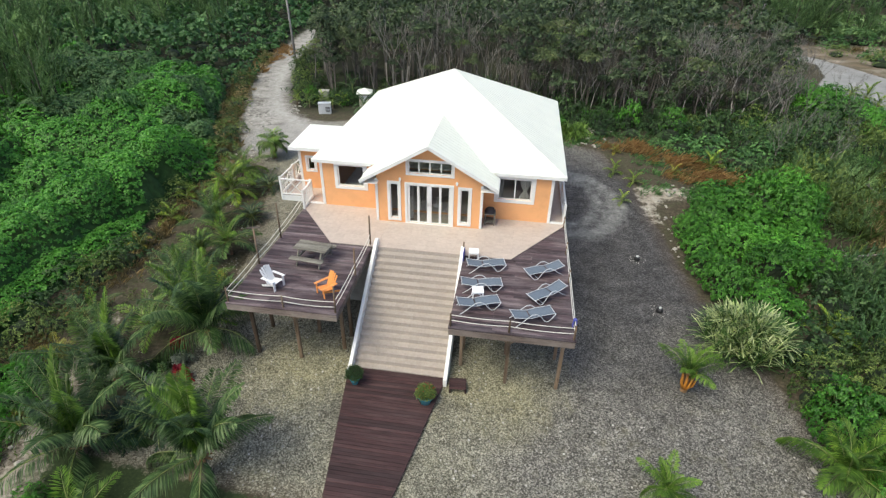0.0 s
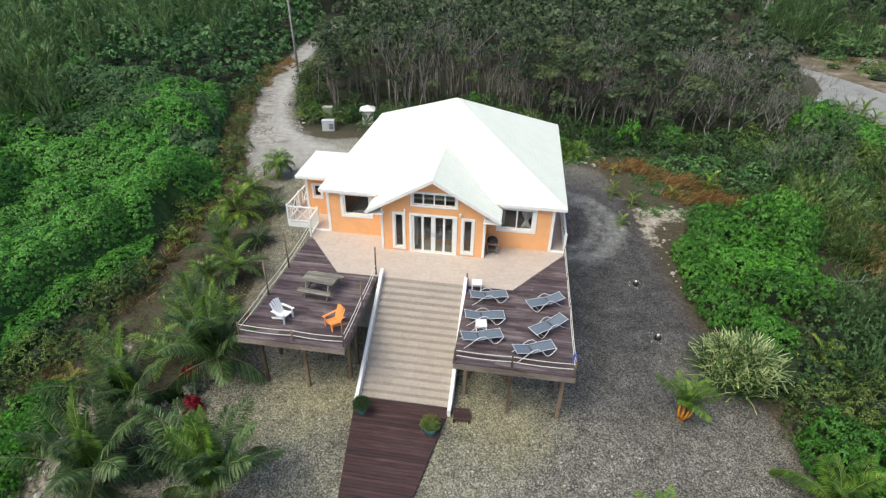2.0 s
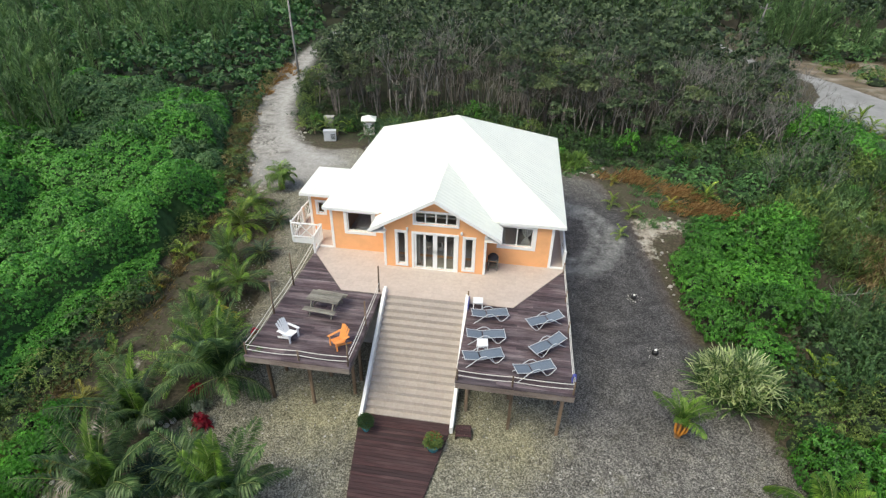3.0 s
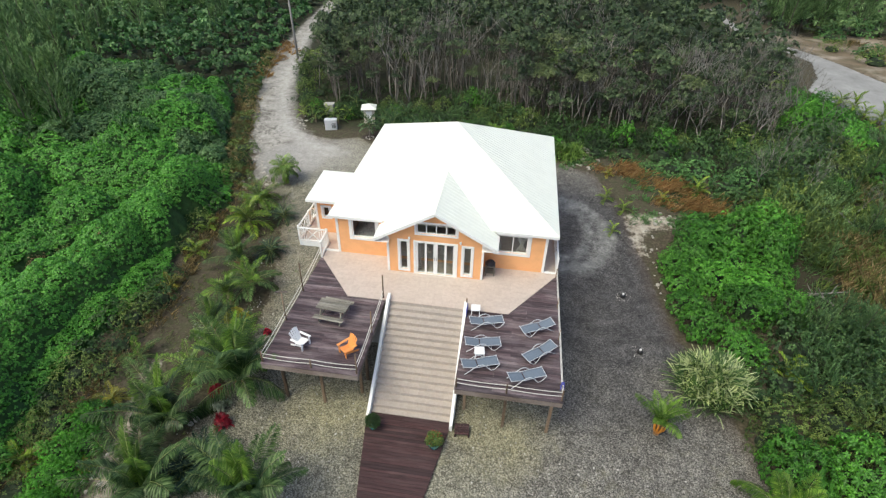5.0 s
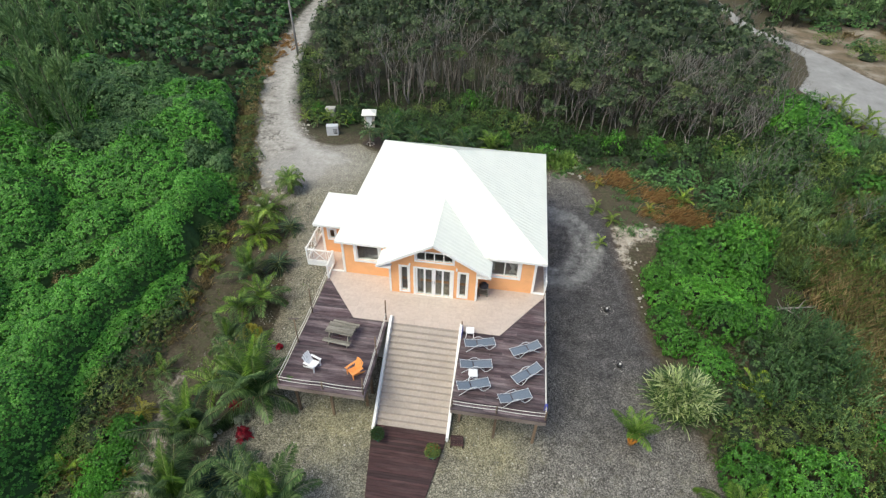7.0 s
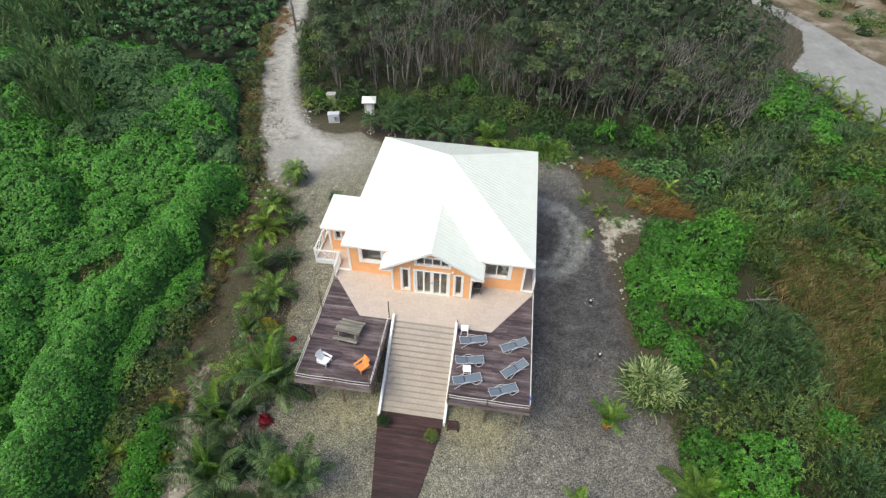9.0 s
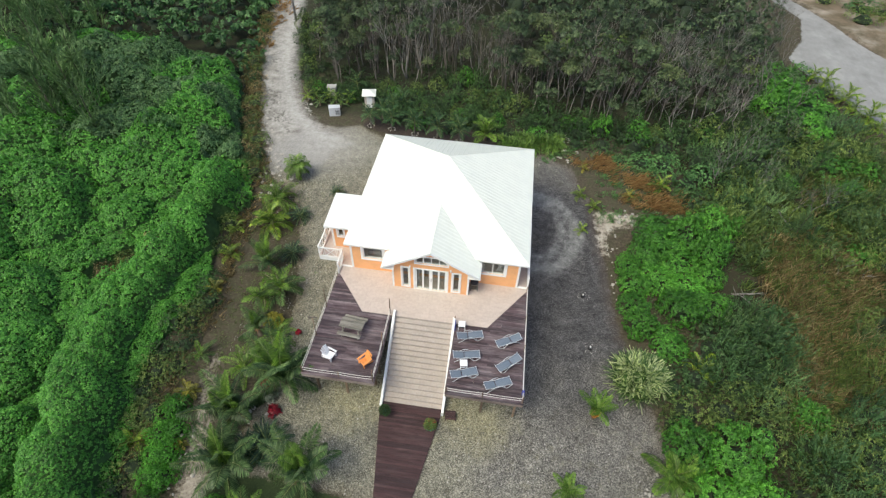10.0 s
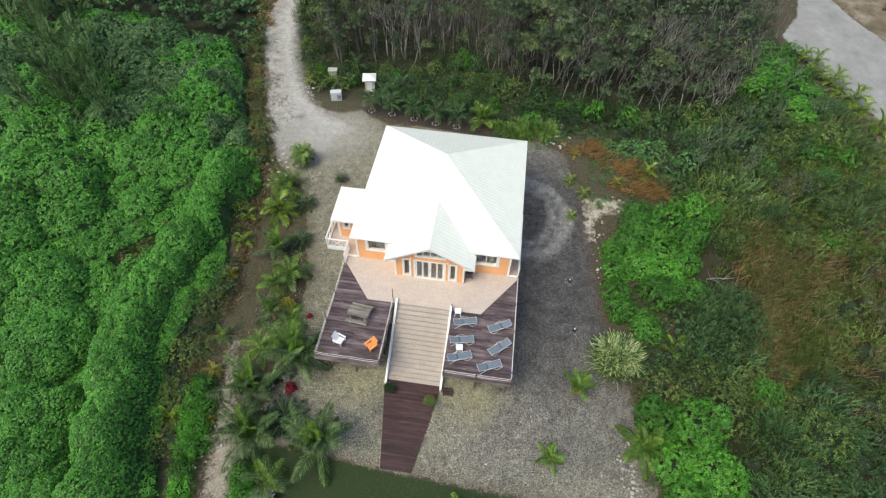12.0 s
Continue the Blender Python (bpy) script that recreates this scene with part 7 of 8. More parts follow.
def thicket_height(x, y):
    """The top of the thicket: broad mounds with a crowd of small heads on them, and its normals."""
    x, y = np.asarray(x, float), np.asarray(y, float)
    d = edge_distance(x, y, THICKET)
    big, g1 = _crowd(x, y, BIG_DOMES, 0.25 * np.clip(d, 0, 1))
    small, g2 = _crowd(x, y, SMALL_DOMES, np.zeros(x.shape))
    g = 0.8 * g1 + 0.8 * g2
    n = unit(np.concatenate([g, np.ones((*x.shape, 1))], -1))
    return ground_z(x, y) + 0.35 + big + small + 0.45 * np.clip(d, 0, 1) * value_noise(x, y, 2.6, 43) + np.clip((-x - 22) / 18, 0, 1) * 0.5, d, n


def scatter(poly, density, rng):
    xs, ys = [p[0] for p in poly], [p[1] for p in poly]
    n = int((max(xs) - min(xs)) * (max(ys) - min(ys)) * density)
    x, y = rng.uniform(min(xs), max(xs), n), rng.uniform(min(ys), max(ys), n)
    k = inside(x, y, poly)
    return x[k], y[k]


rng = np.random.RandomState(11)
gx0, gy0 = np.meshgrid(np.arange(-62, -12, 0.146), np.arange(-18, 36, 0.146))
gx0[::2] += 0.073
x, y = gx0.ravel() + rng.uniform(-0.05, 0.05, gx0.size), gy0.ravel() + rng.uniform(-0.05, 0.05, gx0.size)
away = np.hypot(x + 16, np.maximum(0, y + 8))
_n = thicket_height(x, y)[2][:, 2]
k = inside(x, y, THICKET) & (rng.random(len(x)) < np.clip(1.2 - away / 30, 0.38, 1) * 0.84 / np.clip(_n, 0.55, 1))
x, y = x[k], y[k]
ex_, ey_ = scatter(THICKET, 12, rng)
k = (edge_distance(ex_, ey_, THICKET) < 1.4) & (ey_ > -17) & (ex_ > -30)
x, y = np.concatenate([x, ex_[k]]), np.concatenate([y, ey_[k]])
# a second, lower layer that fills the gaps
lx_, ly_ = scatter(THICKET, 5.0, rng)
k = (lx_ > -62) & (ly_ > -18) & (rng.random(len(lx_)) < np.clip(1.3 - np.hypot(lx_ + 16, np.maximum(0, ly_ + 8)) / 45, 0.45, 1))
low = np.concatenate([np.zeros(len(x)), np.ones(k.sum())])
x, y = np.concatenate([x, lx_[k]]), np.concatenate([y, ly_[k]])
# a bare brown hollow behind the ridge
_u = np.clip(((x + 25.2) * 3.0 + (y - 2.0) * 4.4) / (3.0 ** 2 + 4.4 ** 2), 0, 1)
k = np.hypot(x + 25.2 - 3.0 * _u, y - 2.0 - 4.4 * _u) > 0.35 + 0.5 * rng.random(len(x))
x, y, low = x[k], y[k], low[k]
hz, d, nrm = thicket_height(x, y)
big = np.clip(0.9 + np.hypot(x + 16, np.maximum(0, y + 8)) / 40, 0.95, 1.7) * (1 + 0.15 * low)
pts = np.stack([x, y, np.maximum(ground_z(x, y) + 0.05, hz + rng.uniform(-0.06, 0.06, len(x)) - (0.06 + 0.34 * rng.random(len(x))) * low - rng.random(len(x)) * np.clip(0.75 - nrm[:, 2], 0, 0.5) * 0.9)], 1)
# duller shrubs grow through it in patches, mostly towards the far side
dull = 0.7 * value_noise(x, y, 5.5, 27) + 0.3 * value_noise(x, y, 1.8, 28) + np.clip((y - 9) / 12, 0, 1.3) > 0.95
made = []
for sel, mat, nm, lab, ll in ((~dull, LEAF_THICKET, "broadleaf_thicket", "dense bright green broad-leaved coastal thicket", 0.106), (dull, LEAF_DULL, "shrub_thicket", "darker shrubs growing through the broad-leaved thicket", 0.112)):
    up_ = nrm + np.array([[0, 0, 0.25]]) + rng.normal(0, 0.16, nrm.shape)
    whorl = sel & (rng.random(len(pts)) < 0.72)
    dome = sel & ~whorl
    vv, ff = domes(pts[dome], up_[dome], ll * big[dome], rng, 4)
    v2, f2 = heads(pts[whorl], up_[whorl], 4, 1.22 * ll * big[whorl], 1.0 * ll * big[whorl], rng, 0.0, 0.42, 0.24, 0.5, 0.66)
    vv, ff = np.concatenate([vv, v2]), np.concatenate([ff, f2 + len(vv)])
    made.append(tagged(part(nm, mesh_from(nm, vv, ff), mat), lab, "thicket", kind="stuff"))
thicket = made[0]
# fill sheet below the leaves; its dark green paints the shade between them
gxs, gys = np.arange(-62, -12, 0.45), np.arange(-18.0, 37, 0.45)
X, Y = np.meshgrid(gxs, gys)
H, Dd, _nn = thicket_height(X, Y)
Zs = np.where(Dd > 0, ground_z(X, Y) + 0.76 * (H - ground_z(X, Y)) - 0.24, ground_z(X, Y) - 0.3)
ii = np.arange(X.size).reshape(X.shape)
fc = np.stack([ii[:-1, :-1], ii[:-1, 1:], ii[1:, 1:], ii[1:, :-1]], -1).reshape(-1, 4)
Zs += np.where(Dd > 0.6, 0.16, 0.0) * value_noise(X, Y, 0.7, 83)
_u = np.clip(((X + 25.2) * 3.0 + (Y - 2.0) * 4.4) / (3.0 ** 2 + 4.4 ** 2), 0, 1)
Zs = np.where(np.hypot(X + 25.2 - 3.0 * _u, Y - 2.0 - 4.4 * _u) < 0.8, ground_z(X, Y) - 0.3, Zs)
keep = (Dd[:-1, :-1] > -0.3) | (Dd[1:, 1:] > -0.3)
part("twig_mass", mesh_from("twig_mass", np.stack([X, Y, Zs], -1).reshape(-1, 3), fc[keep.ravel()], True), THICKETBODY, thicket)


# rounded dull shrubs that stand out of the thicket's far side
rg = random.Random(23)
for i in range(84):
    x, y = rg.uniform(-44, -19), rg.uniform(4, 36)
    d_ = float(edge_distance(x, y, THICKET))
    if d_ < 0.4 or rg.random() > 0.12 + 0.95 * min(1.0, max(0.0, (y - 7) / 14 + (x + 26) / 40)):
        continue
    z = float(thicket_height(np.array([x]), np.array([y]))[0][0]) - float(ground_z(x, y))
    r = rg.uniform(0.8, 1.7)
    plant("thicket_shrub", DULLB if i % 3 else DARKB, x, y, r, z * 0.75 + r * rg.uniform(0.7, 1.2), "dull green rounded shrub in the thicket", "shrub", "shrubs in the thicket", 2100 + i)


# ---- woods ----
def tree_kit(seed, kinds, h, crown_r, clumps, material, bark, leaf_l=0.14, leaf_w=0.085, low=False):
    """Slender trees: a leaning trunk or two, rising limbs, clumps of leaves at the limb ends."""
    out = []
    for k in range(kinds):
        rng = np.random.RandomState(seed + k)
        rg = random.Random(seed + k)
        bm = bmesh.new()
        tips = []
        stems = rg.choice((1, 2, 2, 3))
        for s in range(stems):
            a = rg.uniform(0, 6.28)
            ln = rg.uniform(0.25, 0.9)
            hh = h * rg.uniform(0.8, 1.0)
            pts = [Vector((ln * u ** 1.5 * math.cos(a) + 0.15 * math.sin(u * 7 + s), ln * u ** 1.5 * math.sin(a) + 0.12 * math.cos(u * 6), -0.2 + hh * u)) for u in np.linspace(0, 0.86, 7)]
            r0 = rg.uniform(0.05, 0.085)
            tube(pts, [r0 * (1 - 0.75 * u) for u in np.linspace(0, 1, 7)], 5, bm)
            for b in range(rg.randint(6, 9)):
                u = rg.uniform(0.16 if low else 0.55, 0.98)
                i = min(5, int(u * 6))
                o = pts[i].lerp(pts[i + 1], u * 6 - i)
                aa, L = rg.uniform(0, 6.28), crown_r * rg.uniform(0.5, 1.0) * (1.25 - 0.5 * u)
                e = o + Vector((math.cos(aa) * L, math.sin(aa) * L, L * rg.uniform(0.5, 1.2)))
                m = o.lerp(e, 0.5) + Vector((0, 0, -0.08 * L))
                tube([o, m, e], [0.026, 0.018, 0.008], 3, bm)
                tips.append(e)
                for q in range(4 if clumps < 100 else 2):
                    e2 = m + Vector((rg.uniform(-1, 1), rg.uniform(-1, 1), rg.uniform(0.3, 1.1))) * L * 0.55
                    tube([m, e2], [0.016, 0.005], 3, bm)
                    tips.append(e2)
        me_t = bpy.data.meshes.new("trunk")
        bm.to_mesh(me_t), bm.free()
        me_t.materials.append(bark)
        T = np.array([t[:] for t in tips])
        T = T[np.argsort(-T[:, 2])][: max(8, int(len(T) * (0.85 if low else 0.5)))]
        pick = rng.choice(len(T), min(len(T), 19 if low else 14), replace=False)
        br = rng.uniform(0.32, 0.70, len(pick))
        ids = rng.choice(len(pick), clumps, p=br ** 2 / (br ** 2).sum())
        dd = unit(rng.normal(0, 1, (clumps, 3)))
        dd[:, 2] = np.abs(dd[:, 2]) * 1.1 - 0.22
        pp = T[pick][ids] + dd * (br[ids] * rng.uniform(0.75, 1.05, clumps))[:, None] * np.array([[1.1, 1.1, 0.75]])
        me_l = mesh_from("crown", *heads(pp, dd + np.array([[0, 0, 0.7]]), 4, leaf_l, leaf_w * 1.35, rng, -0.02, 0.45, 0.25, 0.0, 0.66))
        me_l.materials.append(material)
        out.append((me_t, me_l))
    return out


def bare_kit(seed, kinds, h, bark):
    """Bare bleached trees: one or two stems that fork again and again into a broom of fine twigs."""
    out = []
    for k in range(kinds):
        rg = random.Random(seed + k)
        bm = bmesh.new()

        def fork(p, d, L, r, level):
            d = d.normalized()
            e = p + d * L
            m = p.lerp(e, 0.5) + Vector((rg.uniform(-1, 1), rg.uniform(-1, 1), rg.uniform(-0.3, 0.3))) * L * 0.09
            tube([p, m, e], [r, r * 0.82, r * 0.62], 5 if level == 0 else 3, bm)
            if level == 4:
                return
            n = rg.choice((2, 2, 3)) if level < 2 else rg.choice((2, 3, 3))
            a0 = rg.uniform(0, 6.28)
            for j in range(n):
                a = a0 + j * 6.28 / n + rg.uniform(-0.5, 0.5)
                w = rg.uniform(0.35, 0.75)
                fork(e, d + Vector((math.cos(a) * w, math.sin(a) * w, rg.uniform(0.1, 0.35))), L * rg.uniform(0.52, 0.78), r * 0.60, level + 1)

        for s in range(rg.choice((1, 2, 2))):
            a = rg.uniform(0, 6.28)
            fork(Vector((0, 0, -0.2)), Vector((math.cos(a) * 0.28, math.sin(a) * 0.28, 1)), h * rg.uniform(0.34, 0.44), 0.07, 0)
        me = bpy.data.meshes.new("trunk")
        bm.to_mesh(me), bm.free()
        me.materials.append(bark)
        out.append((me, None))
    return out


WOOD = tree_kit(500, 7, 7.6, 1.35, 290, LEAF_WOOD, PALEBARK)
WOOD2 = tree_kit(520, 4, 7.0, 1.35, 290, LEAF_WOODLIT, DULLBARK)
WOODLOW = tree_kit(550, 6, 6.0, 1.5, 380, LEAF_WOOD, DULLBARK, low=True)
WOOD3 = tree_kit(530, 4, 6.6, 1.6, 110, LEAF_OLIVE, TWIG)
DEAD = bare_kit(540, 6, 6.0, TWIG)


def tree(kit, x, y, s, label, category, group, seed, name="tree"):
    rg_ = random.Random(seed)
    tr_, le = kit[seed % len(kit)]
    t = thing(name, pose(x, y, float(ground_z(x, y)), rg_.uniform(-3, 3), rg_.uniform(-3, 3), rg_.uniform(0, 360)) @ Matrix.Diagonal((s, s, s * rg_.uniform(0.9, 1.1), 1)), label, category, group)
    o = new("trunk", tr_)
    o.parent = t
    if le:
        o = new("crown", le)
        o.parent = t
    return t


FRONT = lambda x: 31.5 - 2.6 * math.exp(-((x - 12) / 9) ** 2) + (2.2 if x < -6 else 0) * min(1, (-6 - x) / 4) + 4.2 * math.exp(-((x + 2.0) / 4.2) ** 2)
rg = random.Random(21)
n = 0
for row in range(4):
    x = -19.0 + rg.uniform(0, 1)
    while x < 31:
        y = FRONT(x) + row * 2.4 + rg.uniform(-0.8, 0.8)
        if x > 25:
            y += (x - 25) * 0.7
        if x < -17.0 - (y - 30) * 0.43:
            x += 0.8
            continue
        s = rg.uniform(0.68, 1.26) * (0.74, 0.9, 1.0, 1.05)[row] * (0.84 if x > 18 else 1.0)
        if x < -15:
            s *= 0.9
        if -7.5 < x < 3 and rg.random() < 0.55:
            tree(DEAD, x, y, s * 1.2, "bare grey tree with forking branches in a gap of the woods", "dead tree", "bleached bare trees", 700 + n, "dead_tree")
        elif x > 4.5 and row < 3 and rg.random() < 0.45:
            tree(WOODLOW, x, y, s * rg.uniform(0.85, 1.2), "slender dull-barked coppice tree with grey-green crown", "tree", "trees at the wood's edge", 700 + n)
        elif rg.random() < (0.2 if 4 < x < 28 else 0.1):
            tree(WOOD3, x, y, s, "sparse twiggy tree with pale grey branches", "tree", "trees at the wood's edge", 700 + n)
        elif rg.random() < 0.6:
            tree(WOOD, x, y, s, "slender grey-barked coppice tree with dull dark green crown", "tree", "trees at the wood's edge", 700 + n)
        else:
            tree(WOOD2, x, y, s, "slender coppice tree with olive green crown", "tree", "trees at the wood's edge", 700 + n)
        n += 1
        x += rg.uniform(1.25, 2.2)
for i, (x, y, s) in enumerate(((-15.4, 32.4, 0.9), (-17.0, 36.0, 1.0), (-18.6, 39.5, 1.0), (-16.2, 34.4, 1.0), (-14.6, 31.6, 0.8), (-20.0, 43.0, 1.0))):
    tree(WOOD, x, y, s, "slender grey-barked coppice tree with dull dark green crown", "tree", "trees at the wood's edge", 860 + i)
for i, (x, y, s) in enumerate(((14, 29.6, 0.9), (17.5, 29.4, 1.0), (20.5, 28.6, 1.0), (22.5, 29.0, 1.15), (24.6, 28.8, 1.0), (10.2, 29.6, 0.9), (5.0, 30.6, 0.9), (27.0, 31, 1.0), (29.4, 34.6, 1.1), (31.4, 47.5, 1.2),
                               (33.4, 49.5, 1.2), (34.0, 46.8, 1.1), (26.8, 20.8, 0.55), (27.6, 22.4, 0.6), (29.5, 18.6, 0.5), (34.5, 5.5, 0.45), (33.0, 1.6, 0.45), (36.0, 8.5, 0.5), (31.0, -4.0, 0.4), (-9.2, 33.6, 1.35), (-7.8, 34.2, 1.3), (9.2, 32.4, 1.0), (11.7, 31.6, 1.05), (17.4, 34.6, 1.3), (22.2, 34.2, 1.35), (26.4, 36.4, 1.3), (20.0, 37.0, 1.4), (24.6, 22.6, 0.7), (23.3, 20.7, 0.6), (30.7, 11.0, 0.4), (34.6, 10.0, 0.45), (26.4, 26.4, 0.8), (27.2, 24.2, 0.7), (33.6, 33.9, 0.8), (31.4, 28.6, 0.75), (29.9, 17.5, 0.65), (32.8, 19.6, 0.5), (28.6, -0.9, 0.4), (29.8, -2.2, 0.45), (32.0, 1.7, 0.4))):
    tree(DEAD, x, y, s, "bare bleached grey tree with forking branches", "dead tree", "bleached bare trees", 900 + i, "dead_tree")


def fallen_branch(x, y, turn, length, seed):
    """A bleached branch lying over the scrub, forked at its thin end."""
    rg_ = random.Random(seed)
    f = thing("fallen_branch", pose(x, y, float(ground_z(x, y)) + 0.05, 0, -14, turn), "bleached grey fallen branch lying in the scrub", "branch", "fallen branches")
    pts = [(length * u, 0.12 * math.sin(u * 5 + seed), 0.10 * math.sin(u * 3)) for u in np.linspace(0, 1, 6)]
    part("limb", tube(pts, [0.075, 0.07, 0.06, 0.05, 0.035, 0.015], 6), TWIG, f)
    for u in (2, 3, 4):
        a, q = Vector(pts[u]), length * rg_.uniform(0.2, 0.35)
        s_ = 1 if u % 2 else -1
        part("twig", tube([a, a + Vector((q * 0.6, s_ * q * 0.45, 0.12)), a + Vector((q, s_ * q * 0.6, 0.3))], [0.035, 0.022, 0.008], 5), TWIG, f)
    return f


for i, (x, y, turn, length) in enumerate(((31.0, 11.2, 5, 2.4), (33.6, 16.2, 30, 2.6), (29.0, 15.6, 110, 2.8), (30.4, 4.6, 40, 2.2), (27.2, 9.4, 20, 1.8), (22.2, 8.0, 10, 2.2), (23.6, 7.4, 160, 1.8))):
    fallen_branch(x, y, turn, length, 40 + i)


# low trees and bleached ones where the woods meet the road
for i, (x, y, s) in enumerate(((36.4, 50.6, 0.52), (35.0, 52.6, 0.6), (38.0, 54.4, 0.5), (36.8, 57.0, 0.6), (39.6, 58.8, 0.52), (34.0, 48.4, 0.6), (33.6, 54.2, 0.62), (36.2, 60.6, 0.6), (40.6, 62.6, 0.55), (34.8, 46.0, 0.5), (38.6, 65.0, 0.6), (34.0, 63.6, 0.65))):
    tree(WOODLOW, x, y, s, "low dull green coppice tree by the road", "tree", "trees at the wood's edge", 880 + i)
for i, (x, y, s) in enumerate(((37.2, 51.8, 0.72), (38.6, 53.2, 0.75), (35.8, 49.6, 0.7), (39.2, 56.6, 0.75), (37.6, 48.6, 0.6), (40.2, 60.4, 0.75))):
    tree(DEAD, x, y, s, "bare bleached grey tree with forking branches", "dead tree", "bleached bare trees", 890 + i, "dead_tree")
rg = random.Random(29)
for i in range(26):
    x, y = (rg.uniform(5, 31), rg.uniform(31, 44)) if i < 10 else (rg.uniform(-13, 32), rg.uniform(33, 60))
    tree(DEAD, x, y, rg.uniform(1.05, 1.3) if i < 10 else rg.uniform(1.2, 1.45), "bare bleached grey tree with forking branches", "dead tree", "bleached bare trees", 2300 + i, "dead_tree")
for i, (x, y) in enumerate(((-16.9, 28.9), (-17.6, 30.3), (-18.4, 32.0), (-19.2, 33.8), (-20.0, 35.6), (-20.6, 37.4), (-21.4, 39.2), (-22.2, 41.0), (-22.8, 42.8), (-23.4, 44.8), (-24.2, 47.0), (-18.0, 34.4), (-19.4, 38.0), (-21.0, 43.0), (-22.0, 46.0))):
    plant("track_shrub", DARKB if i % 3 else OLIVEB, x, y, 1.0 + 0.3 * math.sin(i * 3), 1.5 + 0.5 * math.cos(i * 2), "dull green shrub beside the limestone track", "shrub", "shrubs along the track", 2400 + i)


# the woods behind and the scrub beyond the track, too many to count
def canopy(name, poly, spacing, rng, hmin, hmax, material, label, length, width, cl, keepout=(), shape=1.0, count=4, verge=0.3):
    xs, ys = [p[0] for p in poly], [p[1] for p in poly]
    X_, Y_ = np.meshgrid(np.arange(min(xs), max(xs), spacing), np.arange(min(ys), max(ys), spacing))
    X_, Y_ = X_.ravel() + rng.uniform(-0.45, 0.45, X_.size) * spacing, Y_.ravel() + rng.uniform(-0.45, 0.45, Y_.size) * spacing
    k = inside(X_, Y_, poly)
    for q, margin in keepout:
        k &= edge_distance(X_, Y_, q) < -margin
    X_, Y_ = X_[k], Y_[k]
    # nothing beyond what can be seen between the low eye and the far edge
    hh = rng.uniform(hmin, hmax, len(X_)) * (1 + 0.18 * value_noise(X_, Y_, 9, 31))
    hh *= np.clip(-np.maximum(edge_distance(X_, Y_, TRACK), edge_distance(X_, Y_, ROAD)) / 7, verge, 1)
    rr_ = spacing * rng.uniform(0.55, 0.95, len(X_))
    V = []
    nb = 7
    bd = unit(rng.normal(0, 1, (len(X_), nb, 3)))
    bd[..., 2] = np.abs(bd[..., 2]) * 1.3 - 0.2
    c = np.stack([X_, Y_, ground_z(X_, Y_) + hh * (1 - 0.26 * shape)], 1)
    R_ = np.stack([rr_, rr_, hh * 0.20 * shape], 1)
    bc = c[:, None] + bd * R_[:, None] * (0.64 if name == "far_woods" else 0.8)
    which = rng.randint(0, nb, (len(X_), cl))
    d = unit(rng.normal(0, 1, (len(X_), cl, 3)))
    d[..., 2] = np.abs(d[..., 2]) * 1.1 - 0.15
    p = np.take_along_axis(bc, which[..., None], 1) + d * (rr_ * 0.52)[:, None, None] * rng.uniform(0.75, 1.05, (len(X_), cl, 1)) * np.array([1, 1, 0.8])
    far = np.clip((np.hypot(X_ - 3, Y_ + 19) - 55) / 70, 0, 1)
    drop = rng.random((len(X_), cl)) < np.clip(far[:, None] * 1.25, 0, 0.84)
    size = np.repeat(1 + far * 2.1, cl).reshape(len(X_), cl)
    p, d, size = p[~drop], d[~drop], size[~drop]
    ob = part(name, mesh_from(name, *heads(p, d + np.array([[0, 0, 0.35]]), count, length * size, width * size, rng, -0.04, 0.42, 0.2, 0.0, 0.68)), material)
    # a fill body inside every crown, coloured dark in place of its shaded gaps
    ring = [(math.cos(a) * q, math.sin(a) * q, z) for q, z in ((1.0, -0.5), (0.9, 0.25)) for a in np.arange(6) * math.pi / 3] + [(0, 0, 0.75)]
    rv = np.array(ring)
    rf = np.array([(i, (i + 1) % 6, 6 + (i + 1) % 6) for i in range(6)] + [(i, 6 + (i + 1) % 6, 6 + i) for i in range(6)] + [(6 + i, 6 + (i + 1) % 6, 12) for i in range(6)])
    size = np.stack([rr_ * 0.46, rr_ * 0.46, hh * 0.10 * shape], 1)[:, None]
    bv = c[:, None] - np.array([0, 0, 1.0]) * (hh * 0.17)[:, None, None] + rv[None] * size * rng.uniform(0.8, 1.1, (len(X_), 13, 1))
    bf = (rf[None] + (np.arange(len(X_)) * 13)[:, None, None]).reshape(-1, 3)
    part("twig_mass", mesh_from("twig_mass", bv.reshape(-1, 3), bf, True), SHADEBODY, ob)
    return tagged(ob, label, "woods", kind="stuff"), X_, Y_, hh


rng = np.random.RandomState(61)
WOODS = [(-17.5, 36.5), (-16.0, 40.5), (29, 38.0), (32.6, 41), (31.8, 50), (30.4, 60), (30.6, 80), (37, 104), (120, 110), (150, 120), (110, 165), (-110, 150), (-36, 92), (-27.0, 60), (-20.6, 44)]
woods, wx, wy, wh = canopy("far_woods", WOODS, 2.3, rng, 4.4, 9.6, LEAF_WOOD, "dark dense coppice woods stretching to the distance", 0.22, 0.195, 27, [(TRACK, 2.4), (ROAD, 0.8), (CLEARING, 0.0), ([(-7.5, 35), (-7, 43), (-4, 47), (0.5, 47), (3, 43), (3, 35)], 0.0)], verge=0.38)
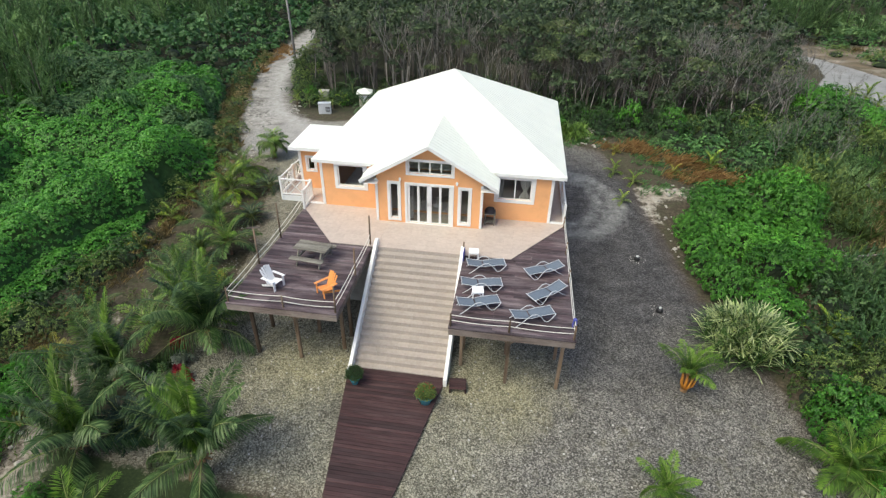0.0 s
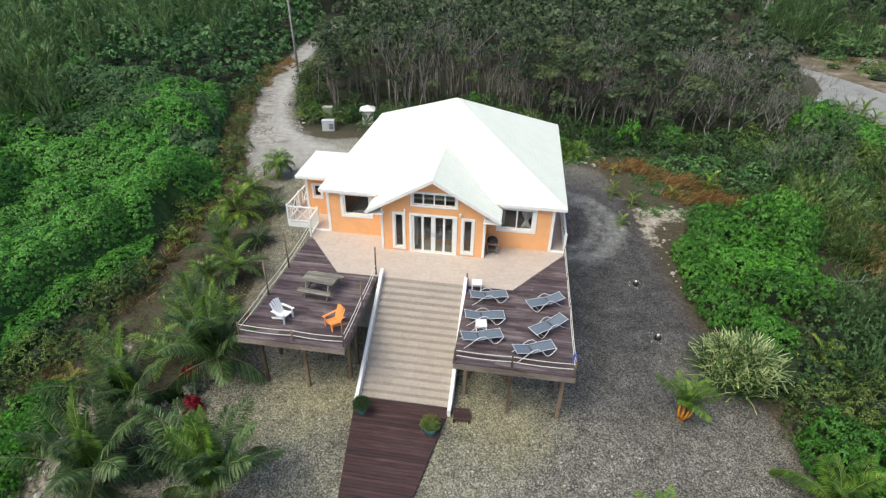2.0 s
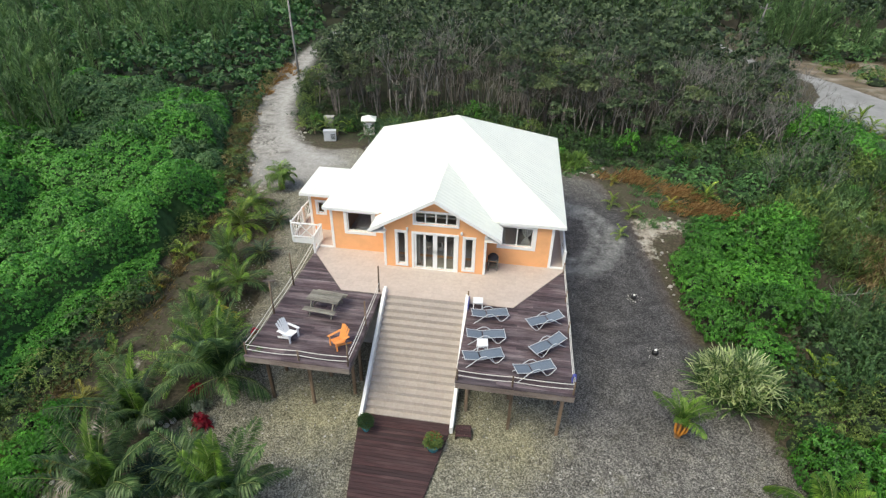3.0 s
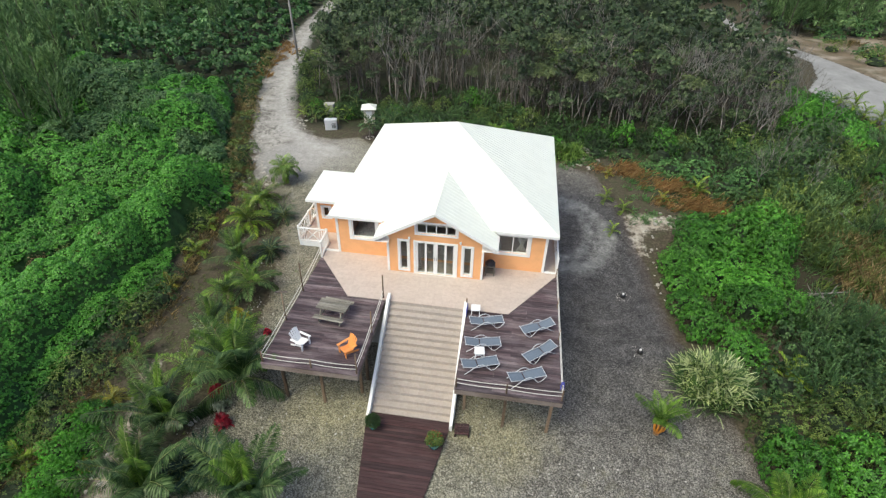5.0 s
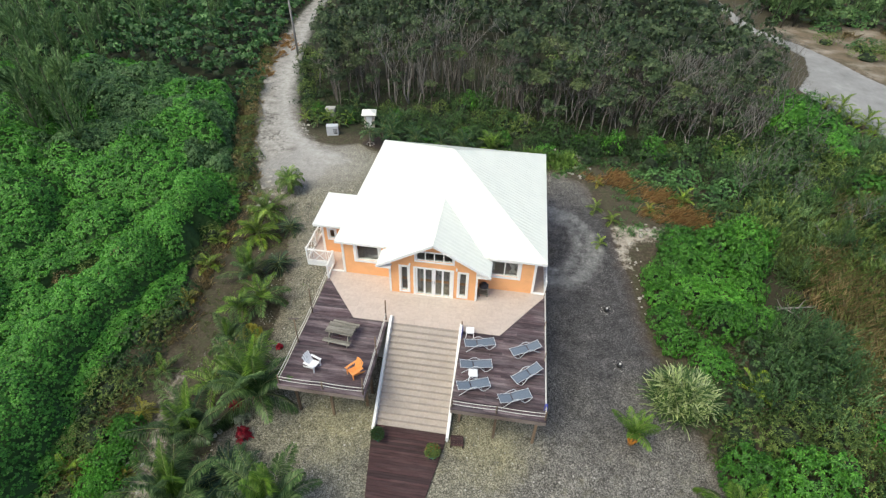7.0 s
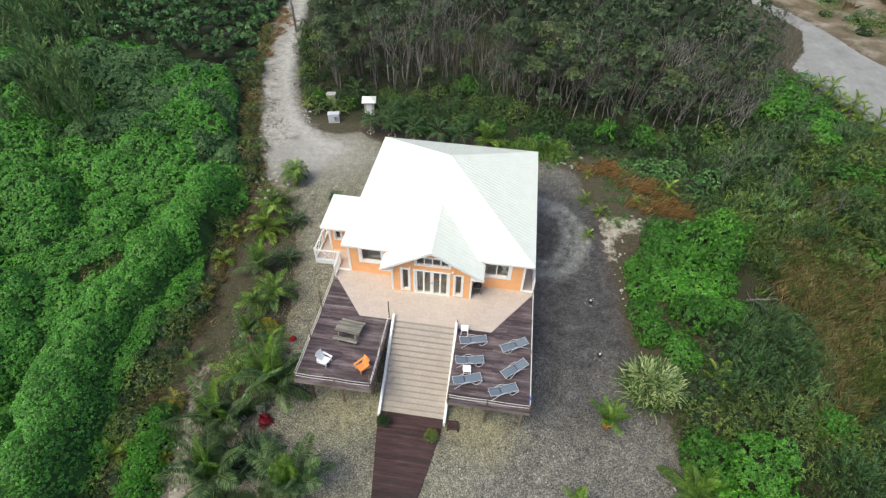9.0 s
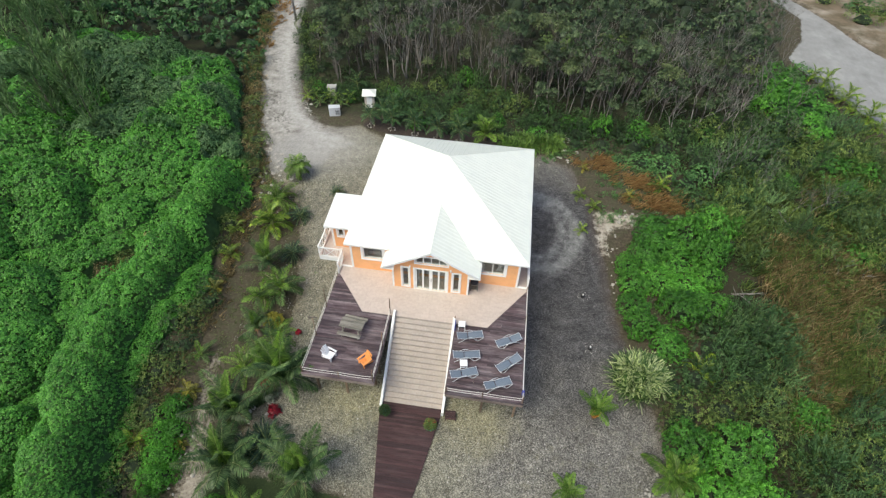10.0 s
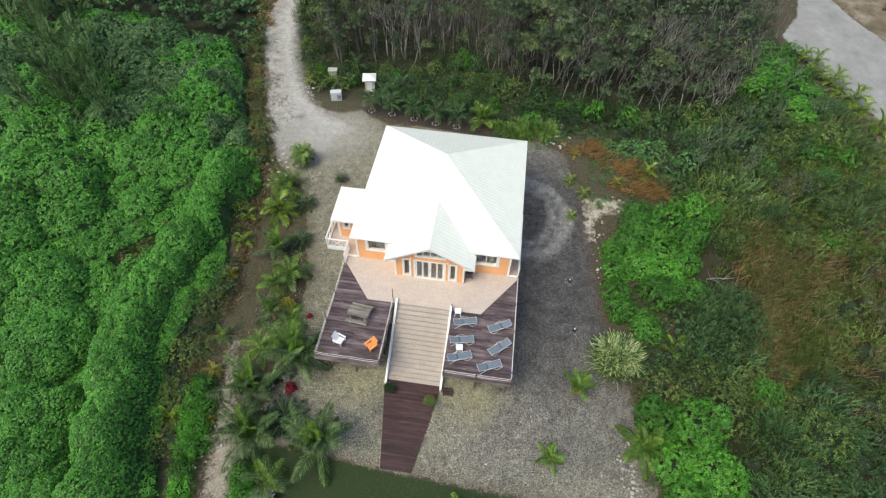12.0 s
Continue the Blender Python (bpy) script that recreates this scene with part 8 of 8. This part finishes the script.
# trunks under the front of the woods, thin poles among them
_px, _py = rng.uniform(-14, 26, 150), rng.uniform(34.5, 44, 150)
wx, wy, wh = np.concatenate([wx, _px]), np.concatenate([wy, _py]), np.concatenate([wh, rng.uniform(3.5, 7.5, 150)])
sel = (wy < 42) & (wx > -26) & (wx < 40)
tv, tf = [], []
for a, b, h in zip(wx[sel], wy[sel], wh[sel]):
    z = float(ground_z(a, b))
    r = rg.uniform(0.045, 0.09)
    o = len(tv)
    lx, ly = rg.uniform(-0.5, 0.5), rg.uniform(-0.5, 0.5)
    for zz, q, l in ((z - 0.1, r, 0.0), (z + h * 0.9, r * 0.4, 1.0)):
        for j in range(4):
            tv.append((a + lx * l + q * math.cos(j * 1.57), b + ly * l + q * math.sin(j * 1.57), zz))
    tf += [(o + j, o + (j + 1) % 4, o + 4 + (j + 1) % 4, o + 4 + j) for j in range(4)]
part("trunks", mesh_from("trunks", np.array(tv), np.array(tf)), DULLBARK, woods)
SCRUB = [(-25.0, 31), (-27.4, 37.5), (-30.6, 52.7), (-35, 84), (-60, 130), (-150, 130), (-140, 20), (-64, 20), (-42, 29), (-31, 29)]
scrub, sx, sy, _sh = canopy("far_scrub", SCRUB, 1.9, rng, 2.4, 4.4, LEAF_SCRUB, "dark green low coastal scrub beyond the track", 0.245, 0.225, 17, [(TRACK, 0.9), (THICKET, -1.0)])
GREENS = [(44, 78), (47, 104), (118, 108), (130, 60), (84, 52), (74, 64), (62, 78)]
greens, _a, _b, _c2 = canopy("far_greens", GREENS, 2.4, rng, 1.4, 2.8, LEAF_PINE, "soft green low bushes beyond the clearing", 0.24, 0.17, 30, [(ROAD, 1.0)])
# feathery pines among the scrub
PINE = []
for k in range(4):
    rng_ = np.random.RandomState(800 + k)
    nb_ = 30
    u = rng_.uniform(0.10, 0.95, nb_)
    az = rng_.uniform(0, 2 * np.pi, nb_)
    axis_ = np.stack([np.cos(az) * 0.62 + 0.22, np.sin(az) * 0.62 + 0.1, rng_.uniform(0.8, 1.5, nb_)], 1)
    base_ = np.stack([0.15 * np.cos(az), 0.15 * np.sin(az), 6.0 * u], 1)
    me = leaf_mesh("needles", plumes(base_, axis_, (1.1 + 2.2 * (1 - u) ** 0.8) * rng_.uniform(0.75, 1.15, nb_), 36, 0.62, 0.06, rng_, 0.30))
    me.materials.append(LEAF_PINE)
    bm = tube([(0, 0, -0.2), (0.1, 0.05, 3.0), (0.15, 0.0, 6.4)], [0.09, 0.05, 0.02], 7)
    mt = bpy.data.meshes.new("trunk")
    bm.to_mesh(mt), bm.free()
    mt.materials.append(DARKBARK)
    PINE.append((mt, me))
FARPINE = []
for k in range(4):
    rng_ = np.random.RandomState(830 + k)
    u, az = rng_.uniform(0.10, 0.95, 22), rng_.uniform(0, 2 * np.pi, 22)
    me = leaf_mesh("needles", plumes(np.stack([0.15 * np.cos(az), 0.15 * np.sin(az), 6.0 * u], 1), np.stack([np.cos(az) * 0.6 + 0.2, np.sin(az) * 0.6 + 0.1, rng_.uniform(0.8, 1.4, 22)], 1), (1.2 + 2.4 * (1 - u) ** 0.8) * rng_.uniform(0.75, 1.15, 22), 20, 0.82, 0.12, rng_, 0.30))
    me.materials.append(LEAF_PINE)
    FARPINE.append((PINE[k][0], me))
rg = random.Random(5)
for i, (x, y) in enumerate(((-55.8, 35.5), (-54.5, 38.3), (-49.8, 36.7), (-44.4, 31.1), (-46.1, 25.1), (-42.8, 24.1), (-39.7, 23.1), (-42.8, 19.8), (-39.1, 17.8), (-36.7, 17.6), (-39.1, 14.8), (-50.2, 32.1),
                            (-49.5, 40.6), (-44.3, 43.7), (-39.9, 46.1), (-58.0, 42.1), (-41.4, 16.4), (-37.4, 19.3), (-47.5, 28.3), (-52.0, 27.0), (-45.0, 35.5), (-40.5, 20.5))):
    for j in range(1 + (i % 3 == 0)):
        tree(FARPINE, x + rg.gauss(0, 1.3), y + rg.gauss(0, 1.3), rg.uniform(0.9, 1.3), "feathery grey-green casuarina tree", "tree", "casuarina trees", 1000 + 2 * i + j, "casuarina_tree")
for i in range(150):
    x, y = (rg.uniform(-92, -33), rg.uniform(44, 112)) if i < 84 else (rg.uniform(-4, 62), rg.uniform(78, 124)) if i < 130 else (rg.uniform(44, 78), rg.uniform(80, 96))
    if (i < 84 and x > -34 - (y - 50) * 0.15) or float(edge_distance(x, y, ROAD)) > -2.5 or float(edge_distance(x, y, TRACK)) > -3:
        continue
    tree(FARPINE, x, y, rg.uniform(0.9, 1.35) * (1.0 if i < 84 else 1.25 if i < 130 else 0.9), "feathery grey-green casuarina tree in the distance", "tree", "distant casuarina trees", 1800 + i, "casuarina_tree")
for i, (x, y, s) in enumerate(((28.5, 15.0, 0.5), (31.0, 22.0, 0.6), (33.0, 24.0, 0.6), (36.5, 20.0, 0.55), (34.8, 14.6, 0.5), (38.2, 10.0, 0.5), (36.6, 17.0, 0.6), (20.8, 3.4, 0.36), (22.6, 5.6, 0.42), (23.4, 1.2, 0.4), (22.6, 3.6, 0.45), (23.0, 17.6, 0.4), (26.6, 19.4, 0.45), (24.8, 11.6, 0.32), (48, 84, 1.0), (54, 86, 1.1), (60, 90, 1.2), (44, 86, 1.0))):
    tree(PINE, x, y, s, "feathery grey-green casuarina tree", "tree", "casuarina trees", 1100 + i, "casuarina_tree")


# ---- grass and litter, past counting ----
def tufts(name, spots, per, spread, length, width, material, label, seed, lift=1.0, lean=(0.25, 0.0)):
    rng_ = np.random.RandomState(seed)
    c = np.repeat(np.array(spots), per, 0)
    pos = c[:, :2] + rng_.normal(0, spread, (len(c), 2))
    base_ = np.stack([pos[:, 0], pos[:, 1], ground_z(pos[:, 0], pos[:, 1])], 1)
    dd = np.stack([rng_.normal(lean[0], 0.42, len(c)), rng_.normal(lean[1], 0.42, len(c)), np.full(len(c), lift)], 1)
    ob = part(name, leaf_mesh(name, blades(base_, dd, rng_.uniform(0.6, 1.3, len(c)) * length, width, 0.1, 0.25)), material)
    return tagged(ob, label, "grass", kind="stuff")


rr = random.Random(91)
spots = [(rr.gauss(16.4, 1.0), rr.gauss(19.9, 0.5)) for _ in range(45)] + [(rr.gauss(12.9, 0.9), rr.gauss(21.9, 0.5)) for _ in range(40)] + [(rr.gauss(18.0, 1.3), rr.gauss(17.4, 0.5)) for _ in range(70)] + [(rr.gauss(-27.6, 0.8) - 0.2 * (v - 44), v) for v in [rr.uniform(38, 54) for _ in range(36)]]
tufts("rusty_grass", spots, 12, 0.22, 0.85, 0.030, LEAF_RUST, "rust-orange dry grass tufts", 1, 0.9, (0.7, 0.25))
spots = [(25.2 + 0.0235 * (v + 3) ** 2 + rr.gauss(0.4, 2.0), v) for v in [rr.uniform(-3, 15.5) for _ in range(130)]] + [(27.3 + 0.12 * (v - 9) + rr.gauss(0, 1.2), v) for v in [rr.uniform(3.5, 14.5) for _ in range(290)]] + [(rr.gauss(30.6, 1.2), rr.gauss(10.4, 2.2)) for _ in range(150)] + [(rr.gauss(25.6, 0.7), rr.gauss(2.0, 1.5)) for _ in range(60)] + [(rr.uniform(30, 44), rr.uniform(-4, 24)) for _ in range(170)] + [(rr.uniform(54, 76), rr.uniform(52, 78)) for _ in range(90)]
tufts("dry_grass", spots, 18, 0.20, 1.5, 0.040, LEAF_DRY, "tall tan dry grass among scrub", 2, 0.9, (0.65, 0.55))
edge_line = [(-15.4, -11), (-15.3, -6.5), (-15.6, -2.0), (-15.3, 2.5), (-16.4, 7.0), (-16.9, 12.0), (-18.0, 15.5), (-20.3, 20.0), (-23.6, 28.0), (-26.4, 35.0), (-29.5, 48.0)]
spots = []
for (ax, ay), (bx, by) in zip(edge_line, edge_line[1:]):
    for _ in range(int(math.hypot(bx - ax, by - ay) * (6 if ay < 15 else 13))):
        t = rr.random()
        spots.append((ax + (bx - ax) * t + rr.gauss(-0.2, 0.55), ay + (by - ay) * t))
spots += [(-25.2 + 3.0 * u + rr.gauss(0, 0.4), 2.0 + 4.4 * u + rr.gauss(0, 0.4)) for u in [rr.random() for _ in range(70)]]
tufts("edge_grass", spots, 16, 0.16, 0.6, 0.03, LEAF_DRY, "dry brown grass along the thicket's edge", 3)
spots = [(rr.gauss(-13.0, 1.4) - (0 if y_ < 0 else 0.12 * y_), y_) for y_ in [rr.uniform(-12, 14) for _ in range(420)]]
tufts("weeds", spots, 10, 0.16, 0.22, 0.035, LEAF_OLIVE, "sparse low green weeds on bare soil", 4, 0.7)
spots = [(rr.uniform(-10.5, 16), rr.uniform(-16.5, -10.6)) for _ in range(1400)]
tufts("lawn_grass", spots, 7, 0.14, 0.10, 0.02, LEAF_GRASS, "short dark green lawn", 5)
spots = [(rr.gauss(9.0, 2.6), rr.gauss(24.2, 1.0)) for _ in range(110)] + [(rr.uniform(12.6, 20), rr.uniform(14.5, 24)) for _ in range(160)]
tufts("olive_grass", [(rr.uniform(25, 41), rr.uniform(-1, 25)) for _ in range(700)], 18, 0.22, 1.15, 0.042, LEAF_OLIVE, "tall olive green grass among scrub", 9, 1.1, (0.35, 0.3))
glade = random.Random(77)
tufts("glade_grass", [(27.6 + 0.12 * (v - 9) + glade.gauss(0, 1.5), v) for v in [glade.uniform(0.5, 15) for _ in range(330)]], 18, 0.2, 1.5, 0.036, LEAF_OLIVE, "tall olive grass mixed into tan grass", 12, 0.9, (0.65, 0.55))
tufts("yellow_grass", [(37.0 + glade.gauss(0, 1.8), 25.0 + glade.gauss(0, 3.0)) for _ in range(150)], 18, 0.25, 1.3, 0.045, LEAF_STRAP, "tall yellow-green grass near the road", 13, 0.9, (0.6, 0.5))
tufts("green_weeds", spots, 16, 0.18, 0.40, 0.05, LEAF_SCRUB, "low green weeds on rough ground", 6, 0.8)
spots = [(rr.uniform(15.5, 30), rr.uniform(-14, 27)) for _ in range(800)] + [(rr.uniform(30, 42), rr.uniform(-14, 20)) for _ in range(350)]
tufts("undergrowth", spots, 16, 0.30, 0.5, 0.06, LEAF_DARK, "tangled low undergrowth between the bushes", 7, 0.8)
spots = [(rr.uniform(-20, 34), rr.uniform(30, 40)) for _ in range(500)]
tufts("wood_undergrowth", spots, 14, 0.35, 0.6, 0.08, LEAF_DARK, "dark undergrowth beneath the trees", 8, 0.8)
# loose larger stones over the gravel
rng = np.random.RandomState(17)
ico = bmesh.new()
bmesh.ops.create_icosphere(ico, subdivisions=1, radius=1.0)
iv = np.array([v.co[:] for v in ico.verts])
itf = np.array([[v.index for v in f.verts] for f in ico.faces])
ico.free()
x, y = scatter(COURT, 6, rng)
k = (edge_distance(x, y, COURT) > 0.15) & ((x < 5.5) | (y < -5.5)) & (y < 6) & ~((np.abs(x) < 2.2) & (y > -10.6) & (y < 0)) & ~((x > -6.4) & (x < 6.4) & (y > 0) & (y < 15.7))
x, y = x[k], y[k]
STRIP = [(-12.6, -9.6), (-9.4, -9.8), (-9.2, -5), (-9.5, -2), (-9.7, 1.7), (-10.5, 4.9), (-11.7, 8.5), (-13.0, 12), (-14.6, 14.2), (-16.2, 12.5), (-14.6, 8.0), (-13.4, 3.0), (-13.0, -3.0)]
x2, y2 = scatter(STRIP, 16, rng)
k2 = value_noise(x2, y2, 1.7, 71) + 0.5 * value_noise(x2, y2, 0.6, 72) > 0.0
x, y = np.concatenate([x, x2[k2]]), np.concatenate([y, y2[k2]])
s = rng.uniform(0.018, 0.05, len(x))
P_ = iv[None] * s[:, None, None] * rng.uniform(0.7, 1.2, (len(x), 1, 3)) * rng.uniform(0.85, 1.15, (len(x), len(iv), 1))
P_[..., 2] *= 0.7
P_ += np.stack([x, y, ground_z(x, y) + 0.03 * value_noise(x, y, 2.1, 5) + 0.012 * value_noise(x, y, 0.7, 6) + 0.005], 1)[:, None]
F_ = (itf[None] + (np.arange(len(x)) * len(iv))[:, None, None]).reshape(-1, 3)
_m = Nodes("loose_stones", 0.9)
STONES = _m.done(_m.ramp(_m.island(), (0.0, (0.12, 0.115, 0.10)), (0.6, (0.30, 0.285, 0.255)), (1.0, (0.52, 0.50, 0.46))))
tagged(part("loose_stones", mesh_from("loose_stones", P_.reshape(-1, 3), F_), STONES), "loose pale stones strewn over the gravel", "stones", kind="stuff")
# shrubs that close the foot of the woods
rg = random.Random(44)
for i in range(46):
    x = -4 + i * 0.82 + rg.uniform(-0.5, 0.5)
    y = FRONT(x) - rg.uniform(0.6, 3.4) + (x > 25) * (x - 25) * 0.5
    k = rg.random()
    if x < 6 and y < 28.2:
        y = 28.4
    plant("wood_edge_shrub", DARKB if k < 0.7 else OLIVEB if k < 0.9 else BROADFAR, x, y, rg.uniform(0.9, 1.5), rg.uniform(1.0, 2.6), "dark green shrub at the foot of the woods", "shrub", "shrubs before the woods", 1300 + i)

# low green growth on the far side of the clearing
rg = random.Random(66)
for i in range(26):
    x, y = rg.uniform(48, 78), rg.uniform(60, 84)
    if float(edge_distance(x, y, ROAD)) > -1.5:
        continue
    s_ = rg.uniform(1.0, 1.8)
    plant("clearing_shrub", DULLB if i % 2 else OLIVEB, x, y, 1.6 * s_, 1.4 * s_, "green shrub beyond the sandy clearing", "shrub", "shrubs round the clearing", 1500 + i)

# ---- pieces: boards and tiles ----
def piece(name, poly, z0, z1, material, parent, chamfer=0.004):
    """A flat piece on a plan polygon with a small chamfer round its top."""
    c = [sum(p[k] for p in poly) / len(poly) for k in (0, 1)]
    n = len(poly)
    inner = []
    for x, y in poly:
        d = math.hypot(c[0] - x, c[1] - y) or 1
        inner.append((x + (c[0] - x) / d * chamfer, y + (c[1] - y) / d * chamfer))
    v = [(x, y, z0) for x, y in poly] + [(x, y, z1 - chamfer) for x, y in poly] + [(x, y, z1) for x, y in inner]
    f = [tuple(range(2 * n, 3 * n))]
    for i in range(n):
        j = (i + 1) % n
        f += [(i, j, n + j, n + i), (n + i, n + j, 2 * n + j, 2 * n + i)]
    me = bpy.data.meshes.new(name)
    me.from_pydata(v, [], f)
    me.materials.append(material)
    ob = new(name, me)
    ob.parent = parent
    return ob


def clip(poly, a, b):
    """Cut a polygon by the line a to b and keep its left side."""
    out = []
    side = lambda p: (b[0] - a[0]) * (p[1] - a[1]) - (b[1] - a[1]) * (p[0] - a[0])
    for p, q in zip(poly, poly[1:] + poly[:1]):
        s, t = side(p), side(q)
        if s >= 0:
            out.append(p)
        if s * t < 0:
            u = s / (s - t)
            out.append((p[0] + (q[0] - p[0]) * u, p[1] + (q[1] - p[1]) * u))
    return out


rnd = random.Random(4)
for d, x0, x1, corner in ((deck_l, -6.50, -2.12, [(-4.06, 0.0), (-6.40, 2.95)]), (deck_r, 2.02, 6.54, [(6.48, 3.42), (4.06, 0.0)])):
    y = DY - 0.06
    while y < 3.3:
        y1 = min(y + 0.136, -0.006) if y < 0 else y + 0.136
        poly = [(x0, y), (x1, y), (x1, y1), (x0, y1)]
        if y >= -0.01:
            a, b = corner
            off = 0.012
            poly = clip(poly, (a[0] - off if d is deck_l else a[0] + off, a[1]), (b[0] - off if d is deck_l else b[0] + off, b[1]))
        xs = [p[0] for p in poly]
        if len(poly) >= 3 and max(xs) - min(xs) > 0.08:
            cut = x0 + (x1 - x0) * rnd.choice((0.35, 0.5, 0.65))
            dz = rnd.uniform(-0.004, 0.004)
            if min(xs) + 0.6 < cut < max(xs) - 0.6:
                left = clip(poly, (cut - 0.003, -9), (cut - 0.003, 9))
                right = clip(poly, (cut + 0.003, 9), (cut + 0.003, -9))
                piece("board", left, DZ - 0.035, DZ + dz, DECK, d)
                piece("board", right, DZ - 0.035, DZ - dz, DECK, d)
            else:
                piece("board", poly, DZ - 0.035, DZ + dz, DECK, d)
        y = y1 + 0.010
y = -10.36
while y < -4.50:
    t = (y + 4.75) / -5.6
    l0, r0 = -2.0 + 0.9 * t, 1.88 - 0.98 * t
    y1 = y + 0.135
    piece("board", [(l0, y), (r0, y), (r0 + 0.02, y1), (l0 - 0.02, y1)], 0.06, 0.115 + rnd.uniform(-0.004, 0.004), WALKWOOD, walkway)
    y = y1 + 0.011

TS = 0.43
for i in range(-16, 17):
    for j in range(0, 10):
        x0, y0 = i * TS - 0.2, j * TS
        poly = [(x0 + 0.002, y0 + 0.002), (x0 + TS - 0.002, y0 + 0.002), (x0 + TS - 0.002, y0 + TS - 0.002), (x0 + 0.002, y0 + TS - 0.002)]
        n = len(TERR)
        for a, b in zip(TERR, TERR[1:] + TERR[:1]):
            poly = clip(poly, a, b) if poly else poly
        if len(poly) < 3:
            continue
        area = abs(sum(p[0] * q[1] - q[0] * p[1] for p, q in zip(poly, poly[1:] + poly[:1]))) / 2
        cx, cy = sum(p[0] for p in poly) / len(poly), sum(p[1] for p in poly) / len(poly)
        if area < 0.004 or (-2.45 < cx < 2.45 and cy > 2.7):
            continue
        piece("tile", poly, P - 0.013, P, TILE, terrace, 0.002)
_tt = {}
for i in range(NST - 1):
    z = P - RISE * (i + 1)
    for k in range(9):
        x0 = -XS + k * 2 * XS / 9
        if "tread" not in _tt:
            w = 2 * XS / 9 - 0.004
            bm = box(0, w, -0.02, RUN - 0.002, -0.022, 0.0, 0.004)
            me = bpy.data.meshes.new("tread_tile")
            bm.to_mesh(me), bm.free()
            me.materials.append(STAIRTILE)
            bm = box(0, w, 0.0, 0.014, 0.0, RISE - 0.026)
            m2 = bpy.data.meshes.new("riser_tile")
            bm.to_mesh(m2), bm.free()
            m2.materials.append(RISERTILE)
            _tt["tread"], _tt["riser"] = me, m2
        a = new("tread_tile", _tt["tread"])
        a.location, a.parent = (x0 + 0.002, -RUN * (i + 1), z), stair
        b = new("riser_tile", _tt["riser"])
        b.location, b.parent = (x0 + 0.002, -RUN * i - 0.014, z), stair
